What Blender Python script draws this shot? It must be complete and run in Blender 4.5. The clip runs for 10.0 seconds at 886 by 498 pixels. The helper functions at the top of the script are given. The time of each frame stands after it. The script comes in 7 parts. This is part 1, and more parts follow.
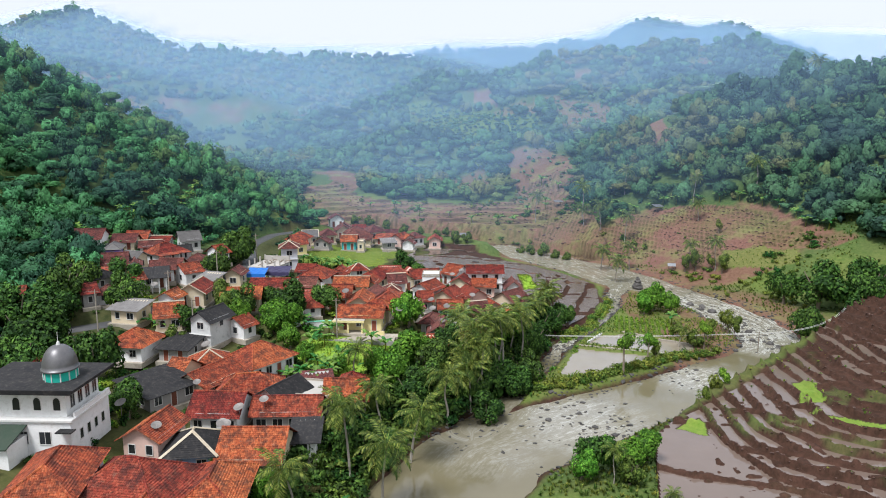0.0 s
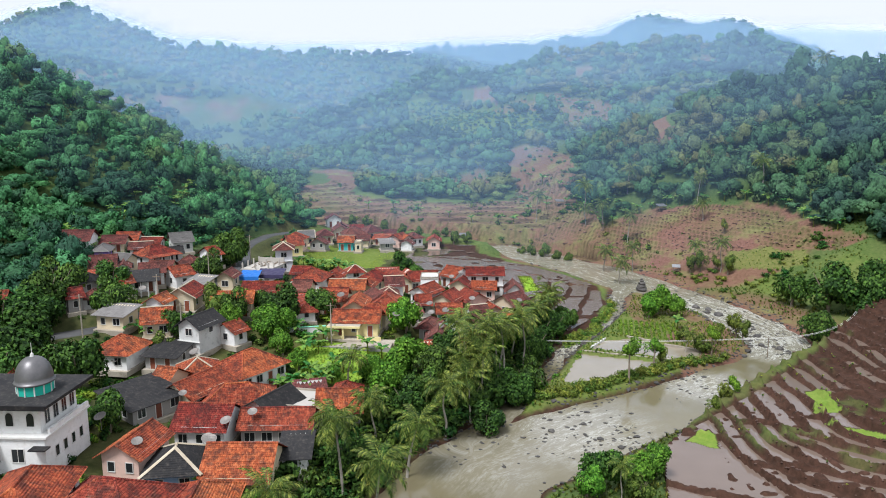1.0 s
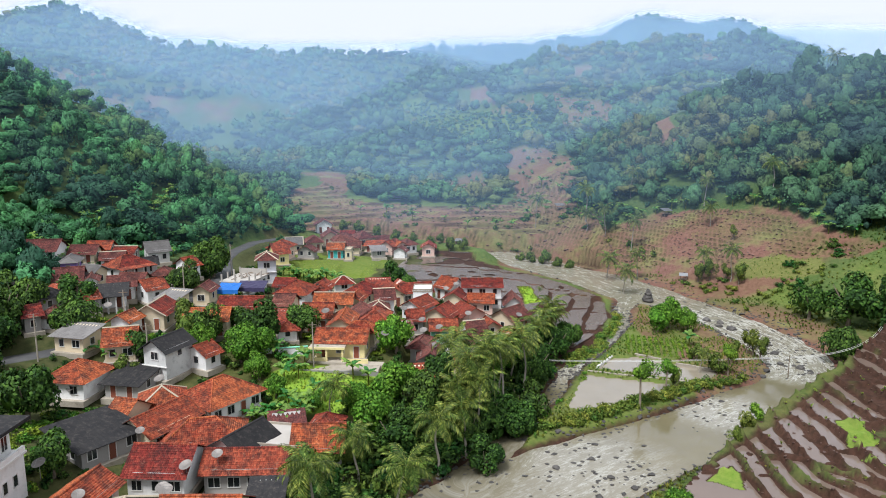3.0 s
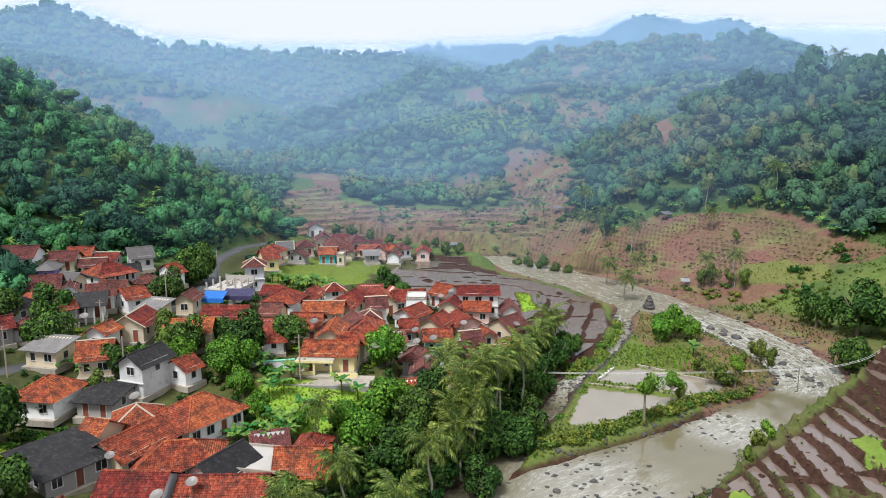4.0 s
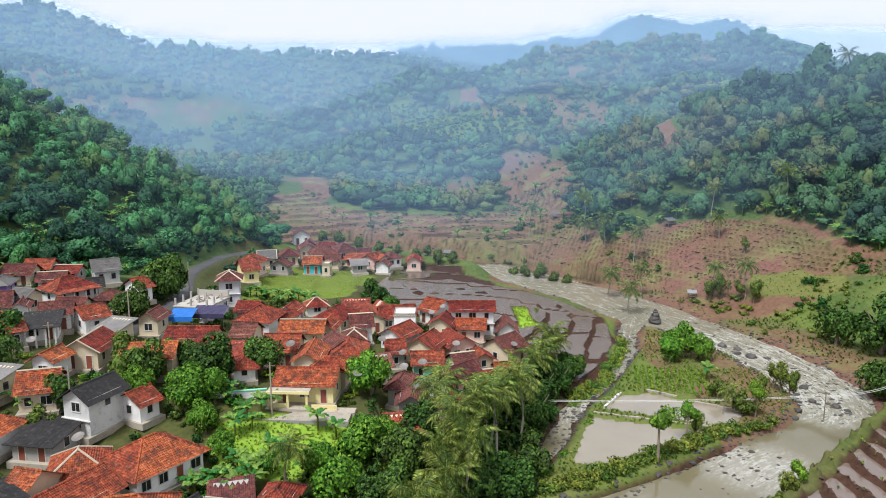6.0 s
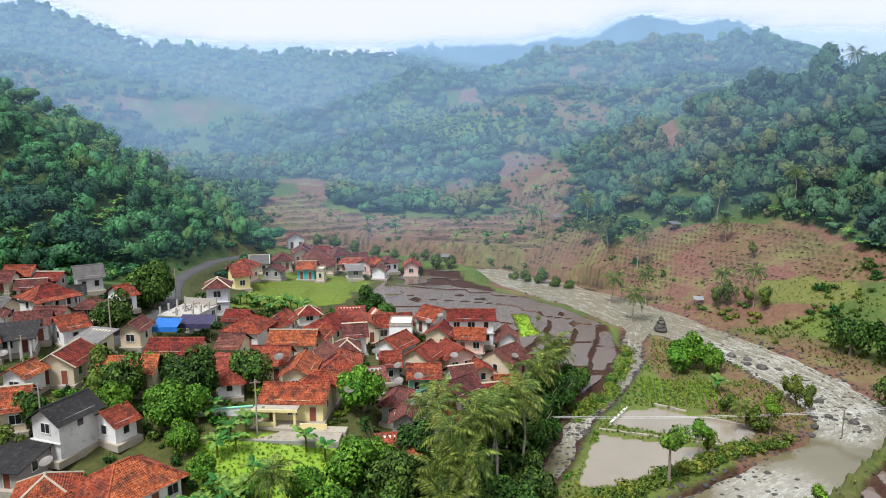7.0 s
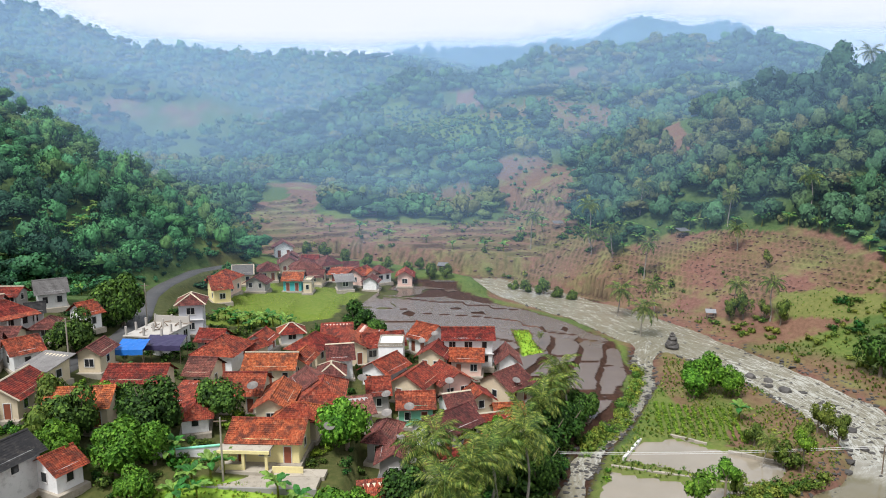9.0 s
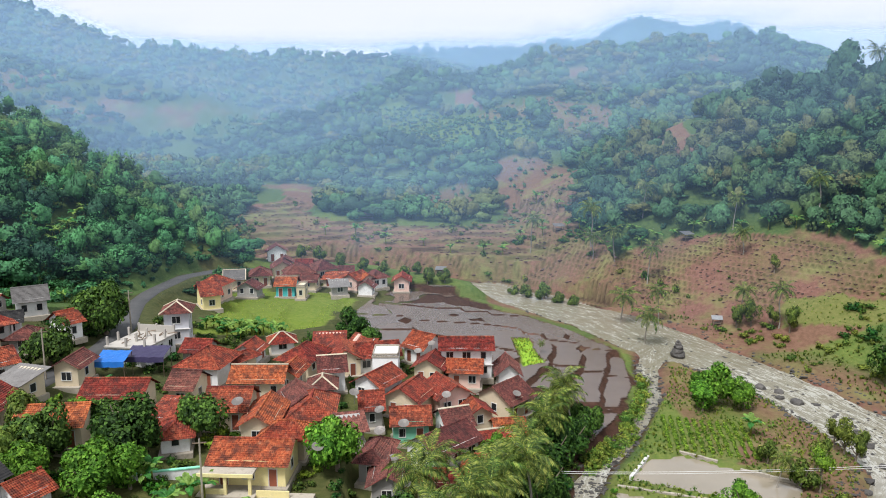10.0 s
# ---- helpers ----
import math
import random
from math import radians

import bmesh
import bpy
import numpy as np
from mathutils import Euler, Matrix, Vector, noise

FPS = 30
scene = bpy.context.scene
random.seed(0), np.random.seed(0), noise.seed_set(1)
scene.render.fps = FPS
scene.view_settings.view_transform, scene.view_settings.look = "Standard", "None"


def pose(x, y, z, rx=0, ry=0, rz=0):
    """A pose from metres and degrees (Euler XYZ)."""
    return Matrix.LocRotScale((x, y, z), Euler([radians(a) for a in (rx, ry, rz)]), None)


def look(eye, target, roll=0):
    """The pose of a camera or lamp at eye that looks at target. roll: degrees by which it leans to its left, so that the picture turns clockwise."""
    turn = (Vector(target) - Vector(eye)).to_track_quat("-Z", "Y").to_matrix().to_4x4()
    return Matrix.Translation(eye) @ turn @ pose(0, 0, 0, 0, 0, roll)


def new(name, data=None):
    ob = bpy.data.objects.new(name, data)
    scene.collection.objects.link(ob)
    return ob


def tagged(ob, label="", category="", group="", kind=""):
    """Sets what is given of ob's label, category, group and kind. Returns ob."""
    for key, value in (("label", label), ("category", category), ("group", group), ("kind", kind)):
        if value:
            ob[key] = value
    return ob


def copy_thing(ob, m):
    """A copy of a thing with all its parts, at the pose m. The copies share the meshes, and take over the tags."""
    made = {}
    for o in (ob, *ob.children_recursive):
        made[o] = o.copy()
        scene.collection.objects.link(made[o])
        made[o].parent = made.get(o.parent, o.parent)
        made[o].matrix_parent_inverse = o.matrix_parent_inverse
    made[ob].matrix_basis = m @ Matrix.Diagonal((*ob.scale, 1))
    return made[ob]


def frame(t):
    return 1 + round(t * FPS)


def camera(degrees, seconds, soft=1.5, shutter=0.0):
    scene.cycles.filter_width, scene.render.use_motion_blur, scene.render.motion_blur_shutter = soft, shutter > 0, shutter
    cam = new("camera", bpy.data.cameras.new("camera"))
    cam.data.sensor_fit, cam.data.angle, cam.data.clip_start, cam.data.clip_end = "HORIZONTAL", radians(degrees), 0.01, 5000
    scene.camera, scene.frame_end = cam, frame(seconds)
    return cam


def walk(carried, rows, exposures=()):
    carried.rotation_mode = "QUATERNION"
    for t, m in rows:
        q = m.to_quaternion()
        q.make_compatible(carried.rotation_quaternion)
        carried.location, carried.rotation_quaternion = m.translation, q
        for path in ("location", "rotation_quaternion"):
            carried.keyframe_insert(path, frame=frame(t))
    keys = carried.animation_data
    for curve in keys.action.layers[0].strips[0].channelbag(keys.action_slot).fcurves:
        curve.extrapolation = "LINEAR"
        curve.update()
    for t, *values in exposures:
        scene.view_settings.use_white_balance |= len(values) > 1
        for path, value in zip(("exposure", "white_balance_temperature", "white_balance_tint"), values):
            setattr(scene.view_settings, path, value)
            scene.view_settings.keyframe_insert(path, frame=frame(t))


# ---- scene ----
cam = camera(64.2, 10.0, soft=1.0)
METRES, EYE, TILT, LEAN, TURN = 57.5, 43.7, -10.0, 0.0, 0.0
EXPOSURE = 0.50
ROWS = [
    (0.0, 0.0, 0.0, 0.0, -0.0, 0.0, -0.0),
    (0.5, 0.0025, 0.0409, 0.0069, 0.02, -0.09, 0.02),
    (1.0, 0.0051, 0.0851, 0.0148, 0.01, -0.16, 0.03),
    (1.5, 0.0079, 0.1315, 0.0232, -0.06, -0.19, 0.06),
    (2.0, 0.0109, 0.1796, 0.0324, -0.09, -0.18, 0.08),
    (2.5, 0.014, 0.2289, 0.0417, -0.12, -0.15, 0.09),
    (4.0, 0.0245, 0.3812, 0.0706, -0.52, -0.05, 0.13),
    (4.5, 0.0281, 0.4327, 0.0797, -0.66, -0.01, 0.14),
    (5.0, 0.0323, 0.4849, 0.0888, -0.78, 0.0, 0.15),
    (5.5, 0.0357, 0.5368, 0.0983, -0.89, 0.04, 0.16),
    (7.0, 0.0463, 0.6928, 0.1254, -1.01, 0.15, 0.13),
    (7.5, 0.05, 0.7435, 0.1342, -1.05, 0.2, 0.13),
    (8.0, 0.054, 0.7933, 0.1421, -1.08, 0.24, 0.14),
    (8.5, 0.057, 0.842, 0.1502, -1.14, 0.28, 0.15),
    (9.0, 0.0603, 0.8899, 0.1578, -1.19, 0.33, 0.17),
    (9.5, 0.0643, 0.9367, 0.1657, -1.23, 0.37, 0.18),
    (10.0, 0.068, 0.9824, 0.1735, -1.27, 0.39, 0.17),
]
walk(cam, [(t, pose(0, 0, EYE, TILT, LEAN, TURN) @ pose(METRES * x, METRES * y, METRES * z, 90 + pitch, roll, yaw)) for t, x, y, z, yaw, pitch, roll in ROWS],
     exposures=[(0.0, EXPOSURE, 5950, 10), (10.0, EXPOSURE, 6150, 10)])

# ---- world and sun: a bright overcast sky ----
SUN_UP, SUN_TURN = radians(60), radians(215)
world = bpy.data.worlds.new("sky")
scene.world = world
world.use_nodes = True
wn, wl = world.node_tree.nodes, world.node_tree.links
sky = wn.new("ShaderNodeTexSky")
sky.sky_type, sky.sun_disc, sky.sun_elevation, sky.sun_rotation = "NISHITA", False, SUN_UP, SUN_TURN
sky_bg = wn["Background"]
sky_bg.inputs["Strength"].default_value = 0.05
wl.new(sky.outputs[0], sky_bg.inputs["Color"])
cloud_bg = wn.new("ShaderNodeBackground")
cloud_bg.inputs["Color"].default_value = (0.955, 0.965, 1.0, 1)
cloud_bg.inputs["Strength"].default_value = 0.71
cloud_noise = wn.new("ShaderNodeTexNoise")
cloud_noise.inputs["Scale"].default_value = 1.6
cloud_noise.inputs["Detail"].default_value = 3
cloud_ramp = wn.new("ShaderNodeMapRange")
cloud_ramp.inputs[3].default_value, cloud_ramp.inputs[4].default_value = 0.93, 1.0
wl.new(cloud_noise.outputs[0], cloud_ramp.inputs[0])
sky_mix = wn.new("ShaderNodeMixShader")
wl.new(cloud_ramp.outputs[0], sky_mix.inputs[0])
wl.new(sky_bg.outputs[0], sky_mix.inputs[1])
wl.new(cloud_bg.outputs[0], sky_mix.inputs[2])
wl.new(sky_mix.outputs[0], wn["World Output"].inputs["Surface"])
sun = new("sun", bpy.data.lights.new("sun", "SUN"))
sun.data.energy, sun.data.angle, sun.data.color = 3.1, radians(16), (1.0, 0.96, 0.9)
sun.matrix_world = look((0, 0, 300), (0 - math.sin(SUN_TURN) * math.cos(SUN_UP) * 100, 0 - math.cos(SUN_TURN) * math.cos(SUN_UP) * 100, 300 - math.sin(SUN_UP) * 100))

# ---- materials ----
def node_mat(name, rough=0.8, metal=0.0, spec=0.4):
    m = bpy.data.materials.new(name)
    m.use_nodes = True
    b = m.node_tree.nodes["Principled BSDF"]
    b.inputs["Roughness"].default_value = rough
    b.inputs["Metallic"].default_value = metal
    b.inputs["Specular IOR Level"].default_value = spec
    return m, m.node_tree.nodes, m.node_tree.links, b


def tex_noise(n, l, coord, scale, detail=4, rough=0.6):
    t = n.new("ShaderNodeTexNoise")
    t.inputs["Scale"].default_value, t.inputs["Detail"].default_value, t.inputs["Roughness"].default_value = scale, detail, rough
    l.new(coord, t.inputs["Vector"])
    return t.outputs["Fac"]


def ramp(n, l, fac, stops):
    r = n.new("ShaderNodeValToRGB")
    e = r.color_ramp.elements
    while len(e) < len(stops):
        e.new(0.5)
    for i, (p, c) in enumerate(stops):
        e[i].position, e[i].color = p, (*c, 1)
    l.new(fac, r.inputs[0])
    return r.outputs[0]


def span(n, l, fac, a, b, c=0.0, d=1.0):
    r = n.new("ShaderNodeMapRange")
    for i, v in enumerate((a, b, c, d)):
        r.inputs[i + 1].default_value = v
    l.new(fac, r.inputs[0])
    return r.outputs[0]


def mix(n, l, fac, a, b, kind="MIX"):
    m = n.new("ShaderNodeMix")
    m.data_type, m.blend_type = "RGBA", kind
    for sock, v in ((m.inputs[0], fac), (m.inputs[6], a), (m.inputs[7], b)):
        if isinstance(v, bpy.types.NodeSocket):
            l.new(v, sock)
        else:
            sock.default_value = v if isinstance(v, float) else (*v, 1)
    return m.outputs[2]


def bump(n, l, b, height, strength=0.3, dist=0.05):
    k = n.new("ShaderNodeBump")
    k.inputs["Strength"].default_value, k.inputs["Distance"].default_value = strength, dist
    l.new(height, k.inputs["Height"])
    l.new(k.outputs[0], b.inputs["Normal"])


def place(n, kind="Object"):
    return n.new("ShaderNodeTexCoord").outputs[kind]


def world_place(n):
    return n.new("ShaderNodeNewGeometry").outputs["Position"]


def plain(name, c1, c2, rough=0.8, big=0.6, fine=9.0, bumpy=0.3, metal=0.0, spec=0.4, stain=None, vary=0.25, grain=0.55):
    """A weathered surface: two colours mixed at a large and a fine scale, stains, per-object tone and bump."""
    m, n, l, b = node_mat(name, rough, metal, spec)
    p = world_place(n)
    large, small = tex_noise(n, l, p, big, 5), tex_noise(n, l, p, fine, 6)
    col = mix(n, l, span(n, l, large, 0.3, 0.7), c1, c2)
    col = mix(n, l, span(n, l, small, 0.2, 0.8, 0.0, grain), col, tuple(0.62 * v for v in c1))
    if stain:
        col = mix(n, l, span(n, l, tex_noise(n, l, p, big * 2.7, 7, 0.7), 0.52, 0.7, 0.0, 0.85), col, stain)
    if vary:
        info = n.new("ShaderNodeObjectInfo")
        hsv = n.new("ShaderNodeHueSaturation")
        l.new(span(n, l, info.outputs["Random"], 0, 1, 1 - vary, 1 + vary), hsv.inputs["Value"])
        l.new(col, hsv.inputs["Color"])
        col = hsv.outputs[0]
    l.new(col, b.inputs["Base Color"])
    bump(n, l, b, small, bumpy, 0.04)
    return m


def leafy(name, dark, mid, light, rough=0.66, vary=0.3, through_light=0.18, species=None):
    """Foliage: tone by leaf, by tree and by patch; a little light goes through."""
    m, n, l, b = node_mat(name, rough, 0, 0.22)
    geo = n.new("ShaderNodeNewGeometry")
    info = n.new("ShaderNodeObjectInfo")
    att = n.new("ShaderNodeAttribute")
    att.attribute_name = "tint"
    col = ramp(n, l, geo.outputs["Random Per Island"], [(0.0, dark), (0.5, mid), (1.0, light)])
    if species:
        kinds = ramp(n, l, att.outputs["Fac"], [(i / (len(species) - 1), c) for i, c in enumerate(species)])
        col = mix(n, l, 1.0, kinds, col, "MULTIPLY")
    patch = tex_noise(n, l, geo.outputs["Position"], 0.045, 3)
    hsv = n.new("ShaderNodeHueSaturation")
    hue = n.new("ShaderNodeMath")
    hue.operation = "ADD"
    l.new(span(n, l, att.outputs["Fac"], 0, 1, 0.0 if species else -0.05, 0.0 if species else 0.04), hue.inputs[0])
    l.new(span(n, l, patch, 0.3, 0.7, 0.51, 0.49), hue.inputs[1])
    l.new(hue.outputs[0], hsv.inputs["Hue"])
    val = n.new("ShaderNodeMath")
    val.operation = "MULTIPLY"
    l.new(span(n, l, att.outputs["Fac"], 0, 1, 1 + 1.5 * vary, 1 - 1.5 * vary), val.inputs[0])
    l.new(span(n, l, info.outputs["Random"], 0, 1, 0.85, 1.2), val.inputs[1])
    l.new(val.outputs[0], hsv.inputs["Value"])
    # same noise as the bump: shade of the hollows put into the colour
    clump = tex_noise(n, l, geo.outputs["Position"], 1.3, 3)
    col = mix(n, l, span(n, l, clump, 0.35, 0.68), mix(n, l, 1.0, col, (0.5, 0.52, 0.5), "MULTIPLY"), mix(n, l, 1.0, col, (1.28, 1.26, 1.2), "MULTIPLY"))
    bump(n, l, b, clump, 0.8, 0.5)
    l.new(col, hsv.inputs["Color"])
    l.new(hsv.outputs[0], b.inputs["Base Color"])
    if through_light:
        tr = n.new("ShaderNodeBsdfTranslucent")
        l.new(hsv.outputs[0], tr.inputs[0])
        ms = n.new("ShaderNodeMixShader")
        ms.inputs[0].default_value = through_light
        l.new(b.outputs[0], ms.inputs[1])
        l.new(tr.outputs[0], ms.inputs[2])
        l.new(ms.outputs[0], n["Material Output"].inputs[0])
    return m


SOFT_TONES = ((1.05, 1.05, 1.08), (1.18, 1.2, 1.18), (1.32, 1.36, 1.3))
LEAF_WOODS = leafy("leaf_woods", *SOFT_TONES, vary=0, species=[(0.085, 0.155, 0.045), (0.062, 0.17, 0.05), (0.042, 0.135, 0.05), (0.07, 0.215, 0.085), (0.03, 0.09, 0.04), (0.02, 0.066, 0.038)])
LEAF_FAR = leafy("leaf_far_woods", *SOFT_TONES, vary=0, species=[(0.14, 0.15, 0.05), (0.10, 0.18, 0.06), (0.055, 0.125, 0.05), (0.08, 0.19, 0.075), (0.038, 0.09, 0.045), (0.03, 0.07, 0.045)])
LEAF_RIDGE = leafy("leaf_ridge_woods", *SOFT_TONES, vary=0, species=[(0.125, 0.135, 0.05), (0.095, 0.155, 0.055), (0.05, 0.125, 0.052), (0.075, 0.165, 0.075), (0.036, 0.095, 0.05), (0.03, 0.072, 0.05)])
LEAF_HEDGE = leafy("leaf_hedge", (0.065, 0.125, 0.014), (0.145, 0.235, 0.03), (0.25, 0.335, 0.06), vary=0.15)
LEAF_RICE = leafy("leaf_rice", (0.15, 0.28, 0.02), (0.24, 0.38, 0.035), (0.36, 0.48, 0.08), vary=0.1)
LEAF_BRIGHT = leafy("leaf_bright", (0.045, 0.125, 0.01), (0.115, 0.26, 0.02), (0.23, 0.42, 0.045), vary=0.15)
LEAF_DEEP = leafy("leaf_deep", (0.012, 0.042, 0.008), (0.04, 0.108, 0.016), (0.105, 0.225, 0.035), vary=0.2)
LEAF_OLIVE = leafy("leaf_olive", (0.05, 0.09, 0.012), (0.12, 0.18, 0.025), (0.22, 0.27, 0.05), vary=0.15)
LEAF_PALM = leafy("leaf_palm", (0.026, 0.066, 0.010), (0.08, 0.145, 0.022), (0.225, 0.285, 0.058), 0.5, 0.25)
LEAF_BANANA = leafy("leaf_banana", (0.05, 0.15, 0.03), (0.11, 0.275, 0.05), (0.21, 0.40, 0.10), 0.42, 0.2, 0.35)
BARK = plain("bark", (0.16, 0.125, 0.09), (0.24, 0.20, 0.15), 0.9, 1.5, 14, 0.6)
PALM_BARK = plain("palm_bark", (0.27, 0.24, 0.20), (0.36, 0.33, 0.28), 0.9, 1.5, 10, 0.5)


def ground_material():
    m, n, l, b = node_mat("ground", 0.92, 0, 0.16)
    p = world_place(n)
    att = n.new("ShaderNodeAttribute")
    att.attribute_name = "zone"
    sep = n.new("ShaderNodeSeparateColor")
    l.new(att.outputs["Color"], sep.inputs[0])
    n1, n2, n3 = tex_noise(n, l, p, 0.12, 5), tex_noise(n, l, p, 1.1, 6), tex_noise(n, l, p, 6.0, 5)
    base = mix(n, l, span(n, l, n2, 0.35, 0.65), (0.035, 0.075, 0.02), (0.075, 0.12, 0.035))
    grass = mix(n, l, span(n, l, n2, 0.3, 0.7), (0.078, 0.13, 0.022), (0.155, 0.185, 0.042))
    grass = mix(n, l, span(n, l, n1, 0.45, 0.7, 0, 0.6), grass, (0.17, 0.16, 0.06))
    mud = mix(n, l, span(n, l, n2, 0.35, 0.7), (0.032, 0.0135, 0.009), (0.072, 0.032, 0.022))
    earth = mix(n, l, span(n, l, n2, 0.3, 0.7), (0.138, 0.062, 0.046), (0.22, 0.111, 0.084))
    earth = mix(n, l, span(n, l, n1, 0.5, 0.68, 0, 0.75), earth, (0.20, 0.21, 0.07))
    col = mix(n, l, sep.outputs[0], base, grass)
    rice = mix(n, l, span(n, l, n2, 0.3, 0.7), (0.22, 0.41, 0.025), (0.33, 0.49, 0.055))
    col = mix(n, l, att.outputs["Alpha"], col, rice)
    col = mix(n, l, sep.outputs[1], col, mud)
    col = mix(n, l, sep.outputs[2], col, earth)
    col = mix(n, l, span(n, l, n3, 0.2, 0.8, 0, 0.24), col, (0.04, 0.045, 0.025))
    l.new(col, b.inputs["Base Color"])
    bump(n, l, b, n3, 0.5, 0.15)
    return m


GROUND = ground_material()


def mud_water(name, colour, rough, ripple_scale, ripple, foam=False):
    m, n, l, b = node_mat(name, rough, 0, 0.5)
    p = world_place(n)
    big = tex_noise(n, l, p, 0.09, 4)
    col = mix(n, l, span(n, l, big, 0.3, 0.7), colour, tuple(0.8 * v for v in colour))
    stretch = n.new("ShaderNodeMapping")
    l.new(p, stretch.inputs[0])
    wave = tex_noise(n, l, stretch.outputs[0], ripple_scale, 4)
    if foam:
        att = n.new("ShaderNodeAttribute")
        att.attribute_name = "rapid_sheen"
        flow = n.new("ShaderNodeCombineXYZ")
        for i, key in enumerate(("run", "side")):
            a = n.new("ShaderNodeAttribute")
            a.attribute_name = key
            l.new(a.outputs["Fac"], flow.inputs[i])
        drawn = n.new("ShaderNodeMapping")
        drawn.inputs["Scale"].default_value = (0.3, 1.0, 1.0)
        l.new(flow.outputs[0], drawn.inputs[0])
        f1, f2 = tex_noise(n, l, drawn.outputs[0], 0.7, 6, 0.7), tex_noise(n, l, drawn.outputs[0], 2.6, 6, 0.75)
        add = n.new("ShaderNodeMath")
        add.operation = "ADD"
        l.new(f1, add.inputs[0])
        l.new(f2, add.inputs[1])
        gate = n.new("ShaderNodeMath")
        gate.operation = "MULTIPLY"
        l.new(span(n, l, add.outputs[0], 0.94, 1.16), gate.inputs[0])
        l.new(att.outputs["Fac"], gate.inputs[1])
        # shallow, aerated rapids are paler; upstream the tone stands in for sky reflection
        col = mix(n, l, span(n, l, att.outputs["Fac"], 0.02, 0.5, 0.0, 0.6), col, (0.28, 0.26, 0.215))
        col = mix(n, l, gate.outputs[0], col, (0.50, 0.50, 0.455))
        l.new(span(n, l, gate.outputs[0], 0, 1, rough, 0.7), b.inputs["Roughness"])
    l.new(col, b.inputs["Base Color"])
    bump(n, l, b, wave, ripple, 0.08)
    return m


RIVER = mud_water("river_water", (0.168, 0.145, 0.085), 0.09, 1.4, 0.10, True)
POND = mud_water("pond_water", (0.28, 0.24, 0.18), 0.06, 1.0, 0.03)
PADDY = mud_water("paddy_water", (0.125, 0.09, 0.068), 0.26, 1.0, 0.03)
POOL = mud_water("pool_water", (0.17, 0.125, 0.10), 0.07, 1.0, 0.03)
MUD = plain("wet_mud", (0.06, 0.03, 0.021), (0.12, 0.062, 0.044), 0.6, 0.5, 5, 0.7, 0, 0.5, vary=0)
STONE = plain("river_stone", (0.05, 0.046, 0.043), (0.125, 0.115, 0.105), 0.75, 0.8, 7, 0.5)
ASPHALT = plain("asphalt", (0.06, 0.06, 0.062), (0.10, 0.097, 0.095), 0.75, 0.4, 12, 0.2, vary=0)


def haze_sheet_material(name, colour):
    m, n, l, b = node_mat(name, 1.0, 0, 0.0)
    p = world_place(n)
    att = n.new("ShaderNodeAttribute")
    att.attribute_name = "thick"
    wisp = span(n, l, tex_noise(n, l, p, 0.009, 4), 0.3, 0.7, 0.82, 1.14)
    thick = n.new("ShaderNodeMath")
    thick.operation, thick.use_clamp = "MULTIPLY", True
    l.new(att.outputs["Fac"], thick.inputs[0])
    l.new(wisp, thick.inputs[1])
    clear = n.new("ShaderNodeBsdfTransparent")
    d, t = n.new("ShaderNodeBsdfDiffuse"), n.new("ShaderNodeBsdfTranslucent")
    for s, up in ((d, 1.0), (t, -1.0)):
        # fixed up-facing normals, so the upright sheets are lit as if lying flat
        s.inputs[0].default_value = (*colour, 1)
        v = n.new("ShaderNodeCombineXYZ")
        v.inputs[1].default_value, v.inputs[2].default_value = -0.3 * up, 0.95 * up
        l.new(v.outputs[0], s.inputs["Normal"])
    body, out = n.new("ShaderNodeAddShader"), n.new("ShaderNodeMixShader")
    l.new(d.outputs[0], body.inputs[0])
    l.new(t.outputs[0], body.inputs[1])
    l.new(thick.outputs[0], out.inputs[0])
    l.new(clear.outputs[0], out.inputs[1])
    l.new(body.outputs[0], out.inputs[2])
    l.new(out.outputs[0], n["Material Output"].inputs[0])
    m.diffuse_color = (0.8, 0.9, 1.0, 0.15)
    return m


# the blue of distance haze, put into the sheets' colour
HAZE_BLUE = haze_sheet_material("distance_haze", (0.285, 0.44, 0.655))

# ---- the lie of the land (plan units of 1.15 m) ----
U = 1.15


def plan(*pts):
    return np.array(pts, float) * U


def along(px, py, line):
    """Distance to a polyline, and the position along it (in points) of the nearest place."""
    best, where = np.full(px.shape, 1e9), np.zeros(px.shape)
    for i in range(len(line) - 1):
        a, b = line[i][:2], line[i + 1][:2]
        ab = b - a
        t = np.clip(((px - a[0]) * ab[0] + (py - a[1]) * ab[1]) / (ab @ ab), 0, 1)
        d = np.hypot(px - a[0] - t * ab[0], py - a[1] - t * ab[1])
        near = d < best
        best, where = np.where(near, d, best), np.where(near, i + t, where)
    return best, where


def inside(px, py, poly):
    hit = np.zeros(px.shape, bool)
    for (x0, y0), (x1, y1) in zip(poly, np.roll(poly, -1, 0)):
        if y0 != y1:
            hit ^= ((y0 > py) != (y1 > py)) & (px < (x1 - x0) * (py - y0) / (y1 - y0) + x0)
    return hit


def smooth(v, a, b):
    t = np.clip((v - a) / (b - a), 0, 1)
    return t * t * (3 - 2 * t)


rng = np.random.default_rng(7)
LATTICE = rng.random((64, 64))


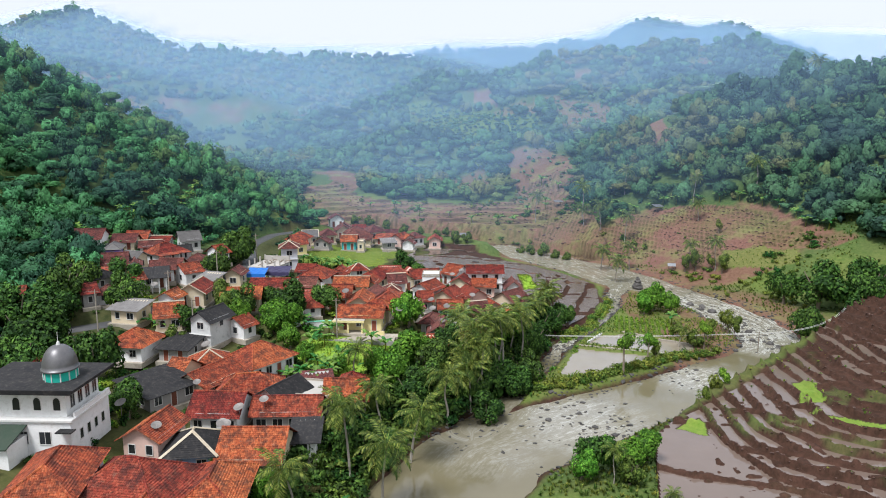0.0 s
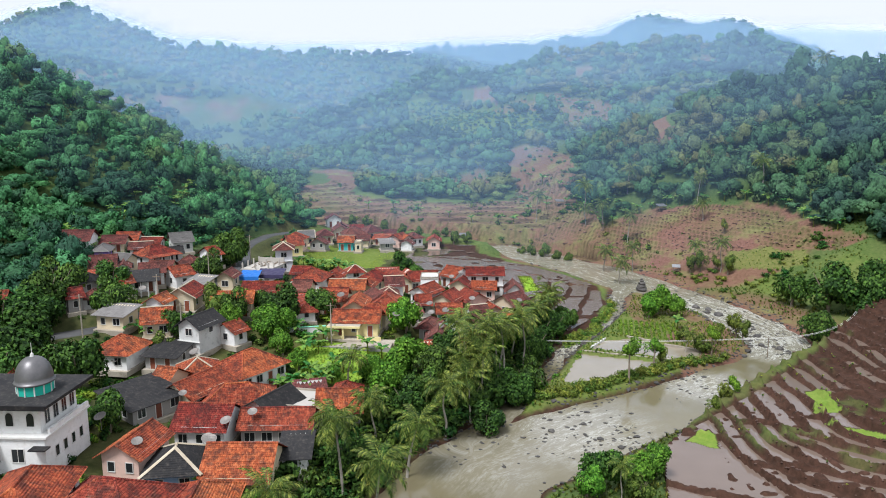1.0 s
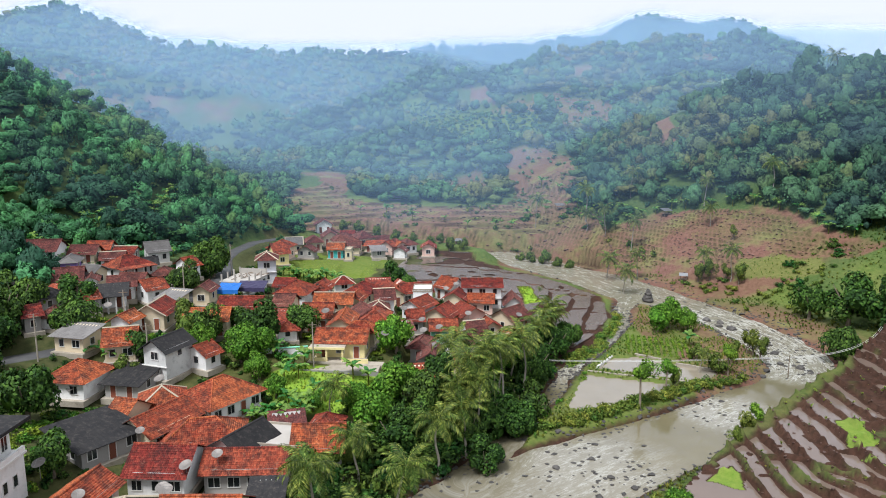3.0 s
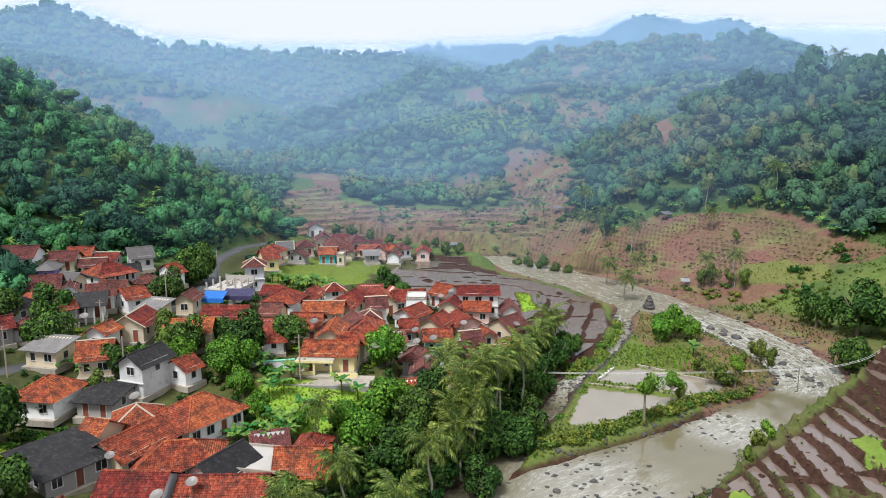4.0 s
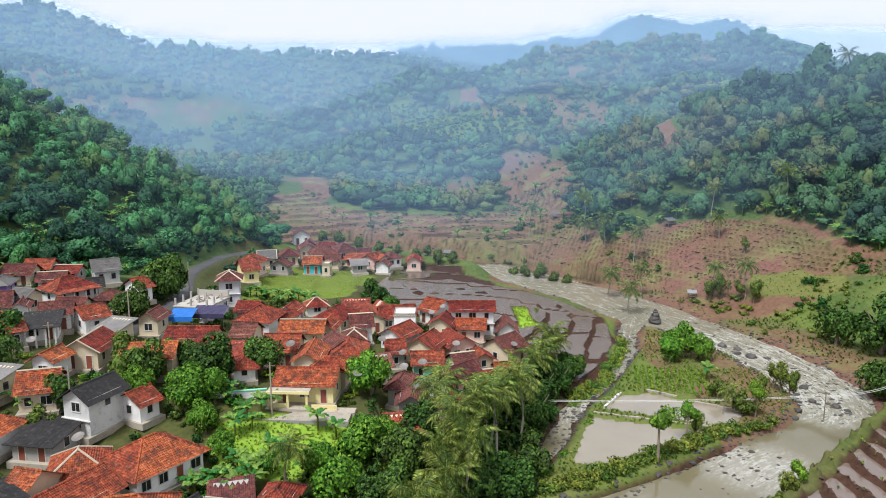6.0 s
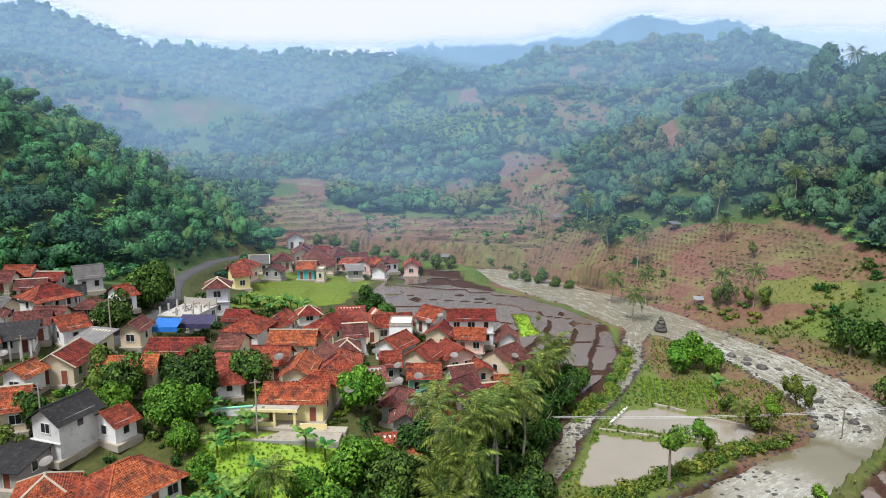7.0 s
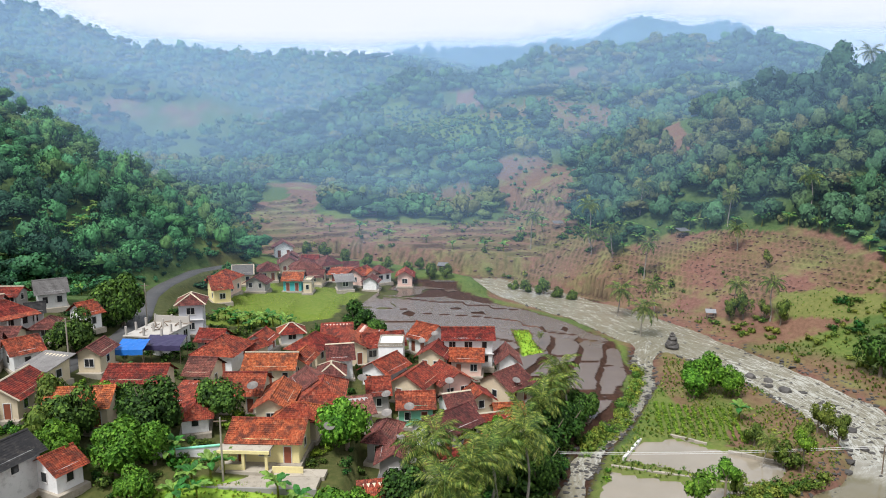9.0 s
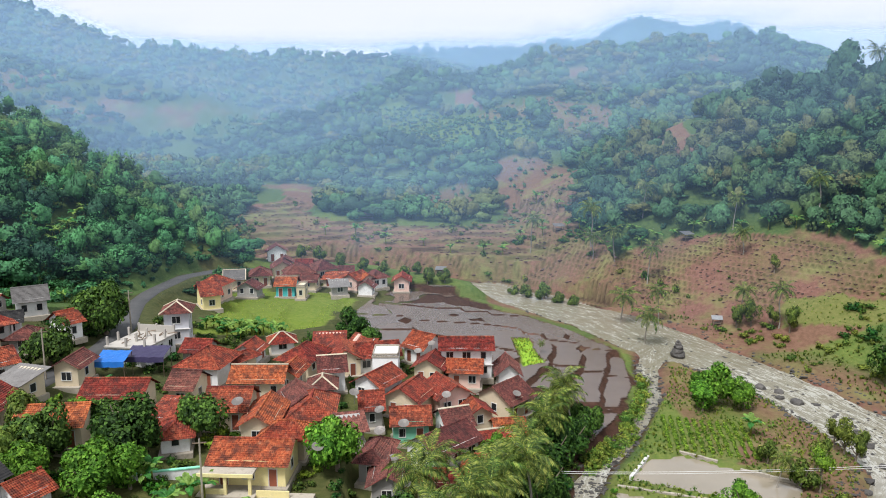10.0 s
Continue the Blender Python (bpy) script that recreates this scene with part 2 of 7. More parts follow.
def wob(px, py, size, seed=0):
    """Smooth value noise, -1 to 1, with features of that many metres."""
    u, v = px / size + 17.3 * seed, py / size + 9.1 * seed
    i, j = np.floor(u).astype(int), np.floor(v).astype(int)
    a, b = u - i, v - j
    a, b = a * a * (3 - 2 * a), b * b * (3 - 2 * b)
    g = lambda p, q: LATTICE[p % 64, q % 64]
    return 2 * ((g(i, j) * (1 - a) + g(i + 1, j) * a) * (1 - b) + (g(i, j + 1) * (1 - a) + g(i + 1, j + 1) * a) * b) - 1


# river: x, y, half width
RIVER_UP = np.array([(-25.3, 276, 2.3), (0, 263.3, 3.2), (22.5, 253.5, 5.6), (35.5, 236.5, 8.8), (47.5, 221.5, 9.8), (55, 205, 10.8), (63.5, 188.5, 7.4), (69.2, 174.5, 7.4), (71.8, 161.5, 7.4), (72, 150.6, 7.0), (69, 142, 6.4)])
RIVER_LOW = plan((60, 123.5, 5.6), (52.7, 116.1, 4.6), (41.2, 107.6, 5.8), (30.8, 100.1, 6.4), (17.4, 91.4, 7.9), (5.1, 82.5, 8.6), (-1, 71, 8.0), (-9.1, 55.4, 7.1), (-20, 30, 8), (-30, -30, 9))
RIVER_SIDE = plan((45.6, 173.8, 3.7), (40.1, 162.5, 2), (37.8, 152.4, 1.5), (30.2, 137.4, 1.3), (22.8, 126.9, 1.5), (17.5, 115.1, 1.6), (10.2, 101.1, 1.8), (4.1, 89.7, 3.1))
ISLAND = plan((10.4, 98), (18.4, 101.2), (30.3, 107.1), (39.5, 112.7), (51.7, 117.4), (55.6, 126), (57, 140), (54.6, 150), (51.8, 160), (47, 165.2), (44.6, 165.1), (40.4, 152.4), (31, 134.4), (24.9, 124.9), (19.6, 113))
FIELD_GREEN = plan((-32.4, 158.9), (-23.4, 162.5), (-15.9, 173.3), (-12, 195.6), (-25.7, 201.9), (-35.2, 201.6), (-37.3, 188.5))
FIELD_MUD = plan((-13.5, 176.5), (-9, 195.6), (-4, 212), (8, 211), (17, 202), (26, 191), (34, 179), (37.5, 167), (36.3, 157.5), (32.8, 145.5), (26.4, 133), (20.6, 125.2), (18.2, 129.1), (19.7, 138.3), (17.3, 150.1), (8.9, 153.4), (-1.9, 162.8))
GREEN_PATCH = plan((18.2, 170.5), (21.2, 170.2), (22.2, 159.3), (18.5, 157.3))
CLEARING = np.array([(58.4, 238.7), (57, 249), (61, 257.4), (67.7, 258.1), (73, 257.3), (78.9, 255.7), (88, 248.3), (99, 237.3), (104.3, 227.3), (105.6, 218.9), (107.3, 209.1), (111.6, 197.9), (107.6, 194.5), (100, 203.5), (87, 212.5), (81.6, 209.9), (70.5, 216.5), (59.8, 222.5)])
FAR_FIELD = plan((-42, 226), (-50, 246), (-55, 280), (-43, 309), (-31, 275), (-20, 271), (-9, 270), (10, 266), (25, 270), (30, 289), (49, 281), (50, 268), (49, 246), (53, 225), (52, 200), (44, 204), (34, 213), (18, 220), (-6, 226))
SLIP = np.array([(29, 364), (50, 362), (70, 352), (60, 322), (53, 326), (53, 297), (30, 300), (31, 321), (35, 346)])
LIGHT = np.array([(-30, 480), (6, 476), (56, 408), (52, 380), (15, 402), (-22, 444)])
BARE = [np.array([(10, 498), (32, 493), (30, 454), (13, 470)]), np.array([(86, 290), (93, 286), (101, 315), (112, 380), (100, 384), (90, 320)]), np.array([(80, 468), (98, 464), (101, 486), (82, 488)]), np.array([(-62, 374), (-46, 384), (-38, 322), (-54, 316)])]
SADDLE_FIELD = np.array([(-240, 514), (-204, 536), (-168, 547), (-112, 588), (-106, 570), (-152, 514), (-190, 508), (-226, 500)])
VILLAGE = plan((-70.3, 94.9), (-56.6, 152.6), (-46.4, 215.5), (-15.1, 212.9), (4, 206.9), (-7.9, 178.4), (13.9, 148.7), (17.6, 125.7), (7.7, 99.8), (-4.1, 89.5), (-9.4, 66.1), (-20, 40), (-70, 40))
TERRACE = plan((32.6, 92.3), (40.5, 100.6), (52.1, 110.2), (63.7, 119.4), (80.7, 135.8), (105.1, 155.6), (137.8, 145.6), (110, 65.6), (60, 36), (20, 50), (22.8, 68.2), (25.5, 78.9), (28, 86.8))
POND_UP = np.array([(30.7, 143.8), (35.2, 149.7), (40.2, 150.4), (44.2, 147.2), (53.2, 142.4), (50.4, 138.2), (46.4, 136.5)])
POND_LOW = np.array([(21.8, 125.2), (24.7, 124.4), (39.3, 130.2), (44.5, 134.8), (28.2, 140.5), (25.9, 136.4)])
GARDEN = np.array([(-26.5, 124), (-22, 126.6), (-9, 126.4), (-6.6, 121), (-8, 114.5), (-14, 113), (-22, 114.5), (-26.5, 119.5)])
MEADOW = np.array([(85.8, 213), (95, 207.8), (102, 199), (99.7, 192), (90, 196.8), (82.4, 204.8)])
RIGHT_WOODS = np.array([(53, 276), (57, 262.5), (61, 260), (67.7, 260.6), (73, 259.8), (79, 258.3), (88.8, 250.8), (100.3, 239.8), (106.3, 229), (108, 219.5), (110, 210), (114.5, 200), (119, 186), (131, 165), (152, 136), (270, 136), (333, 247), (282, 301), (150, 328), (104, 345), (67, 343), (59, 310), (53, 285)])
WOODS_EDGE = np.array([(53, 276), (57, 262.5), (61, 260), (73, 259.8), (79, 258.3), (88.8, 250.8), (100.3, 239.8), (106.3, 229), (108, 219.5), (110, 210), (114.5, 200), (119, 186), (131, 165), (152, 136)])
ROAD = plan((-68.8, 99), (-60.4, 104), (-52.5, 109.5), (-47.8, 119.5), (-44.4, 132.2), (-42.4, 145.3), (-43.2, 156), (-46, 164.6), (-48.8, 174), (-49.8, 184), (-48.2, 198), (-42.8, 208), (-35, 214))

# ridges: x, y, height, each with its slope
RIDGES = [
    (plan((-41, 218, 8), (-66, 217, 20), (-98, 234, 35), (-113, 236, 46), (-140, 215, 61), (-190, 185, 84), (-235, 110, 96), (-240, 20, 92)), 0.60),
    (plan((-138, 40, 37), (-132, 110, 37), (-124, 150, 34), (-112, 185, 31), (-100, 212, 32)), 0.50),
    (plan((50, 274, 13), (70, 285, 24), (92, 276, 44), (110, 262, 52), (125, 252, 53), (175, 246, 59), (235, 215, 60), (260, 120, 60)), 0.60),
    (plan((-108, 428, 14), (-60, 436, 42), (2, 452, 65), (22, 452, 63), (42, 452, 62), (56, 452, 64), (68, 452, 76), (100, 447, 81), (150, 445, 85), (184, 442, 86), (197, 440, 79), (211, 440, 58), (235, 440, 38)), 0.46),
    (plan((44, 330, 28), (64, 385, 52), (84, 450, 78)), 0.50),
    (plan((120, 330, 34), (130, 390, 62), (130, 445, 81)), 0.44),
    (plan((-460, 540, 104), (-350, 565, 109), (-282, 570, 125), (-250, 562, 113), (-192, 545, 93), (-126, 600, 92), (-56, 620, 94), (20, 680, 104), (87, 720, 112)), 0.50),
    (plan((87, 720, 112), (160, 780, 126), (205, 805, 139), (226, 810, 151), (248, 810, 147), (270, 810, 138), (300, 810, 146), (318, 810, 145), (345, 812, 134), (370, 815, 118), (480, 850, 80)), 0.42),
    (plan((400, 1500, 150), (900, 1800, 262), (1300, 1850, 250), (1900, 1900, 200)), 0.35),
]


RICE_STEP = 0.85


def river_level(py):
    return -3.0 + (np.clip(py, 0, 320) - 100) * 0.008 + 0.05 * np.clip(py - 240, 0, 80)


def water_edge(px, py):
    """Metres beyond the water's edge (below zero in the river)."""
    out = np.full(px.shape, 1e9)
    for line in (RIVER_UP, RIVER_LOW, RIVER_SIDE):
        d, s = along(px, py, line)
        out = np.minimum(out, d - np.interp(s, np.arange(len(line)), line[:, 2]))
    return out


def east_side(px, py):
    """1 east of the main river, 0 on the village side."""
    line = np.concatenate([RIVER_UP[1:], RIVER_LOW[1:]])
    poly = np.concatenate([line[:, :2], [(-40, -400), (2500, -400), (2500, 262), (200, 262), (-10, 262)]])
    return inside(px, py, poly)


def height(px, py, raw=False):
    px, py = np.asarray(px, float), np.asarray(py, float)
    lvl = river_level(py)
    edge = water_edge(px, py) + 0.7 * wob(px, py, 5, 1)
    west = np.interp(py, (60, 85, 106, 128, 140, 160, 175), (0.8, 1.0, 1.2, 4.1, 4.1, 3.7, 3.0)) + 0.10 * np.clip(py - 238, 0, 160)
    west = west + np.interp(py, (95, 112, 128, 150, 160, 172, 185, 205, 226), (0.02, 0.03, 0.085, 0.11, 0.12, 0.16, 0.165, 0.09, 0.05)) * np.maximum(0, -12 - px)
    west = west + np.interp(py, (92, 112), (0.18, 0.0)) * np.maximum(0, -27 - px)
    west = west - 1.0 * smooth(px + 0.55 * (py - 190), -6, 24) * smooth(py, 150, 170) * smooth(py, 252, 225)
    west = np.where((py > 122) & (px > -6) & (py < 240), np.minimum(west, lvl + 0.9 + 0.16 * np.maximum(0, edge - 1.5)), west)
    east = np.clip(2 + 0.40 * (px - 74) + 0.25 * (py - 218.7), lvl + 1.2, 19 + 0.02 * py)
    west = np.where((py > 250) & (px > 40), np.maximum(west, east), west)
    z = np.where(east_side(px, py), east, west)
    z = np.where(inside(px, py, ISLAND), lvl + 1.0, z)
    by_side = (along(px, py, RIVER_SIDE)[0] < 11) & (py > 146)
    bank = smooth(edge, 0, np.where(inside(px, py, ISLAND), 1.3, np.where(by_side, 2.2, 7.0)))
    z = (lvl + 0.35) * (1 - bank) + z * bank
    for line, slope in RIDGES:
        top = np.full(px.shape, -1e3)
        for i in range(len(line) - 1):
            d, t = along(px, py, line[i:i + 2])
            top = np.maximum(top, line[i][2] + (line[i + 1][2] - line[i][2]) * t - slope * np.sqrt(d * d + 30) + 2.5)
        far = np.clip((line[:, 2].max() - top) / slope, 0, 120)
        rough = smooth(top, 9, 24)
        top = top + rough * (0.06 * far * wob(px, py, 60, 3) + 1.6 * wob(px, py, 19, 4) + 1.8 * wob(px, py, 31, 19))
        k = 3.0
        z = np.where(edge > 4, np.maximum(z, top) + np.maximum(k - np.abs(z - top), 0) ** 2 / (4 * k), z)
    behind = np.where(inside(px, py, RIGHT_WOODS), along(px, py, WOODS_EDGE)[0], 0)
    z = np.where((px > 56) & (py > 180) & (py < 345) & (edge > 4), np.minimum(z, east + 0.2 + 0.75 * behind + 0.25 * np.clip(py - 262, 0, 90)), z)
    z = z + 0.18 * wob(px, py, 4, 5) * smooth(edge, 1, 5)
    step = inside(px, py, CLEARING) | inside(px, py, FAR_FIELD)
    zs = z + 0.3 * wob(px, py, 14, 6)
    if raw == "steps":
        return zs
    z = np.where(step, np.floor(zs) + smooth(zs - np.floor(zs), 0.55, 0.95), z)
    rice = (inside(px, py, FIELD_MUD) | inside(px, py, FIELD_GREEN)) & (edge > 1)
    zr = z + 0.22 * wob(px, py, 11, 7)
    lane = (0.35 * px + 0.93 * py) / 13.5 + 0.35 * wob(px, py, 21, 76)
    lane = np.abs(lane - np.floor(lane) - 0.5) * 13.5
    if raw:
        return zr
    fr = zr / RICE_STEP - np.floor(zr / RICE_STEP)
    z = np.where(rice, np.floor(zr / RICE_STEP) * RICE_STEP + RICE_STEP * smooth(fr, 0.95, 1) + 0.36 * np.maximum(smooth(fr, 0.89, 0.94) * smooth(fr, 1, 0.96), smooth(lane, 0.55, 0.2)), z)
    z = np.where(inside(px, py, TERRACE), z - 3.0, z)
    z = np.where(inside(px, py, POND_UP) | inside(px, py, POND_LOW), lvl + 0.45, z)
    return np.where(edge < 0, lvl - 0.9 * smooth(-edge, -0.5, 2.0) + 0.35 * smooth(edge, -0.6, 0), z)


land = height
ROAD_Z = land(ROAD[:, 0], ROAD[:, 1])
for _ in range(2):
    ROAD_Z[1:-1] = (ROAD_Z[:-2] + 2 * ROAD_Z[1:-1] + ROAD_Z[2:]) / 4


def height(px, py, raw=False):
    """The ground with the road's level bed cut into it."""
    px, py = np.asarray(px, float), np.asarray(py, float)
    d, s = along(px, py, ROAD)
    bed = smooth(d, 5.0, 2.6)
    return land(px, py, raw) * (1 - bed) + np.interp(s, np.arange(len(ROAD)), ROAD_Z) * bed


def ground_at(x, y):
    return float(height(np.array([x]), np.array([y]))[0])


def mesh_grid(xs, ys, keep=None, zf=height):
    """A sheet over a grid of lines; keep: which vertices' cells stay."""
    gx, gy = np.meshgrid(xs, ys)
    z = zf(gx, gy)
    nx, ny = len(xs), len(ys)
    co = np.stack([gx, gy, z], -1).reshape(-1, 3)
    i = (np.arange(ny - 1)[:, None] * nx + np.arange(nx - 1)[None]).ravel()
    faces = np.stack([i, i + 1, i + 1 + nx, i + nx], 1)
    if keep is not None:
        k = keep(gx, gy).ravel()
        faces = faces[k[faces].all(1)]
        used, faces = np.unique(faces, return_inverse=True)
        co, faces = co[used], faces.reshape(-1, 4)
    return co, faces


def make_mesh(name, co, faces, material, even=True, attrs=(), normals=None):
    """One mesh from arrays of vertices and of faces that all have the same number of corners."""
    me = bpy.data.meshes.new(name)
    k = faces.shape[1]
    me.vertices.add(len(co))
    me.vertices.foreach_set("co", np.ascontiguousarray(co, np.float32).ravel())
    me.loops.add(faces.size)
    me.loops.foreach_set("vertex_index", np.ascontiguousarray(faces, np.int32).ravel())
    me.polygons.add(len(faces))
    me.polygons.foreach_set("loop_start", np.arange(0, faces.size, k, dtype=np.int32))
    me.polygons.foreach_set("use_smooth", np.full(len(faces), even))
    for key, kind, values in attrs:
        a = me.attributes.new(key, kind, "POINT")
        a.data.foreach_set("color" if kind == "FLOAT_COLOR" else "value", np.ascontiguousarray(values, np.float32).ravel())
    me.update(calc_edges=True)
    me.validate()
    if normals is not None:
        me.normals_split_custom_set_from_vertices(normals)
    me.materials.append(material)
    return me


def crown_normals(co, faces, soft):
    """Each leaf's own normal, bent towards the outside of the crown."""
    q = co[faces]
    n = np.cross(q[:, 2] - q[:, 0], q[:, 3] - q[:, 1])
    n /= np.linalg.norm(n, axis=1)[:, None] + 1e-9
    out = co - co.mean(0) + np.array([0, 0, 0.25])
    out /= np.linalg.norm(out, axis=1)[:, None] + 1e-9
    own = np.zeros_like(co)
    own[faces.ravel()] = np.repeat(n, 4, axis=0)
    own *= np.where((own * out).sum(1) < 0, -1, 1)[:, None]
    v = soft * out + (1 - soft) * own
    return v / (np.linalg.norm(v, axis=1)[:, None] + 1e-9)


def graded(lo, a, b, hi, step, grow):
    """Grid lines: even between a and b, ever wider outside."""
    mid = list(np.arange(a, b + step / 2, step))
    left, right, s = [], [], step
    while (left[-1] if left else a) > lo:
        s *= grow
        left.append((left[-1] if left else a) - s)
    s = step
    while (right[-1] if right else b) < hi:
        s *= grow
        right.append((right[-1] if right else b) + s)
    return np.array(left[::-1] + mid + right)


GX, GY = graded(-2600, -70, 105, 2600, 0.9, 1.05), graded(-500, 70, 260, 3400, 0.9, 1.035)
co, faces = mesh_grid(GX, GY)
gx, gy = co[:, 0], co[:, 1]
edge = water_edge(gx, gy)
jx, jy = gx + 1.5 * wob(gx, gy, 6, 8), gy + 1.5 * wob(gx, gy, 6, 9)
far_off = smooth(gy, 235, 400)
jx, jy = jx + far_off * 11 * wob(gx, gy, 28, 55), jy + far_off * 9 * wob(gx, gy, 24, 56)
zone = np.zeros((len(co), 4))
near_floor = (gy < 330) & (co[:, 2] < 14)
zone[:, 0] = np.where(near_floor & (edge < 45), 0.55 + 0.45 * wob(gx, gy, 9, 31), 0.15)
far_bank = (gy > 195) & (gx > 20) & (gy < 300) & (gx < 125)
zone[far_bank, 2] = smooth(0.25 + wob(gx, gy, 13, 68) + 0.5 * wob(gx, gy, 5, 69), -0.3, 0.5)[far_bank] * 0.9
zone[inside(jx, jy, FIELD_GREEN) | inside(jx, jy, ISLAND), 0] = 1
green = inside(gx, gy, GREEN_PATCH)
for poly, ch, v in ((FIELD_MUD, 1, 1.0), (VILLAGE, 1, 0.5), (CLEARING, 2, 1.0), (FAR_FIELD, 2, 0.9), (SLIP, 2, 0.8), (SADDLE_FIELD, 2, 0.8)):
    zone[inside(jx, jy, poly), ch] = v
zone[inside(jx, jy, LIGHT), 3] = 0.1
zone[:, 2] *= np.where(inside(jx, jy, SADDLE_FIELD), smooth(wob(gx, gy, 17, 61) + 0.5 * wob(gx, gy, 7, 62), -0.7, 0.3), 1)
opening = (gy > 345) & (gy < 560) & (wob(gx, gy, 34, 12) + 0.5 * wob(gx, gy, 13, 13) > 0.6) & ~inside(gx, gy, LIGHT)
zone[opening, 2] = 0.65
zone[inside(gx, gy, RIGHT_WOODS)] = (0.1, 0, 0, 0)
for poly in BARE:
    zone[inside(jx, jy, poly), 2] = 0.85
zone[:, 2] = np.maximum(zone[:, 2], 0.8 * smooth(edge + 2.5 * wob(gx, gy, 7, 10), 15, 5) * (gx > 45) * (gy > 120) * smooth(gy, 205, 180))
zone[:, 1] = np.maximum(zone[:, 1], smooth(edge, 1.0, 0.0))
stepped = inside(gx, gy, CLEARING) | inside(gx, gy, FAR_FIELD)
rz = height(gx, gy, "steps") % 1
# shade of the steps put into the colour: dark mud tone on steep faces
riser_shade = stepped * smooth(rz, 0.5, 0.72) * smooth(rz, 1.0, 0.9)
riser_shade = riser_shade * smooth(wob(gx, gy, 8, 52), -0.9, 0.1)
zone[:, 2] *= 1 - 0.9 * riser_shade
zone[:, 1] = np.maximum(zone[:, 1], 0.95 * riser_shade)
lush = stepped * np.where(inside(gx, gy, FAR_FIELD), 0.35, 0.4) * smooth(wob(gx, gy, 17, 53) + 0.6 * wob(gx, gy, 5, 54), 0.1, 1.0)
zone[:, 2] *= 1 - 0.85 * lush
zone[:, 1] *= 1 - 0.8 * lush
zone[:, 0] = np.maximum(zone[:, 0], lush)
zone[:, 3] = np.maximum(zone[:, 3], 0.12 * lush)
zone[inside(jx, jy, FIELD_GREEN), 3] = 0.75 + 0.2 * wob(gx, gy, 12, 60)[inside(jx, jy, FIELD_GREEN)]
zone[inside(jx, jy, np.array([(46.3, 146.8), (51.5, 148.9), (56.3, 154.4), (55.4, 160), (51.8, 158.9), (49, 152.3)]))] = (0.4, 0, 0.85, 0)
zone[inside(jx, jy, GARDEN)] = (1, 0, 0, 0.75)
zone[inside(jx, jy, MEADOW)] = (0.9, 0, 0.3, 0.08)
zone[green] = (1, 0, 0, 1)
tagged(new("ground", make_mesh("ground", co, faces, GROUND, True, [("zone", "FLOAT_COLOR", zone)])), "valley ground of grass, brown fields and wooded hillsides", "ground", kind="structure")

# river water: one sheet, a little below its banks
xs, ys = np.arange(-60, 82, 0.9), np.arange(-30, 272, 0.9)
rc, rf = mesh_grid(xs, ys, lambda a, b: water_edge(a, b) < 1.6, lambda a, b: river_level(b) + 0.05 * wob(a, b, 3, 2))
e = water_edge(rc[:, 0], rc[:, 1])
rapid_sheen = np.zeros(len(rc))
for spot, size, power in ((plan((18.4, 92.9))[0], 11, 0.42), (plan((41.2, 108.6))[0], 7, 0.55), (plan((59.5, 138.9))[0], 14, 0.75), (plan((52.7, 159))[0], 8, 0.8), (plan((59.2, 125.9))[0], 7, 0.7), (plan((8.6, 230.6))[0], 10, 0.6), (plan((22.8, 125.9))[0], 9, 0.5), ((6, 97), 8, 0.3), ((14, 103), 7, 0.3)):
    rapid_sheen = np.maximum(rapid_sheen, power * smooth(np.hypot(rc[:, 0] - spot[0], rc[:, 1] - spot[1]), size * 1.5, size * 0.4))
# upper reach also marked, to put its pale sky reflection into the colour
rapid_sheen = np.maximum(rapid_sheen, 0.34 * smooth(rc[:, 1], 150, 190))
rapid_sheen = np.maximum(rapid_sheen, 0.6 * smooth(rc[:, 1], 138, 150) * smooth(rc[:, 1], 198, 182) * smooth(rc[:, 0], 54, 62))
near, run, side = np.full(len(rc), 1e9), np.zeros(len(rc)), np.zeros(len(rc))
for line in (RIVER_UP, RIVER_LOW, RIVER_SIDE):
    d, s = along(rc[:, 0], rc[:, 1], line)
    total = np.concatenate([[0], np.cumsum(np.hypot(*np.diff(line[:, :2], axis=0).T))])
    sgn = np.sign(rc[:, 0] - np.interp(s, np.arange(len(line)), line[:, 0]))
    here = d < near
    near = np.where(here, d, near)
    run, side = np.where(here, np.interp(s, np.arange(len(line)), total), run), np.where(here, d * sgn, side)
tagged(new("water", make_mesh("water", rc, rf, RIVER, True, [("rapid_sheen", "FLOAT", rapid_sheen), ("run", "FLOAT", run), ("side", "FLOAT", side)])), "muddy greenish-brown river with white rapids", "river", kind="structure")

# still water: the two ponds on the islet and the flooded fields beyond the village
for poly in (POND_UP, POND_LOW):
    mid = poly.mean(0)
    q = mid + (poly - mid) * 1.01
    bm = bmesh.new()
    bm.faces.new([bm.verts.new((x, y, river_level(mid[1]) + 0.72)) for x, y in q])
    me = bpy.data.meshes.new("pond_water")
    bm.to_mesh(me)
    bm.free()
    me.materials.append(POND)
    tagged(new("pond_water", me), "still brown pond water between low walls", "pond", kind="structure")


def rice_flat(a, b):
    zr = height(a, b, True)
    return np.floor(zr / RICE_STEP) * RICE_STEP + 0.15


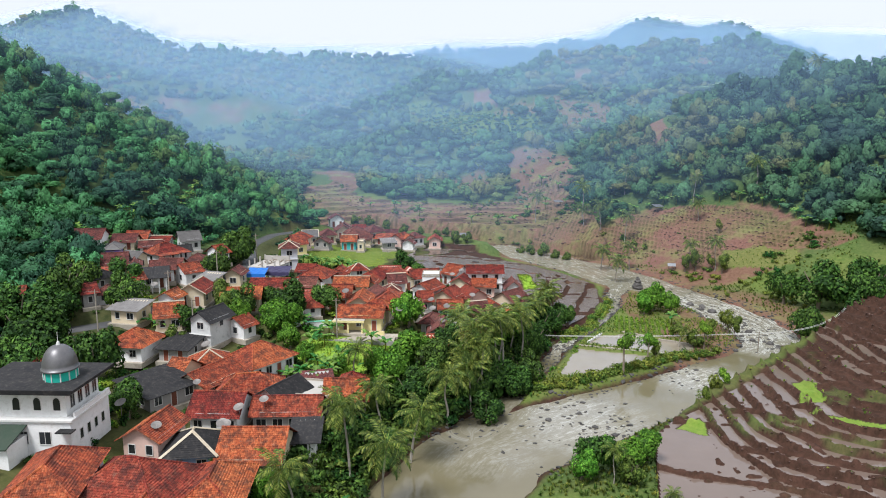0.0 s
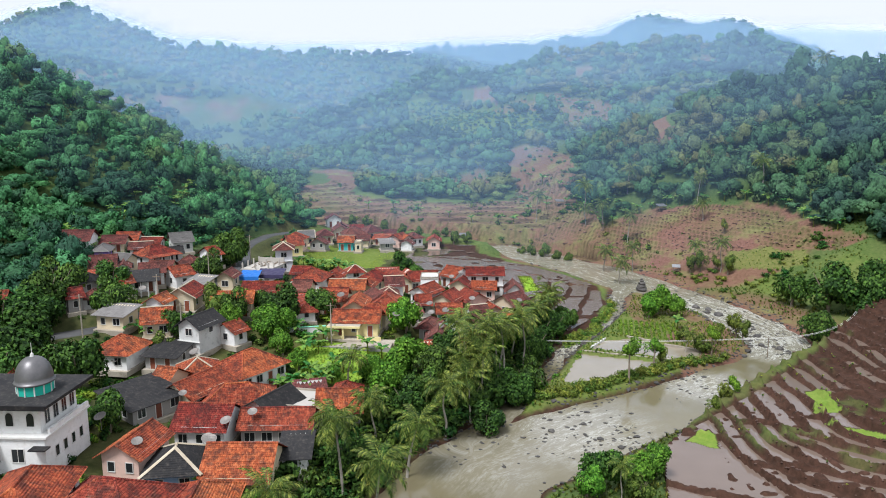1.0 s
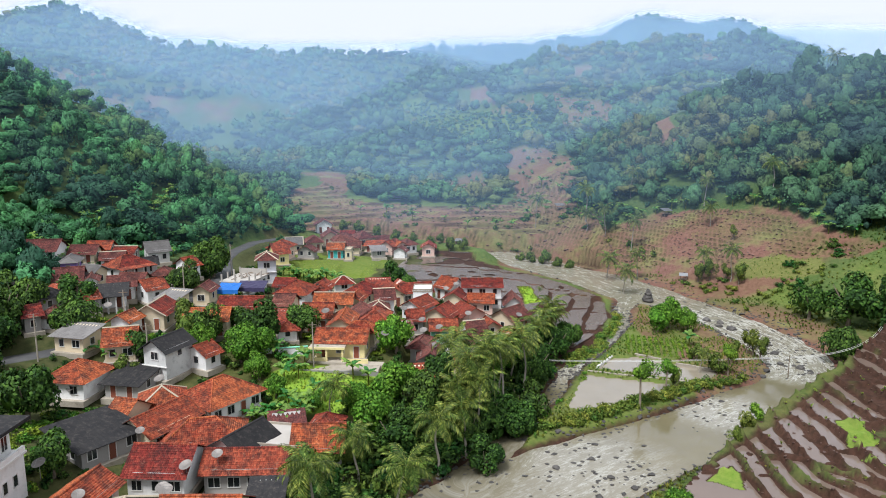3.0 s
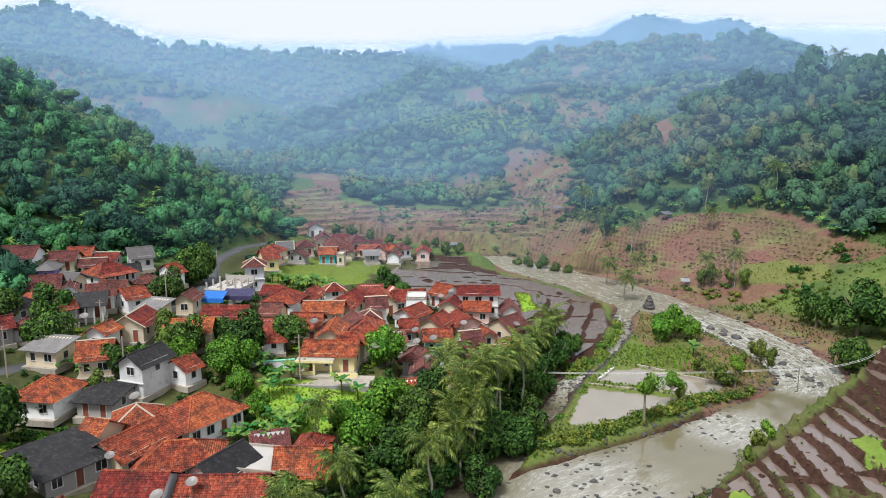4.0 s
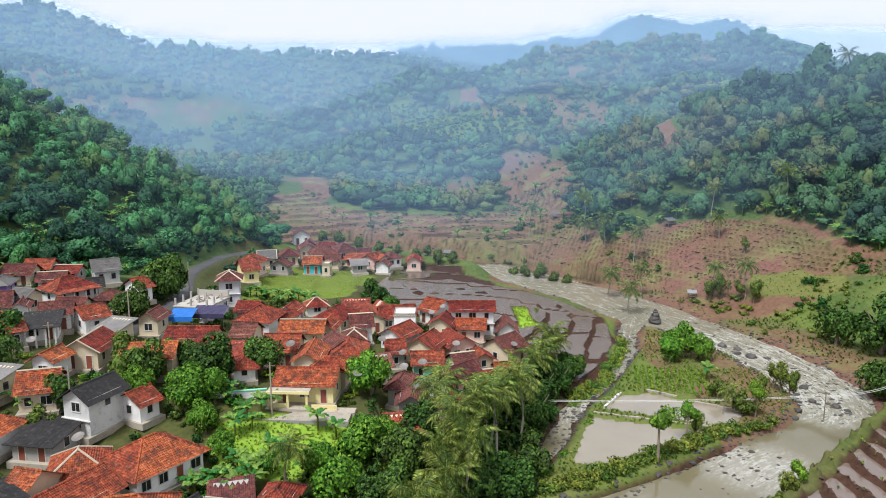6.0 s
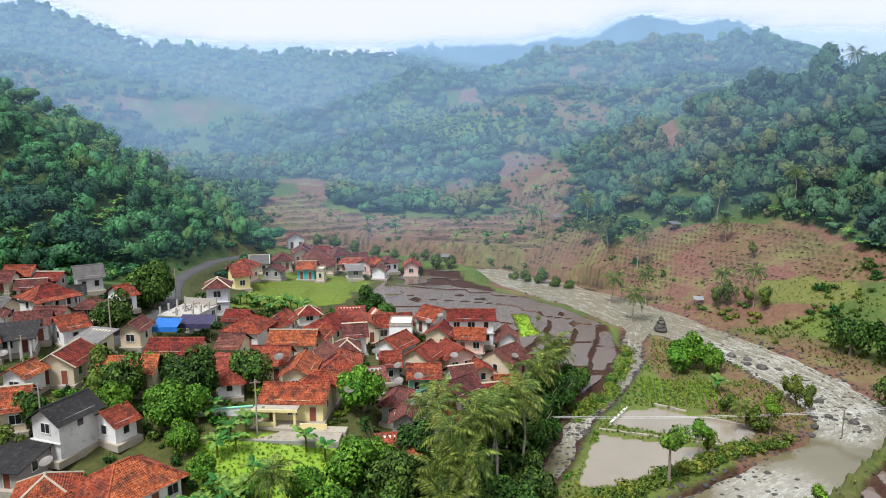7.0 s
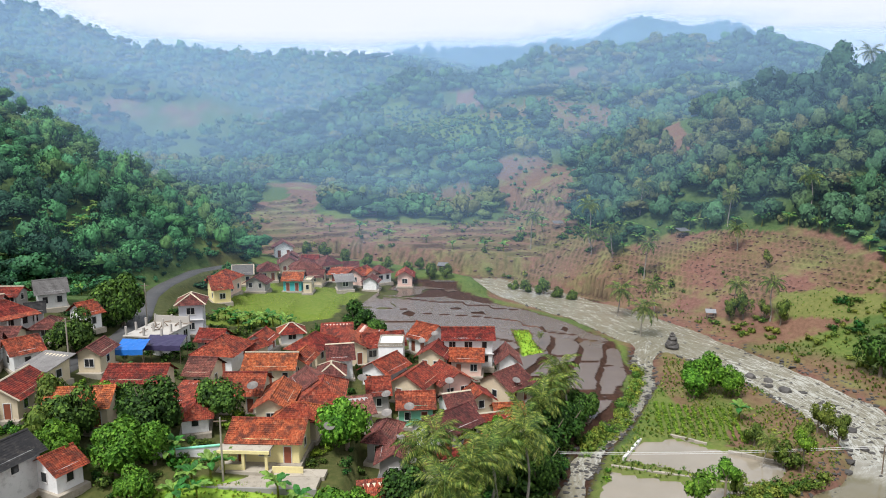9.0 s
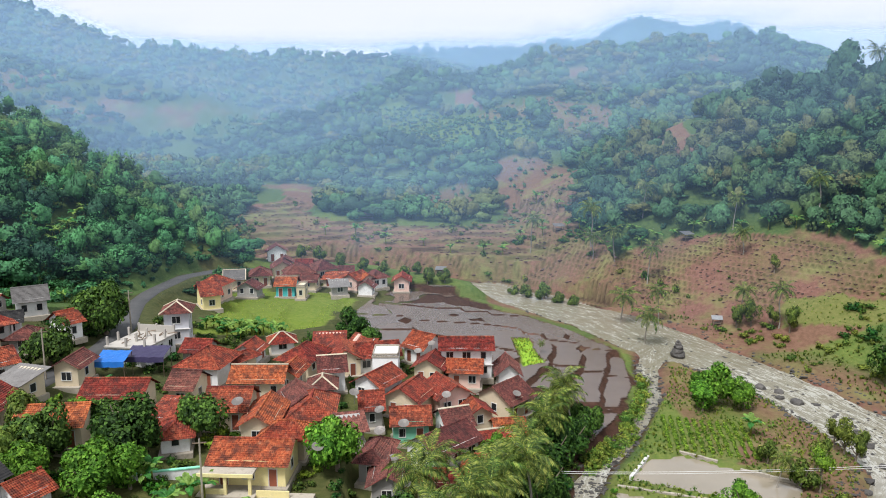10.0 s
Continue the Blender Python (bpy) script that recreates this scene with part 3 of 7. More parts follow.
lo, hi = FIELD_MUD.min(0), FIELD_MUD.max(0)
fc, ff = mesh_grid(np.arange(lo[0], hi[0], 0.36), np.arange(lo[1], hi[1], 0.36),
                   lambda a, b: inside(a, b, FIELD_MUD) & ~inside(a, b, GREEN_PATCH) & (water_edge(a, b) > 1.5) & ((height(a, b, True) / RICE_STEP) % 1 < 0.92) & (wob(a, b, 19, 77) + 0.3 * wob(a, b, 5, 78) > -0.35), rice_flat)
z = fc[ff][:, :, 2]
ff = ff[np.ptp(z, axis=1) < 0.01]
tagged(new("paddy_water", make_mesh("paddy_water", fc, ff, PADDY)), "shallow brown water on the flooded fields", "paddy water", kind="structure")

# the near rice terraces: mud bunds and flooded steps
def terrace_step(a, b):
    """Step number up the slope (with its fraction), and the position along the step."""
    bend = 88 + 0.9 * (a - 47) - b
    u = a - 0.35 * (bend + np.sqrt(bend * bend + 12)) + 1.5 * wob(a, b, 17, 21) + 0.9 * wob(a, b, 6, 22)
    s = np.where(u < 42, 1 - (42 - u) / 14, 1 + (u - 42) / 3.2)
    return np.maximum(s, 0.02), b + 0.35 * (a - 36) + 2.5 * wob(a, b, 8, 23)


def terrace_cross(k, t):
    """Place between two cross bunds, -0.5 to 0.5 round each bund, and the number of the plot."""
    v = (t + 7 * k) / (19 + 6 * np.sin(k * 2.4))
    return v % 1 - 0.5, np.floor(v + 0.5)


def terrace_level(k, b):
    return -2.0 + 0.3 * k


def terrace_height(a, b):
    s, t = terrace_step(a, b)
    k = np.floor(s)
    f = s - k
    w = 0.12 + 0.07 * wob(a, b, 7, 72)
    bund = np.where(k < 1, 0, smooth(f, 0, 0.07) * smooth(f, w + 0.12, w))
    bund = np.maximum(bund, 0.85 * smooth(np.abs(terrace_cross(k, t)[0]), 0.036, 0.014))
    z = terrace_level(k, b) - np.where(k < 1, 0, 0.3 * smooth(f, 0.07, 0.0)) + np.where(k < 1, 0, 0.16 * smooth(f, 0.82, 0.98))
    clods = 0.30 * smooth(wob(a, b, 1.2, 71) + 0.5 * wob(a, b, 9, 73), 0.72, 0.95)
    rim = 0.45 * smooth(water_edge(a, b), 1.9, 0.7)
    return z + 0.72 * bund * (1 + 0.5 * wob(a, b, 1.3, 24) + 0.25 * wob(a, b, 0.6, 59)) + np.maximum(clods, rim) + 0.025 * wob(a, b, 0.9, 25) + 0.055 * wob(a, b, 2.9, 26) * (k > 0)


def terrace_flooded(a, b):
    s, t = terrace_step(a, b)
    k = np.floor(s)
    lot = np.sin(k * 12.9 + terrace_cross(k, t)[1] * 78.2) * 43758.5
    return (lot - np.floor(lot) > 0.02 + 0.06 * np.maximum(0, k - 3)) & ((k < 1) | (s - k > 0.05))


SEEDLINGS = [np.array([(59.6, 115.6), (63.2, 115.6), (62, 108), (57.6, 105.7)]), np.array([(35.4, 101.2), (40.3, 104.4), (40.2, 99.2)]), np.array([(56.5, 104.2), (59.2, 101.8), (65.8, 98.8), (64.5, 95.2), (59, 99.4)]), np.array([(98, 150), (106, 152), (104, 146)])]


def terrace_green(a, b):
    ja, jb = a + 0.8 * wob(a, b, 3, 40), b + 0.8 * wob(a, b, 3, 41)
    return np.any([inside(ja, jb, q) for q in SEEDLINGS], axis=0)


lo, hi = TERRACE.min(0), TERRACE.max(0)
tx, ty = np.arange(lo[0], 106, 0.27), np.arange(62, hi[1], 0.27)
tc, tf = mesh_grid(tx, ty, lambda a, b: inside(a, b, TERRACE), terrace_height)
tz = np.zeros((len(tc), 4))
tz[:, 1] = 1
tz[:, 0] = 0.6 * smooth(wob(tc[:, 0], tc[:, 1], 7, 27) + 0.6 * wob(tc[:, 0], tc[:, 1], 2.2, 28), 0.7, 1.1)
tz[:, 1] -= 0.8 * tz[:, 0]
tz[:, 2] = 0.1 * smooth(wob(tc[:, 0], tc[:, 1], 13, 29), -0.1, 0.5)
gr = terrace_green(tc[:, 0], tc[:, 1])
tz[gr] = (1, 0, 0, 0.3)
verge = 0.8 * smooth(water_edge(tc[:, 0], tc[:, 1]) + 0.8 * wob(tc[:, 0], tc[:, 1], 4, 74), 1.9, 0.8)
ledge = smooth(wob(tc[:, 0], tc[:, 1], 8, 75), 0.0, 0.5) * (terrace_height(tc[:, 0], tc[:, 1]) > terrace_level(np.floor(terrace_step(tc[:, 0], tc[:, 1])[0]), 0) + 0.3) * smooth(tc[:, 0], 72, 60)
tz[:, 0] = np.maximum(tz[:, 0], np.maximum(verge, 0.7 * ledge))
tz[:, 1] *= 1 - np.maximum(0.9 * verge, 0.6 * ledge)
# an earth bank closes the terraces down to the ground
sides_ = np.concatenate([tf[:, [i, (i + 1) % 4]] for i in range(4)])
key = np.sort(sides_, axis=1)
_, first, times = np.unique(key, axis=0, return_index=True, return_counts=True)
rim_ = sides_[first[times == 1]]
low_ = len(tc)
tf = np.concatenate([tf, np.stack([rim_[:, 1], rim_[:, 0], rim_[:, 0] + low_, rim_[:, 1] + low_], 1)])
tc, tz = np.concatenate([tc, tc - np.array([0, 0, 7.0])]), np.concatenate([tz, tz])
used, tf = np.unique(tf, return_inverse=True)
tc, tz, tf = tc[used], tz[used], tf.reshape(-1, 4)
tagged(new("rice_terrace", make_mesh("rice_terrace", tc, tf, GROUND, True, [("zone", "FLOAT_COLOR", tz)])), "stepped muddy rice terraces with low earth bunds", "rice terrace", kind="structure")
wc, wf = mesh_grid(tx, ty, lambda a, b: inside(a, b, TERRACE) & terrace_flooded(a, b) & ~terrace_green(a, b), lambda a, b: terrace_level(np.floor(terrace_step(a, b)[0]), b) + 0.055)
wf = wf[np.ptp(wc[wf][:, :, 2], axis=1) < 0.01]
tagged(new("terrace_water", make_mesh("terrace_water", wc, wf, POOL)), "sky-lit shallow water standing on the terraces", "paddy water", kind="structure")

# the village road round the foot of the hill
rs = np.linspace(0, len(ROAD) - 1, 140)
rx, ry = np.interp(rs, range(len(ROAD)), ROAD[:, 0]), np.interp(rs, range(len(ROAD)), ROAD[:, 1])
for _ in range(4):
    rx[1:-1], ry[1:-1] = (rx[:-2] + 2 * rx[1:-1] + rx[2:]) / 4, (ry[:-2] + 2 * ry[1:-1] + ry[2:]) / 4
tx_, ty_ = np.gradient(rx), np.gradient(ry)
nl = np.hypot(tx_, ty_)
across = [(-2.0, -0.3), (-1.9, 0.0), (0, 0.06), (1.9, 0.0), (2.0, -0.3)]
mids = height(rx, ry)
road_co = np.stack([np.stack([rx - ty_ / nl * o, ry + tx_ / nl * o, mids + 0.12 + dz], 1) for o, dz in across], 1).reshape(-1, 3)
road_f = np.array([(i * 5 + j, i * 5 + j + 1, i * 5 + 6 + j, i * 5 + 5 + j) for i in range(139) for j in range(4)])
tagged(new("road", make_mesh("road", road_co, road_f, ASPHALT)), "narrow grey asphalt village road bending round the hill", "road", kind="structure")

# ---- plots of the village: what stands where (x, y, turn, length, depth, roof shape, roof, wall, more) ----
PLOTS, BUILD = [], []


def plot(x, y, turn, length, depth, *look_of_it, **more):
    PLOTS.append((x, y, turn, length, depth))
    BUILD.append((look_of_it, more))


plot(-41.2, 69.5, 9, 7.6, 11.5, "h", "orange", "white")
plot(-33.3, 70.3, -10, 12.4, 11.3, "h", "red", "white")
plot(-30.2, 67.5, 0, 6.7, 5.9, "x", "orange", "cream")
plot(-25.2, 71.8, 4, 7.6, 10.8, "h", "orange", "white")
plot(-30.6, 81.4, 8, 6.5, 7, "h", "black", "blue", trim=True)
plot(-36.1, 83.2, -9, 5.6, 7.5, "x", "orange", "pink")
plot(-23.1, 82, 0, 8.3, 9, "g", "orange", "cream")
plot(-30.7, 92.7, -3, 7.5, 7.5, "g", "red", "white")
plot(-21.7, 93.9, 2, 10, 5.9, "g", "red", "grey")
plot(-18, 87.2, 5, 4, 5.8, "s", "black", "white", h=2.6)
plot(-19.3, 100.6, -11, 7.8, 7.4, "f", "grey", "concrete")
plot(-23.6, 99.0, -27, 6.8, 7.5, "x", "black", "white")
plot(-30.7, 112.5, 56, 9.8, 8.4, "h", "orange", "white")
plot(-35.6, 103.2, 64, 9, 6.5, "g", "orange", "cream")
plot(-38.1, 110.6, 21, 6.2, 6.4, "h", "orange", "cream")
plot(-40.4, 104.7, -15, 3.5, 7.6, "g", "orange", "cream")
plot(-41.7, 98.3, 55, 8.6, 8.6, "s", "black", "grey", h=2.8)
plot(-29.1, 100.7, 12, 10.2, 7.5, "h", "orange", "cream")
plot(-52.5, 115.9, -9, 7.1, 7.5, "h", "orange", "white")
plot(-44.9, 116.5, -10, 6.3, 6.4, "s", "black", "grey", h=2.6)
plot(-41.2, 121.6, -21, 5.2, 7.0, "x", "black", "whitewash", h=4.3, rise=1.9, storeys=2)
plot(-36.7, 124.1, 62, 4.1, 5.1, "g", "orange", "white", h=2.6)
plot(-57.5, 126.2, -14, 6.4, 5.1, "s", "grey", "cream", h=3.0)
plot(-50.1, 125.5, 17, 5.4, 7, "g", "orange", "cream")
plot(-52.6, 133.1, -8, 4.2, 5, "x", "orange", "white")
plot(-49.8, 139.2, -1, 6.2, 7.9, "x", "red", "cream")
plot(-72.6, 153.8, 20, 5.7, 6.9, "g", "brown", "white")
plot(-68.7, 154.3, 22, 3.1, 5.9, "x", "brown", "white")
plot(-61.4, 147.4, 22, 5.6, 5.9, "s", "black", "white", porch=True)
plot(-63.6, 142.9, 43, 3, 4.9, "g", "red", "grey")
plot(-61.8, 152.8, 21, 5.4, 5.9, "g", "brown", "white")
plot(-56.3, 153, 47, 4.7, 5.8, "g", "red", "white")
plot(-66.2, 165.1, 55, 7.9, 6.7, "h", "red", "white", porch=True)
plot(-65.2, 178.7, 32, 5.6, 6.6, "g", "grey", "whitewash")
plot(-62.6, 168.6, 28, 3.3, 4.7, "g", "black", "white", h=2.6)
plot(-55, 170.1, 56, 3.8, 5.7, "g", "red", "white")
plot(-77.3, 163.4, 15, 4, 5.9, "h", "grey", "purple")
plot(-84.4, 166.2, 6, 8.2, 7, "g", "brown", "white")
plot(-70.6, 158.9, 71, 4.8, 4.9, "x", "grey", "cream")
plot(-15.7, 133.2, -4, 9.3, 6.6, "y", "orange", "yellow", rise=1.75)
plot(-17.2, 144, -1, 4.9, 8.8, "x", "orange", "cream")
plot(-11.5, 147.5, 2, 6.3, 8.8, "h", "red", "cream")
plot(-13.3, 139.2, -6, 6.3, 4.9, "h", "orange", "cream")
plot(10.4, 172.3, -1, 9.4, 6.4, "g", "red", "white", h=4.9, rise=1.5, storeys=2)
plot(3.3, 178.7, -38, 5.3, 6.9, "g", "orange", "white")
plot(17.1, 169.4, -1, 4.3, 6.9, "x", "brown", "white", rise=2.0)
plot(-2.9, 169.5, -1, 5.2, 6, "f", "grey", "white", h=4.0)
plot(-29.2, 160.7, -10, 7, 7.8, "h", "red", "white", h=3.4)
plot(-46.4, 155, -1, 4.3, 5.8, "x", "brown", "cream")
plot(-36.7, 146.9, -1, 8.6, 5.8, "g", "red", "cream")
plot(-40.1, 137.5, 6, 8.2, 5.9, "g", "orange", "cream")
plot(-50, 147.8, -18, 5.1, 4.9, "s", "grey", "cream")
plot(-20.7, 157.4, -1, 8.3, 5.9, "g", "orange", "cream")
plot(-22.2, 147.2, -1, 6.2, 6.9, "g", "red", "cream")
plot(-16.6, 170.6, -20, 6.4, 8, "h", "red", "cream")
plot(-10.6, 173.6, 13, 6.1, 9, "x", "red", "cream")
plot(-4.8, 174.1, 14, 7.6, 6, "g", "red", "white")
plot(-17, 161, -9, 4.2, 6, "x", "orange", "cream")
plot(-11.1, 163.7, 11, 4.7, 6, "g", "brown", "white", h=3.6)
plot(-13.6, 150.9, 23, 5.6, 6.9, "x", "brown", "white")
plot(-4.1, 152.2, 8, 3.8, 5.9, "g", "red", "grey")
plot(1.3, 157, -25, 6.2, 6.9, "x", "red", "cream")
plot(6.7, 159.2, 25, 6, 6.9, "x", "red", "pink")
plot(1.5, 149.4, 4, 5.8, 5.4, "g", "red", "mint")
plot(5.9, 144, 44, 8.9, 6.3, "g", "brown", "white")
plot(-2.4, 139.2, -13, 3.8, 6.8, "h", "brown", "grey")
plot(-0.7, 135.1, -1, 4.5, 7.8, "x", "brown", "grey")
plot(10, 167.8, -6, 6.1, 5, "g", "orange", "pink")
plot(4.5, 168.2, -15, 5.4, 5.9, "x", "red", "cream")
plot(-3.5, 160.3, -32, 5.6, 6.9, "x", "red", "white")
plot(7.5, 150.6, 19, 4.6, 5.9, "g", "brown", "white")
plot(15.8, 160.2, 46, 6.5, 7, "g", "brown", "cream")
plot(-0.5, 126.4, -6, 4.3, 5.9, "s", "grey", "cream", h=2.6)
plot(-29.5, 152.1, -7, 4.4, 5.9, "g", "brown", "cream")
plot(-25.5, 164.3, -33, 2.6, 5.9, "h", "red", "cream")
plot(-14.3, 100.1, 4, 6.8, 7.4, "g", "orange", "grey")
plot(-1.3, 120.6, 10, 5, 5, "s", "red", "cream", h=2.4)
plot(-30.4, 227.2, -1, 5.5, 6, "g", "orange", "teal")
plot(-26.3, 224.5, -1, 2.4, 5, "f", "grey", "cream")
plot(-14.6, 236.9, -25, 5, 7, "x", "red", "pink")
plot(-12.5, 237.9, 27, 4.4, 7, "x", "orange", "pink")
plot(-2.8, 239.9, -1, 4.9, 7.1, "x", "red", "pink")
plot(-9.7, 239.4, 32, 5.3, 6, "h", "brown", "white")
plot(-38.9, 175.9, 12, 5, 5.8, "h", "brown", "pale", h=5.4, storeys=2)
plot(-43.3, 207, 28, 4.6, 8, "g", "red", "yellow", h=3.4)
plot(-44.3, 215.1, -12, 6.1, 7.2, "h", "orange", "pink", h=4.0)
plot(-43.6, 229, 13, 5.3, 6.3, "g", "grey", "cream")
plot(-38.8, 235.6, 14, 5.5, 7.1, "h", "brown", "cream")
plot(-29.7, 239.2, 20, 7.9, 7.1, "h", "brown", "cream")
plot(-34.9, 243.4, 14, 5.8, 7.1, "x", "brown", "cream")
plot(-24.4, 244.3, 34, 6.6, 7.1, "h", "brown", "cream")
plot(-39.3, 258, 15, 6.2, 6.1, "x", "brown", "white")
plot(-18, 229.2, 14, 4.8, 5, "s", "grey", "grey", h=2.6)
plot(-55.7, 92.1, 12, 5.5, 7.4, "h", "orange", "white")
plot(-79.7, 124.7, 15, 7.9, 7.3, "g", "red", "white")
plot(-68.1, 131.7, 40, 3.5, 5, "g", "red", "grey")
plot(-73.6, 141, -25, 12.3, 6.9, "h", "black", "grey")


def free_of_plots(x, y, gap):
    for hx, hy, turn, ln, dp in PLOTS:
        c, t = math.cos(radians(turn)), math.sin(radians(turn))
        u, v = (x - hx) * c + (y - hy) * t, -(x - hx) * t + (y - hy) * c
        if abs(u) < ln / 2 + gap and abs(v) < dp / 2 + gap:
            return False
    return True


# the small houses squeezed into the gaps
pick = random.Random(12)
for area, step in ((((-27.3, 136.5), (13.7, 136.2), (18.8, 156.4), (13.7, 176.8), (-13.9, 185.2), (-33.2, 168.8)), 2.3), (((-80, 140), (-58.1, 128.2), (-51.1, 147.9), (-53.4, 169.4), (-78.4, 178.9)), 3.0), (((-43.9, 91.7), (-14.5, 88.8), (-12.7, 108.4), (-36.8, 106.9)), 3.0), (((-41.4, 220), (-6, 232.5), (-8, 245.5), (-41, 253.5)), 3.0)):
    outline = np.array(area, float)
    for gx_ in np.arange(outline[:, 0].min(), outline[:, 0].max(), step):
        for gy_ in np.arange(outline[:, 1].min(), outline[:, 1].max(), step):
            qx, qy = gx_ + pick.uniform(-0.8, 0.8), gy_ + pick.uniform(-0.8, 0.8)
            size = pick.uniform(4.2, 6.0)
            on_road = along(np.array([qx]), np.array([qy]), ROAD)[0][0] < 5.5
            if not on_road and inside(np.array([qx]), np.array([qy]), outline)[0] and free_of_plots(qx, qy, size * 0.40):
                plot(round(qx, 1), round(qy, 1), pick.choice((-8, 0, 6, 15, 82)), size, pick.uniform(4.2, 5.6), pick.choice("gxhgs"), pick.choice(("red", "red", "brown", "brown", "orange")), pick.choice(("cream", "white", "grey", "grey", "pink")), h=pick.uniform(2.1, 2.5))

# ---- plants ----
def leaf_cloud(seed, n, leaf, blobs, spread, lift, flat=0.8, loose=0.45, core=0.78):
    """Pointed leaf blades on the outsides of a crown's blobs; vertices and four-cornered faces."""
    r = np.random.default_rng(seed)
    c = r.normal(0, 1, (blobs, 3))
    c /= np.linalg.norm(c, axis=1)[:, None]
    c *= spread * r.uniform(0.25, 1.0, (blobs, 1)) ** 0.6
    c[:, 2] = np.abs(c[:, 2]) * lift * r.choice([1, 1, -0.5], blobs)
    size = spread * r.uniform(0.38, 0.72, blobs)
    pick = r.integers(0, blobs, n)
    d = r.normal(0, 1, (n, 3))
    d[:, 2] += 0.35
    d /= np.linalg.norm(d, axis=1)[:, None]
    p = c[pick] + d * size[pick][:, None] * r.uniform(0.72, 1.06, (n, 1)) * np.array([1, 1, flat])
    nrm = d + r.normal(0, loose, (n, 3)) + np.array([0, 0, 0.3])
    nrm /= np.linalg.norm(nrm, axis=1)[:, None]
    t = np.cross(nrm, r.normal(0, 1, (n, 3)))
    t /= np.linalg.norm(t, axis=1)[:, None]
    b = np.cross(nrm, t)
    ln = leaf * r.uniform(0.6, 1.35, (n, 1))
    wd = ln * r.uniform(0.45, 0.75, (n, 1))
    droop = nrm * ln * 0.25
    co = np.stack([p - t * ln - droop, p - b * wd, p + t * ln - droop, p + b * wd], 1).reshape(-1, 3)
    faces = np.arange(4 * n).reshape(-1, 4)
    # a shaded inside, so that no crown is hollow
    around = 8
    u, v = np.meshgrid(np.linspace(0, 2 * np.pi, around + 1)[:-1], np.linspace(0.15, np.pi - 0.15, 5))
    ball = np.stack([np.cos(u) * np.sin(v), np.sin(u) * np.sin(v), np.cos(v)], -1).reshape(-1, 3)
    bf = np.array([(i * around + j, i * around + (j + 1) % around, i * around + around + (j + 1) % around, i * around + around + j) for i in range(4) for j in range(around)])[:, ::-1]
    for k in range(min(blobs, 5 if core > 0.8 else 4 if n > 300 else 3 if n > 100 else 2)):
        faces = np.concatenate([faces, bf + len(co)])
        lumpy = 1 + r.normal(0, 0.08 if core < 0.8 else 0.2, (len(ball), 1))
        co = np.concatenate([co, c[k] + ball * lumpy * size[k] * core * np.array([1, 1, flat])])
    return co, faces


def scatter(seed, poly, gap, keep=None):
    """Jittered places inside a plan outline."""
    r = np.random.default_rng(seed)
    lo, hi = poly.min(0), poly.max(0)
    xs, ys = np.meshgrid(np.arange(lo[0], hi[0], gap), np.arange(lo[1], hi[1], gap))
    xs = xs.ravel() + r.uniform(-0.45, 0.45, xs.size) * gap
    ys = ys.ravel() + r.uniform(-0.45, 0.45, ys.size) * gap
    k = inside(xs, ys, poly)
    if keep is not None:
        k &= keep(xs, ys)
    return xs[k], ys[k]


def joined(name, protos, xs, ys, zs, sizes, tint, material, seed, label, category, tall=(0.8, 1.25), kind="stuff", soft=0.0):
    """Many plants in one mesh."""
    r = np.random.default_rng(seed)
    cs, fs, ts, ns, base = [], [], [], [], 0
    bent = [crown_normals(c, f, soft) for c, f in protos] if soft else None
    for x, y, z, s, k in zip(xs, ys, zs, sizes, tint):
        pick = r.integers(len(protos))
        co, f = protos[pick]
        a = r.uniform(0, 2 * np.pi)
        ca, sa = np.cos(a), np.sin(a)
        q = np.stack([co[:, 0] * ca - co[:, 1] * sa, co[:, 0] * sa + co[:, 1] * ca, co[:, 2] * r.uniform(*tall)], 1) * s + (x, y, z)
        cs.append(q)
        fs.append(f + base)
        ts.append(np.full(len(q), k))
        base += len(q)
        if soft:
            n = bent[pick]
            ns.append(np.stack([n[:, 0] * ca - n[:, 1] * sa, n[:, 0] * sa + n[:, 1] * ca, n[:, 2]], 1))
    me = make_mesh(name, np.concatenate(cs), np.concatenate(fs), material, True, [("tint", "FLOAT", np.concatenate(ts))], np.concatenate(ns) if soft else None)
    return tagged(new(name, me), label, category, kind=kind)


def slopes_to_valley(xs, ys):
    """Slopes that fall towards the open valley."""
    far = np.hypot(xs - 3, ys - 30)
    u, v = (xs - 3) / far * 7, (ys - 30) / far * 7
    return height(xs + u, ys + v) - height(xs - u, ys - v) > -1.6


def woods(name, seed, poly, gap, protos, lo, hi, material, label, keep=None, sink=0.15, tall=(0.8, 1.2)):
    xs, ys = scatter(seed, poly, gap, keep)
    r = np.random.default_rng(seed + 1)
    s = lo + (hi - lo) * r.beta(1.6, 2.2, len(xs))
    zs = height(xs, ys) + s * (0.75 - sink)
    tint = np.clip(0.5 + 0.4 * wob(xs, ys, 18, 11) + 0.4 * wob(xs, ys, 47, 63) + r.normal(0, 0.22, len(xs)), 0, 1)
    return joined(name, protos, xs, ys, zs, s, tint, material, seed + 2, label, "woods", tall, soft=0.7)


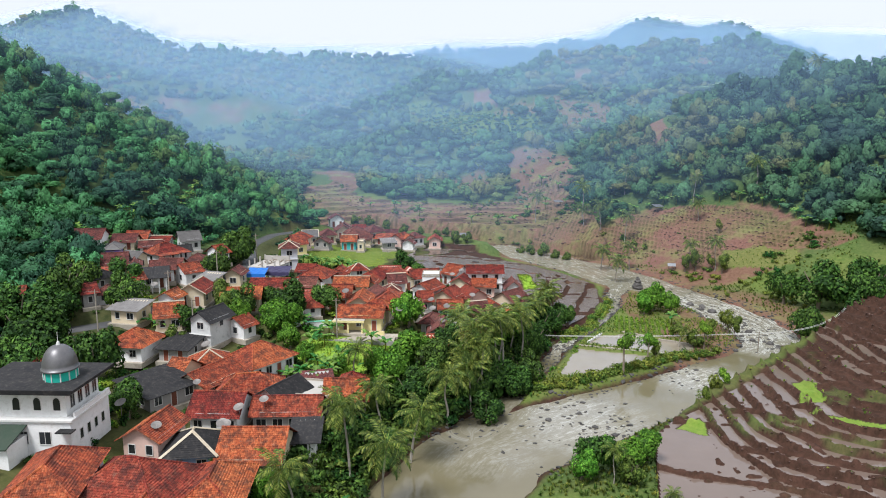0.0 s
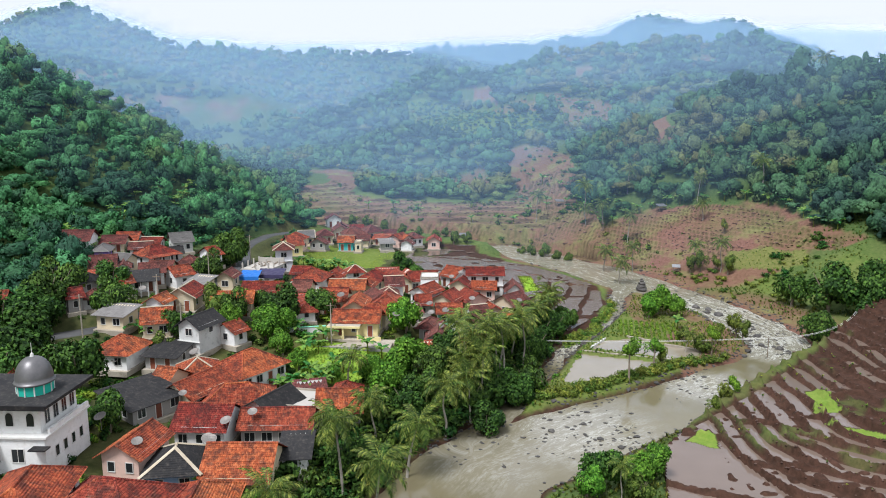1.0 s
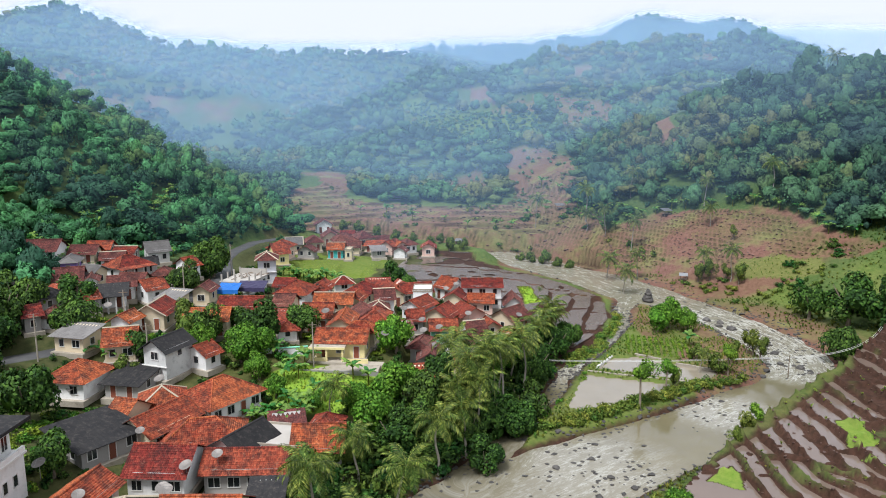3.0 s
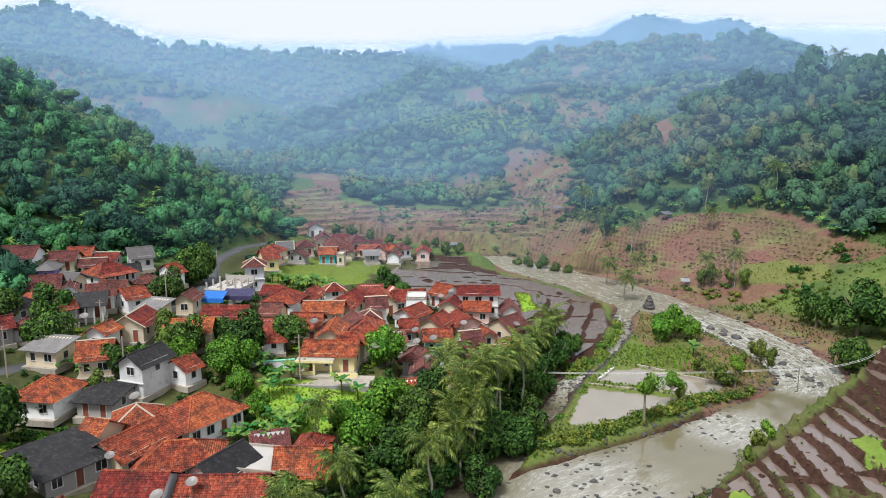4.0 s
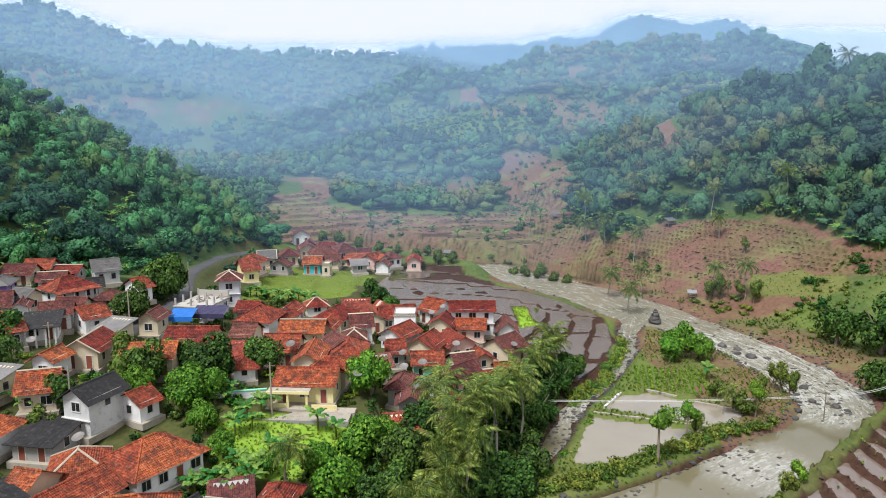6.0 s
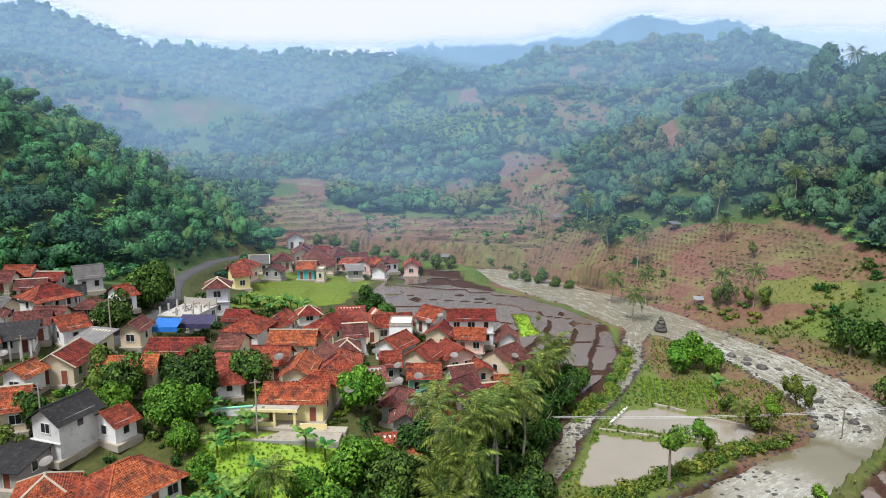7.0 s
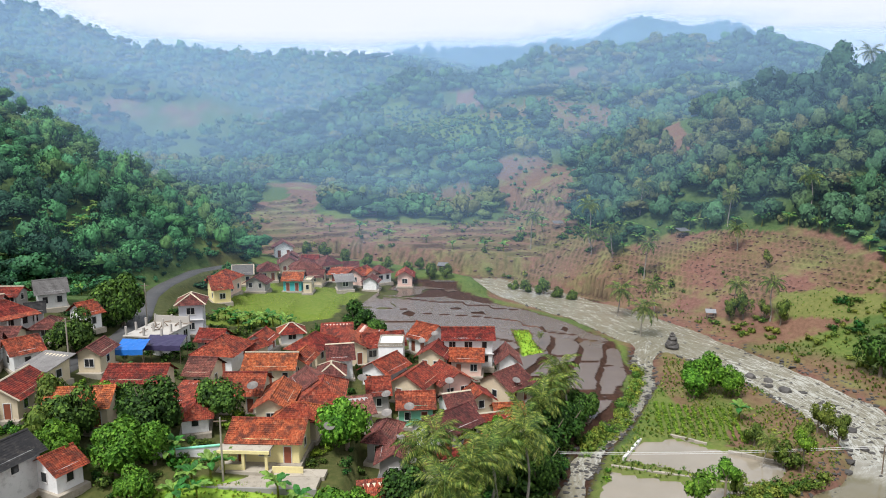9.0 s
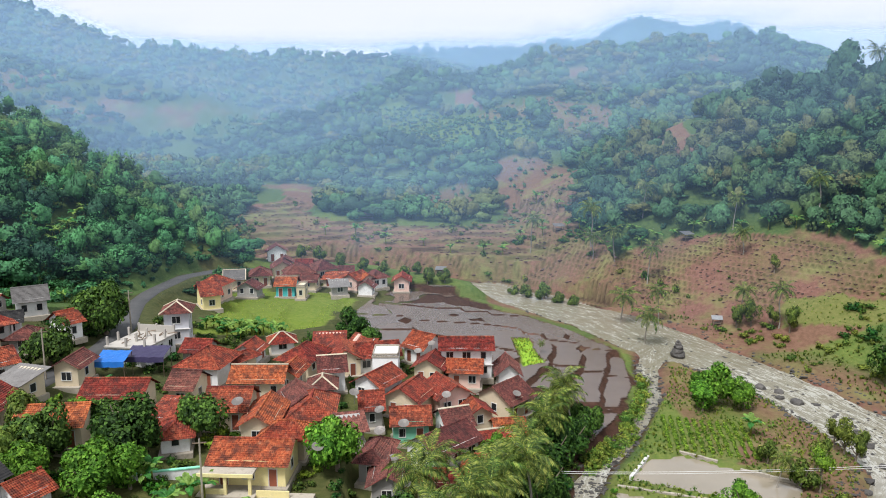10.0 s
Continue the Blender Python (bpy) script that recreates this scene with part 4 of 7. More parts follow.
LEFT_WOODS = plan((-66, 40), (-66, 100), (-66, 125), (-70, 150), (-66, 168), (-57, 182), (-50, 200), (-39, 222), (-52, 232), (-92, 248), (-125, 255), (-230, 215), (-250, 120), (-200, 40))
MID_WOODS = plan((-118, 425), (-62, 330), (-43, 312), (-30, 277), (-20, 273), (-9, 272), (10, 268), (24, 273), (26, 296), (24, 308), (58, 306), (66, 302), (100, 300), (240, 285), (290, 440), (150, 470), (60, 472), (-20, 468), (-70, 452))
FAR_WOODS = plan((-480, 470), (-240, 430), (-110, 430), (-60, 455), (80, 480), (240, 480), (430, 740), (470, 860), (280, 840), (60, 740), (-60, 650), (-140, 620), (-260, 600), (-480, 580))

def mixed(seed, n, leaf, kinds, loose=0.45, core=0.78):
    """Crowns of several habits: rounded, tall, spreading and feathery."""
    out = []
    for i, (blobs, lift, flat, sx, sz) in enumerate(kinds):
        c, f = leaf_cloud(seed + i, n, leaf, blobs, 0.62, lift, flat, loose, core)
        out.append((c * np.array([sx, sx, sz]), f))
    return out


HABITS = [(14, 0.8, 0.8, 1.0, 1.0), (10, 1.0, 0.9, 0.9, 1.1), (16, 0.5, 0.6, 1.25, 0.85), (12, 0.9, 0.9, 0.95, 1.05), (20, 0.7, 0.7, 1.1, 1.0), (9, 1.1, 1.0, 0.8, 1.2)]
fine = mixed(100, 440, 0.075, HABITS, 0.4, 0.84)
medium = mixed(120, 260, 0.095, HABITS, 0.35, 0.86)
coarse = mixed(140, 120, 0.13, HABITS[:5], 0.35, 0.93)
rough = mixed(160, 36, 0.2, HABITS[:4], 0.3, 0.92)
bushy = mixed(180, 190, 0.12, HABITS[:5], 0.5, 0.62)
BANANA_GROVES = [np.array([(-93, 199), (-90, 192), (-77.7, 217.3), (-80.2, 239.4), (-84, 208.5)]), np.array([(-94, 168), (-80.4, 164), (-77, 169.4), (-92, 175)])]
left_keep = lambda x, y: slopes_to_valley(x, y) & (x > -0.70 * y - 8) & ~np.any([inside(x, y, q) for q in BANANA_GROVES], axis=0)
woods("wooded_slope", 1, LEFT_WOODS, 4.6, fine, 2.3, 5.9, LEAF_WOODS, "dense tropical woods on the steep slope above the village", left_keep, 0.1, (0.9, 1.3))
woods("wooded_hill", 5, RIGHT_WOODS, 4.7, medium, 2.6, 7.0, LEAF_RIDGE, "dense mixed woods on the hill above the brown clearing", lambda x, y: slopes_to_valley(x, y) & (x < 215) & ~np.any([inside(x, y, q) for q in BARE], axis=0), 0.1, (0.9, 1.3))
bare = lambda x, y: (wob(x, y, 34, 12) + 0.5 * wob(x, y, 13, 13) < 0.6) & slopes_to_valley(x, y) & ~inside(x, y, SLIP) & ~inside(x, y, LIGHT) & ~np.any([inside(x, y, q) for q in BARE], axis=0)
woods("hill_forest", 9, MID_WOODS, 6.6, coarse, 2.8, 8.4, LEAF_FAR, "misty forest on the middle hill behind the fields", bare, 0.25, (0.8, 1.15))
woods("saddle_forest", 17, plan((-122, 428), (-62, 330), (-55, 287), (-53, 250), (-96, 258), (-150, 285), (-215, 380), (-190, 432)), 6.0, rough, 3.2, 6.5, LEAF_FAR, "hazy trees in the side valley behind the slope", lambda x, y: wob(x, y, 26, 18) > -0.35)
woods("mountain_forest", 13, FAR_WOODS, 8.4, rough, 3.6, 8.0, LEAF_FAR, "hazy forest on the far mountain ridges", lambda x, y: (~inside(x, y, SADDLE_FIELD) | (wob(x, y, 22, 57) > 0.35)) & (height(x, y + 15) - height(x, y - 15) > -4), 0.5, (0.8, 1.2))
low = lambda x, y: slopes_to_valley(x, y) & ~inside(x, y, SLIP) & ~np.any([inside(x, y, q) for q in BARE], axis=0)
woods("hill_scrub", 21, MID_WOODS, 5.2, rough, 1.0, 2.4, LEAF_FAR, "low scrub between the trees of the middle hill", lambda x, y: low(x, y) & ((wob(x, y, 34, 12) + 0.5 * wob(x, y, 13, 13) > 0.45) | inside(x, y, LIGHT)))
woods("hill_scrub", 25, plan((-60, 230), (-40, 224), (-48, 246), (-54, 282), (-62, 330), (-90, 300), (-96, 256)), 3.6, rough, 1.0, 2.6, LEAF_FAR, "low scrub at the mouth of the side valley")
woods("hill_scrub", 33, LIGHT, 3.6, rough, 0.9, 2.0, LEAF_RIDGE, "pale green garden plants in a clearing of the middle hill")
woods("hill_scrub", 83, SLIP, 4.0, rough, 0.6, 1.8, LEAF_RIDGE, "bushes and banana clumps on the bare earth slip", lambda x, y: wob(x, y, 13, 84) + 0.5 * wob(x, y, 5, 85) > 0.05)
woods("slope_scrub", 37, RIGHT_WOODS, 4.2, rough, 1.2, 2.8, LEAF_RIDGE, "bushes under the trees of the hill above the clearing", lambda x, y: low(x, y) & (x < 215))
woods("slope_scrub", 29, LEFT_WOODS, 5.0, rough, 1.0, 2.2, LEAF_WOODS, "bushes under the trees of the slope", left_keep)
ridge_trees = [(125, 256, 10.0), (121, 258, 6.5), (129, 257, 7), (117, 262, 5), (113, 265, 5), (133, 255, 5), (140, 254, 5.5), (146, 254, 4.5), (104, 271, 4.5), (109, 268, 4), (99, 274, 4)]
rt = np.array(ridge_trees)
joined("ridge_trees", medium, rt[:, 0] * U, rt[:, 1] * U, height(rt[:, 0] * U, rt[:, 1] * U) + rt[:, 2] * 0.7, rt[:, 2], np.full(len(rt), 0.75), LEAF_RIDGE, 31, "tall dark trees standing out on the hill's crest", "trees", (1.1, 1.4), soft=0.7)

FORECOURT = np.array([(-22.9, 123.8), (-22, 128.7), (-5.8, 128.4), (-5.9, 124)])


# plots kept clear for houses, the road and the mosque
def free_of_houses(x, y):
    ok = along(x, y, ROAD)[0] > 3.2
    for hx, hy, turn, ln, dp in PLOTS:
        c, s_ = math.cos(radians(turn)), math.sin(radians(turn))
        u, v = (x - hx) * c + (y - hy) * s_, -(x - hx) * s_ + (y - hy) * c
        ok &= (np.abs(u) > ln / 2 + 0.7) | (np.abs(v) > dp / 2 + 0.9)
    return ok & ~inside(x, y, FORECOURT) & ~inside(x, y, GARDEN)


# scrub on the fields and banks
scrub_zone = lambda x, y: (wob(x, y, 9, 14) + 0.6 * wob(x, y, 4, 15) > 0.5) & (water_edge(x, y) > 2)
for nm, seed, poly, gap, lo, hi, mt, lab, test in (
    ("scrub", 41, FAR_FIELD, 3.4, 0.7, 1.8, LEAF_OLIVE, "scattered low scrub on the terraced brown fields", scrub_zone),
    ("scrub", 42, CLEARING, 3.6, 0.35, 0.9, LEAF_OLIVE, "sparse tufts on the brown terraced clearing", scrub_zone),
    ("bank_scrub", 43, plan((20.4, 251.1), (50.6, 222.6), (58.8, 198.7), (65.5, 172.9), (79.4, 165.8), (101.7, 168.5), (107.8, 192), (103, 197.1), (88.5, 171.7), (68.6, 183.8), (57, 209.4), (51.5, 235.5), (55, 246.6), (40.3, 264.7), (20.4, 236.7)), 2.3, 0.8, 2.2, LEAF_DEEP, "green scrub along the far river bank", lambda x, y: (wob(x, y, 8, 16) > 0.22) & (water_edge(x, y) > 4)),
    ("bank_scrub", 86, np.array([(62, 214), (80, 208), (100, 204), (112, 178), (102, 166), (88, 174), (74, 186), (66, 200)]), 2.4, 0.5, 1.5, LEAF_OLIVE, "rough weeds and low bushes on the stony bank", lambda x, y: (wob(x, y, 6, 87) + 0.5 * wob(x, y, 3, 88) > 0.05) & (water_edge(x, y) > 2.5)),
    ("bank_scrub", 44, plan((-12.9, 57.5), (-5.5, 68.9), (-1.8, 78), (5.7, 86.1), (8.5, 93), (12, 101.8), (15.6, 111.4), (19, 115.6), (15.7, 130.1), (8.8, 115.2), (2, 103.8), (-6.2, 95.7), (-12.6, 83.5), (-23.8, 66.6)), 1.9, 1.3, 3.0, LEAF_DEEP, "dark undergrowth on the bank below the palms", lambda x, y: water_edge(x, y) > 0.2),
    ("hedge", 45, plan((39.9, 160.6), (38.4, 160.6), (35.8, 152.2), (28.7, 137.2), (22.1, 129.8), (22.9, 127), (30.1, 135.6), (37.5, 152.2)), 0.62, 0.8, 1.35, LEAF_HEDGE, "clipped green hedge along the side channel", None),
    ("hedge", 46, plan((13.3, 101.1), (19, 102.5), (30.9, 109.7), (40.3, 115.5), (49.7, 117.9), (50.2, 119.9), (39.4, 117.3), (30.5, 111.7), (18, 104.3)), 0.85, 0.8, 1.6, LEAF_HEDGE, "weedy grass-green hedge on the pond bank", lambda x, y: water_edge(x, y) > 0.6),
    ("island_scrub", 47, plan((11.6, 100.1), (19.9, 113.7), (25.5, 125.5), (22.7, 121.2), (25.9, 124.9), (16.5, 106.6)), 1.3, 0.4, 0.9, LEAF_BRIGHT, "bright weeds at the low end of the islet", lambda x, y: water_edge(x, y) > 0.5),
    ("hill_foot_scrub", 70, np.array([(-68, 206), (-61, 204), (-55, 209), (-48, 224), (-43, 240), (-46, 256), (-56, 246), (-64, 230)]), 2.3, 1.0, 2.8, LEAF_WOODS, "mixed bushes at the mouth of the side valley", lambda x, y: along(x, y, ROAD)[0] > 3.5),
    ("hill_foot_scrub", 48, plan((-71.1, 105.8), (-66.4, 105.4), (-59.7, 127.9), (-63.8, 145.9), (-58.8, 160.8), (-57.5, 192.8), (-51, 214.5), (-39.2, 225.9), (-42.4, 228.4), (-57.3, 219.9), (-68.3, 210.3), (-77.1, 184.4), (-69.7, 147.8), (-65.2, 128.7)), 2.3, 1.0, 2.4, LEAF_WOODS, "mixed undergrowth at the foot of the slope", None),
    ("garden_shrubs", 50, plan((-59.8, 61.9), (-61.9, 105), (-49, 127.9), (-42.7, 138.8), (-11.7, 125.4), (5.9, 125.4), (9.7, 109.2), (2, 100.6), (-6.3, 94.9), (-12.6, 81.7), (-18.6, 63.9)), 2.1, 0.7, 1.7, LEAF_BRIGHT, "leafy shrubs and garden plants between the houses", lambda x, y: (wob(x, y, 8, 33) + 0.4 * wob(x, y, 3, 34) > -0.15) & free_of_houses(x, y)),
    ("garden_shrubs", 51, plan((-61.5, 61.6), (-58.8, 153.2), (-43.6, 160.8), (-36, 172), (-13.9, 163), (11.9, 144.8), (15.7, 128.2), (5.9, 102.4), (-6.3, 94.9), (-18.6, 63.9)), 2.6, 0.6, 1.5, LEAF_DEEP, "dark green shrubs in the gaps between houses", lambda x, y: (wob(x, y, 6, 35) > -0.35) & free_of_houses(x, y)),
    ("bank_scrub", 52, plan((13, 105.2), (18.8, 113.7), (25, 131.1), (22.5, 133), (16.6, 125.4), (10.7, 113)), 1.5, 0.8, 1.8, LEAF_DEEP, "dark undergrowth above the side channel", lambda x, y: water_edge(x, y) > 0.2),
    ("bank_scrub", 49, plan((32.1, 91.3), (40, 99.7), (51.8, 109.5), (64, 119.4), (80.7, 135.1), (80.1, 136.9), (63.2, 120.7), (51.1, 111), (39, 101.1), (30.7, 91.9)), 1.2, 0.25, 0.75, LEAF_OLIVE, "weedy grass strip between river and paddies", lambda x, y: (water_edge(x, y) > 0.3) & (wob(x, y, 5, 17) > -0.5)),
):
    pts = scatter(seed, poly, gap, test)
    r = np.random.default_rng(seed)
    sz = r.uniform(lo, hi, len(pts[0]))
    joined(nm, bushy, pts[0], pts[1], height(*pts) + sz * 0.35, sz, r.random(len(sz)), mt, seed, lab, "scrub", soft=0.35)

# rough grass
def grass_tuft(seed, blades):
    r = np.random.default_rng(seed)
    a = r.uniform(0, 2 * np.pi, blades)
    lean, hgt = r.uniform(0.15, 0.75, blades), r.uniform(0.5, 1.1, blades)
    d = np.stack([np.cos(a), np.sin(a), 0 * a], 1)
    sd = np.stack([-np.sin(a), np.cos(a), 0 * a], 1) * 0.10
    p = d * 0.08
    mid = p + d * lean[:, None] * 0.4 + np.array([0, 0, 0.6]) * hgt[:, None]
    tip = p + d * lean[:, None] + np.array([0, 0, 0.85]) * hgt[:, None]
    return np.stack([p, mid - sd, tip, mid + sd], 1).reshape(-1, 3), np.arange(4 * blades).reshape(-1, 4)


tufts = [grass_tuft(800 + i, 11) for i in range(5)]
for seed, poly, gap, lo, hi, mt, lab, test in (
    (61, ISLAND, 0.75, 0.25, 0.7, LEAF_HEDGE, "rough yellow-green grass on the islet", lambda x, y: (water_edge(x, y) > 0.5) & ~inside(x, y, POND_UP) & ~inside(x, y, POND_LOW) & (wob(x, y, 6, 36) > -0.35)),
    (62, plan((41.2, 242.4), (52.5, 214.4), (60.7, 190.8), (62.2, 156.9), (64.7, 138.9), (75.1, 135.7), (94.5, 145.2), (107.6, 147.2), (108.3, 181.4), (103.3, 192.8), (88.1, 166.8), (75.8, 168.2), (61.7, 172), (51.2, 188.7), (51.7, 224.9), (55.3, 245.9)), 1.1, 0.25, 0.9, LEAF_OLIVE, "rough grass and weeds on the far bank", lambda x, y: (water_edge(x, y) > 2.5) & (wob(x, y, 7, 37) + 0.8 * wob(x, y, 2.5, 66) > 0.0)),
    (63, FIELD_GREEN, 0.8, 0.15, 0.3, LEAF_RICE, "bright young rice", lambda x, y: wob(x, y, 10, 38) > -0.3),
    (64, plan((32.1, 91.3), (40, 99.7), (51.8, 109.5), (64, 119.4), (80.7, 135.1), (80.1, 136.9), (63.2, 121.1), (51.1, 111.5), (39.1, 101.9), (29.7, 92.9), (22.4, 85.5), (14.3, 80.5), (10.3, 72.1), (22.8, 68.2), (26, 78.9), (28.6, 87)), 0.75, 0.3, 0.9, LEAF_OLIVE, "long grass on the river bank by the paddies", lambda x, y: water_edge(x, y) > 0.2),
    (66, GARDEN, 0.6, 0.25, 0.55, LEAF_RICE, "lush bright grass in the garden", None),
    (67, MEADOW, 1.3, 0.25, 0.6, LEAF_HEDGE, "bright grass beside the clearing", None),
    (65, GREEN_PATCH, 0.5, 0.3, 0.5, LEAF_RICE, "vivid green rice seedlings", None),
):
    pts = scatter(seed, poly, gap, test)
    r = np.random.default_rng(seed)
    joined("grass", tufts, pts[0], pts[1], height(*pts) - 0.05, r.uniform(lo, hi, len(pts[0])), r.random(len(pts[0])), mt, seed, lab, "grass")

# blue sheets between the ridges stand in for distance haze, thinning downwards and upwards
HAZE_SHEETS = [(196, 0.025, 60, 100), (238, 0.055, 70, 120), (268, 0.08, 75, 130), (338, 0.16, 90, 150), (430, 0.15, 100, 165), (548, 0.19, 120, 190), (725, 0.40, 130, 215)]
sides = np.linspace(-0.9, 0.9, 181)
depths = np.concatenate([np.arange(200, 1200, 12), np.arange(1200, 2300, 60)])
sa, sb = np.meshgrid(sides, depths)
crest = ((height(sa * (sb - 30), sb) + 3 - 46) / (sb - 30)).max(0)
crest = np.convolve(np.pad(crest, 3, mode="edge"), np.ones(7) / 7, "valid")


def hang_haze_sheets(name, veils, material, label):
    vc, vf, vt, base = [], [], [], 0
    for far, power, lo, hi in veils:
        us, vs = np.arange(-0.9 * far, 0.9 * far, 9.0), np.arange(-4, hi + 4, 4.5)
        a, b = np.meshgrid(us, vs)
        bend = far + 14 * wob(a, a * 0 + far, 150, 50)
        floor_z = np.max([height(a + i, bend + j) for i, j in ((0, 0), (7, 0), (-7, 0), (0, 9))], 0)
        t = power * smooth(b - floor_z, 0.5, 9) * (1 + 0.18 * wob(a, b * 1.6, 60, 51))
        # sheets end at the skyline, so the sky above keeps its own colour
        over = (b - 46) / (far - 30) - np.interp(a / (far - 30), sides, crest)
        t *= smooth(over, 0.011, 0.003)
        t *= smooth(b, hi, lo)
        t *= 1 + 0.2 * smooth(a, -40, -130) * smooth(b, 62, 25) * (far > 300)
        nx, ny = len(us), len(vs)
        i = (np.arange(ny - 1)[:, None] * nx + np.arange(nx - 1)[None]).ravel()
        f = np.stack([i, i + 1, i + 1 + nx, i + nx], 1)
        t = t.ravel()
        f = f[(t[f] > 0.006).any(1)]
        vc.append(np.stack([a, bend, b], -1).reshape(-1, 3))
        vf.append(f + base)
        vt.append(t)
        base += a.size
    vc, vf, vt = np.concatenate(vc), np.concatenate(vf), np.concatenate(vt)
    used, vf = np.unique(vf, return_inverse=True)
    me = make_mesh(name, vc[used], vf.reshape(-1, 4), material, True, [("thick", "FLOAT", vt[used])])
    tagged(new(name, me), label, "mist", kind="stuff")


hang_haze_sheets("mist", HAZE_SHEETS, HAZE_BLUE, "bluish see-through sheets standing in for distance haze between the wooded hills")
# whitish sheet added so the farthest mountains fade into the sky
hang_haze_sheets("haze", [(1080, 0.85, 230, 380)], haze_sheet_material("far_haze", (0.80, 0.80, 0.87)), "pale see-through sheet standing in for haze before the farthest mountains")

# ---- building kit ----
def part(name, bm, material, parent, label="", even=False):
    """Links a bmesh as one mesh object, under a thing or a part."""
    me = bpy.data.meshes.new(name)
    bmesh.ops.recalc_face_normals(bm, faces=bm.faces)
    bm.to_mesh(me)
    bm.free()
    me.materials.append(material)
    if even:
        me.polygons.foreach_set("use_smooth", [True] * len(me.polygons))
    ob = new(name, me)
    ob.parent = parent
    return tagged(ob, label)


def thing(name, x, y, z, turn, label, category, group=""):
    ob = new(name)
    ob.matrix_basis = pose(x, y, z, 0, 0, turn)
    ob.empty_display_size = 0.3
    return tagged(ob, label, category, group)


def block(bm, x0, x1, y0, y1, z0, z1):
    v = [bm.verts.new((x, y, z)) for z in (z0, z1) for x, y in ((x0, y0), (x1, y0), (x1, y1), (x0, y1))]
    for f in ((0, 3, 2, 1), (4, 5, 6, 7), (0, 1, 5, 4), (1, 2, 6, 5), (2, 3, 7, 6), (3, 0, 4, 7)):
        bm.faces.new([v[i] for i in f])
    return v


def solid(*boxes):
    bm = bmesh.new()
    for b in boxes:
        block(bm, *b)
    return bm


def rod(bm, a, b, r0, r1, sides=6):
    a, b = Vector(a), Vector(b)
    q = (b - a).to_track_quat("Z", "Y").to_matrix()
    rings = []
    for p, r in ((a, r0), (b, r1)):
        rings.append([bm.verts.new(p + q @ Vector((r * math.cos(2 * math.pi * i / sides), r * math.sin(2 * math.pi * i / sides), 0))) for i in range(sides)])
    for i in range(sides):
        j = (i + 1) % sides
        bm.faces.new((rings[0][i], rings[0][j], rings[1][j], rings[1][i]))
    bm.faces.new(rings[0][::-1])
    bm.faces.new(rings[1])


def tube(bm, pts, radii, sides=6):
    """A round rod bent along points, in one piece."""
    rings = []
    for i, p in enumerate(pts):
        d = Vector(pts[min(i + 1, len(pts) - 1)]) - Vector(pts[max(i - 1, 0)])
        q = d.to_track_quat("Z", "Y").to_matrix()
        r = radii[i] if isinstance(radii, list) else radii
        rings.append([bm.verts.new(Vector(p) + q @ Vector((r * math.cos(2 * math.pi * k / sides), r * math.sin(2 * math.pi * k / sides), 0))) for k in range(sides)])
    for a, b in zip(rings, rings[1:]):
        for k in range(sides):
            j = (k + 1) % sides
            bm.faces.new((a[k], a[j], b[j], b[k]))
    bm.faces.new(rings[0][::-1])
    bm.faces.new(rings[-1])


def courses(bm, a, b, c, d, rnd, rows=None, jog=0.02):
    """A roof slope with eave a-b and top d-c, laid in overlapping courses of tiles with uneven edges."""
    a, b, c, d = map(Vector, (a, b, c, d))
    up = ((d + c) - (a + b)) / 2
    n = (b - a).cross(up).normalized()
    if n.z < 0:
        n = -n
    rows = rows or max(4, round(up.length / 0.3))
    cols = max(3, round((b - a).length / 0.55))
    sag = [rnd.uniform(-1, 1) for _ in range(cols + 1)]
    prev = None
    for r in range(rows + 1):
        t = r / rows
        lip, back = [], []
        for k in range(cols + 1):
            u = k / cols
            dip = n * (jog * sag[k] * (1 - t) - 0.06 * math.sin(math.pi * u) * math.sin(math.pi * t))
            p = (a + (d - a) * t) * (1 - u) + (b + (c - b) * t) * u + dip
            back.append(bm.verts.new(p))
            lip.append(bm.verts.new(p + n * (0.05 + rnd.uniform(-0.012, 0.022)) - up.normalized() * 0.03))
        for k in range(cols):
            if prev:
                bm.faces.new((prev[k], prev[k + 1], back[k + 1], back[k]))
            if r < rows:
                bm.faces.new((back[k], back[k + 1], lip[k + 1], lip[k]))
        prev = lip


def slab(bm, pts, thick):
    """A sloping plate of that thickness under the points."""
    top = [bm.verts.new(p) for p in pts]
    low = [bm.verts.new((p[0], p[1], p[2] - thick)) for p in pts]
    k = len(pts)
    bm.faces.new(top)
    bm.faces.new(low[::-1])
    for i in range(k):
        bm.faces.new((top[i], low[i], low[(i + 1) % k], top[(i + 1) % k]))


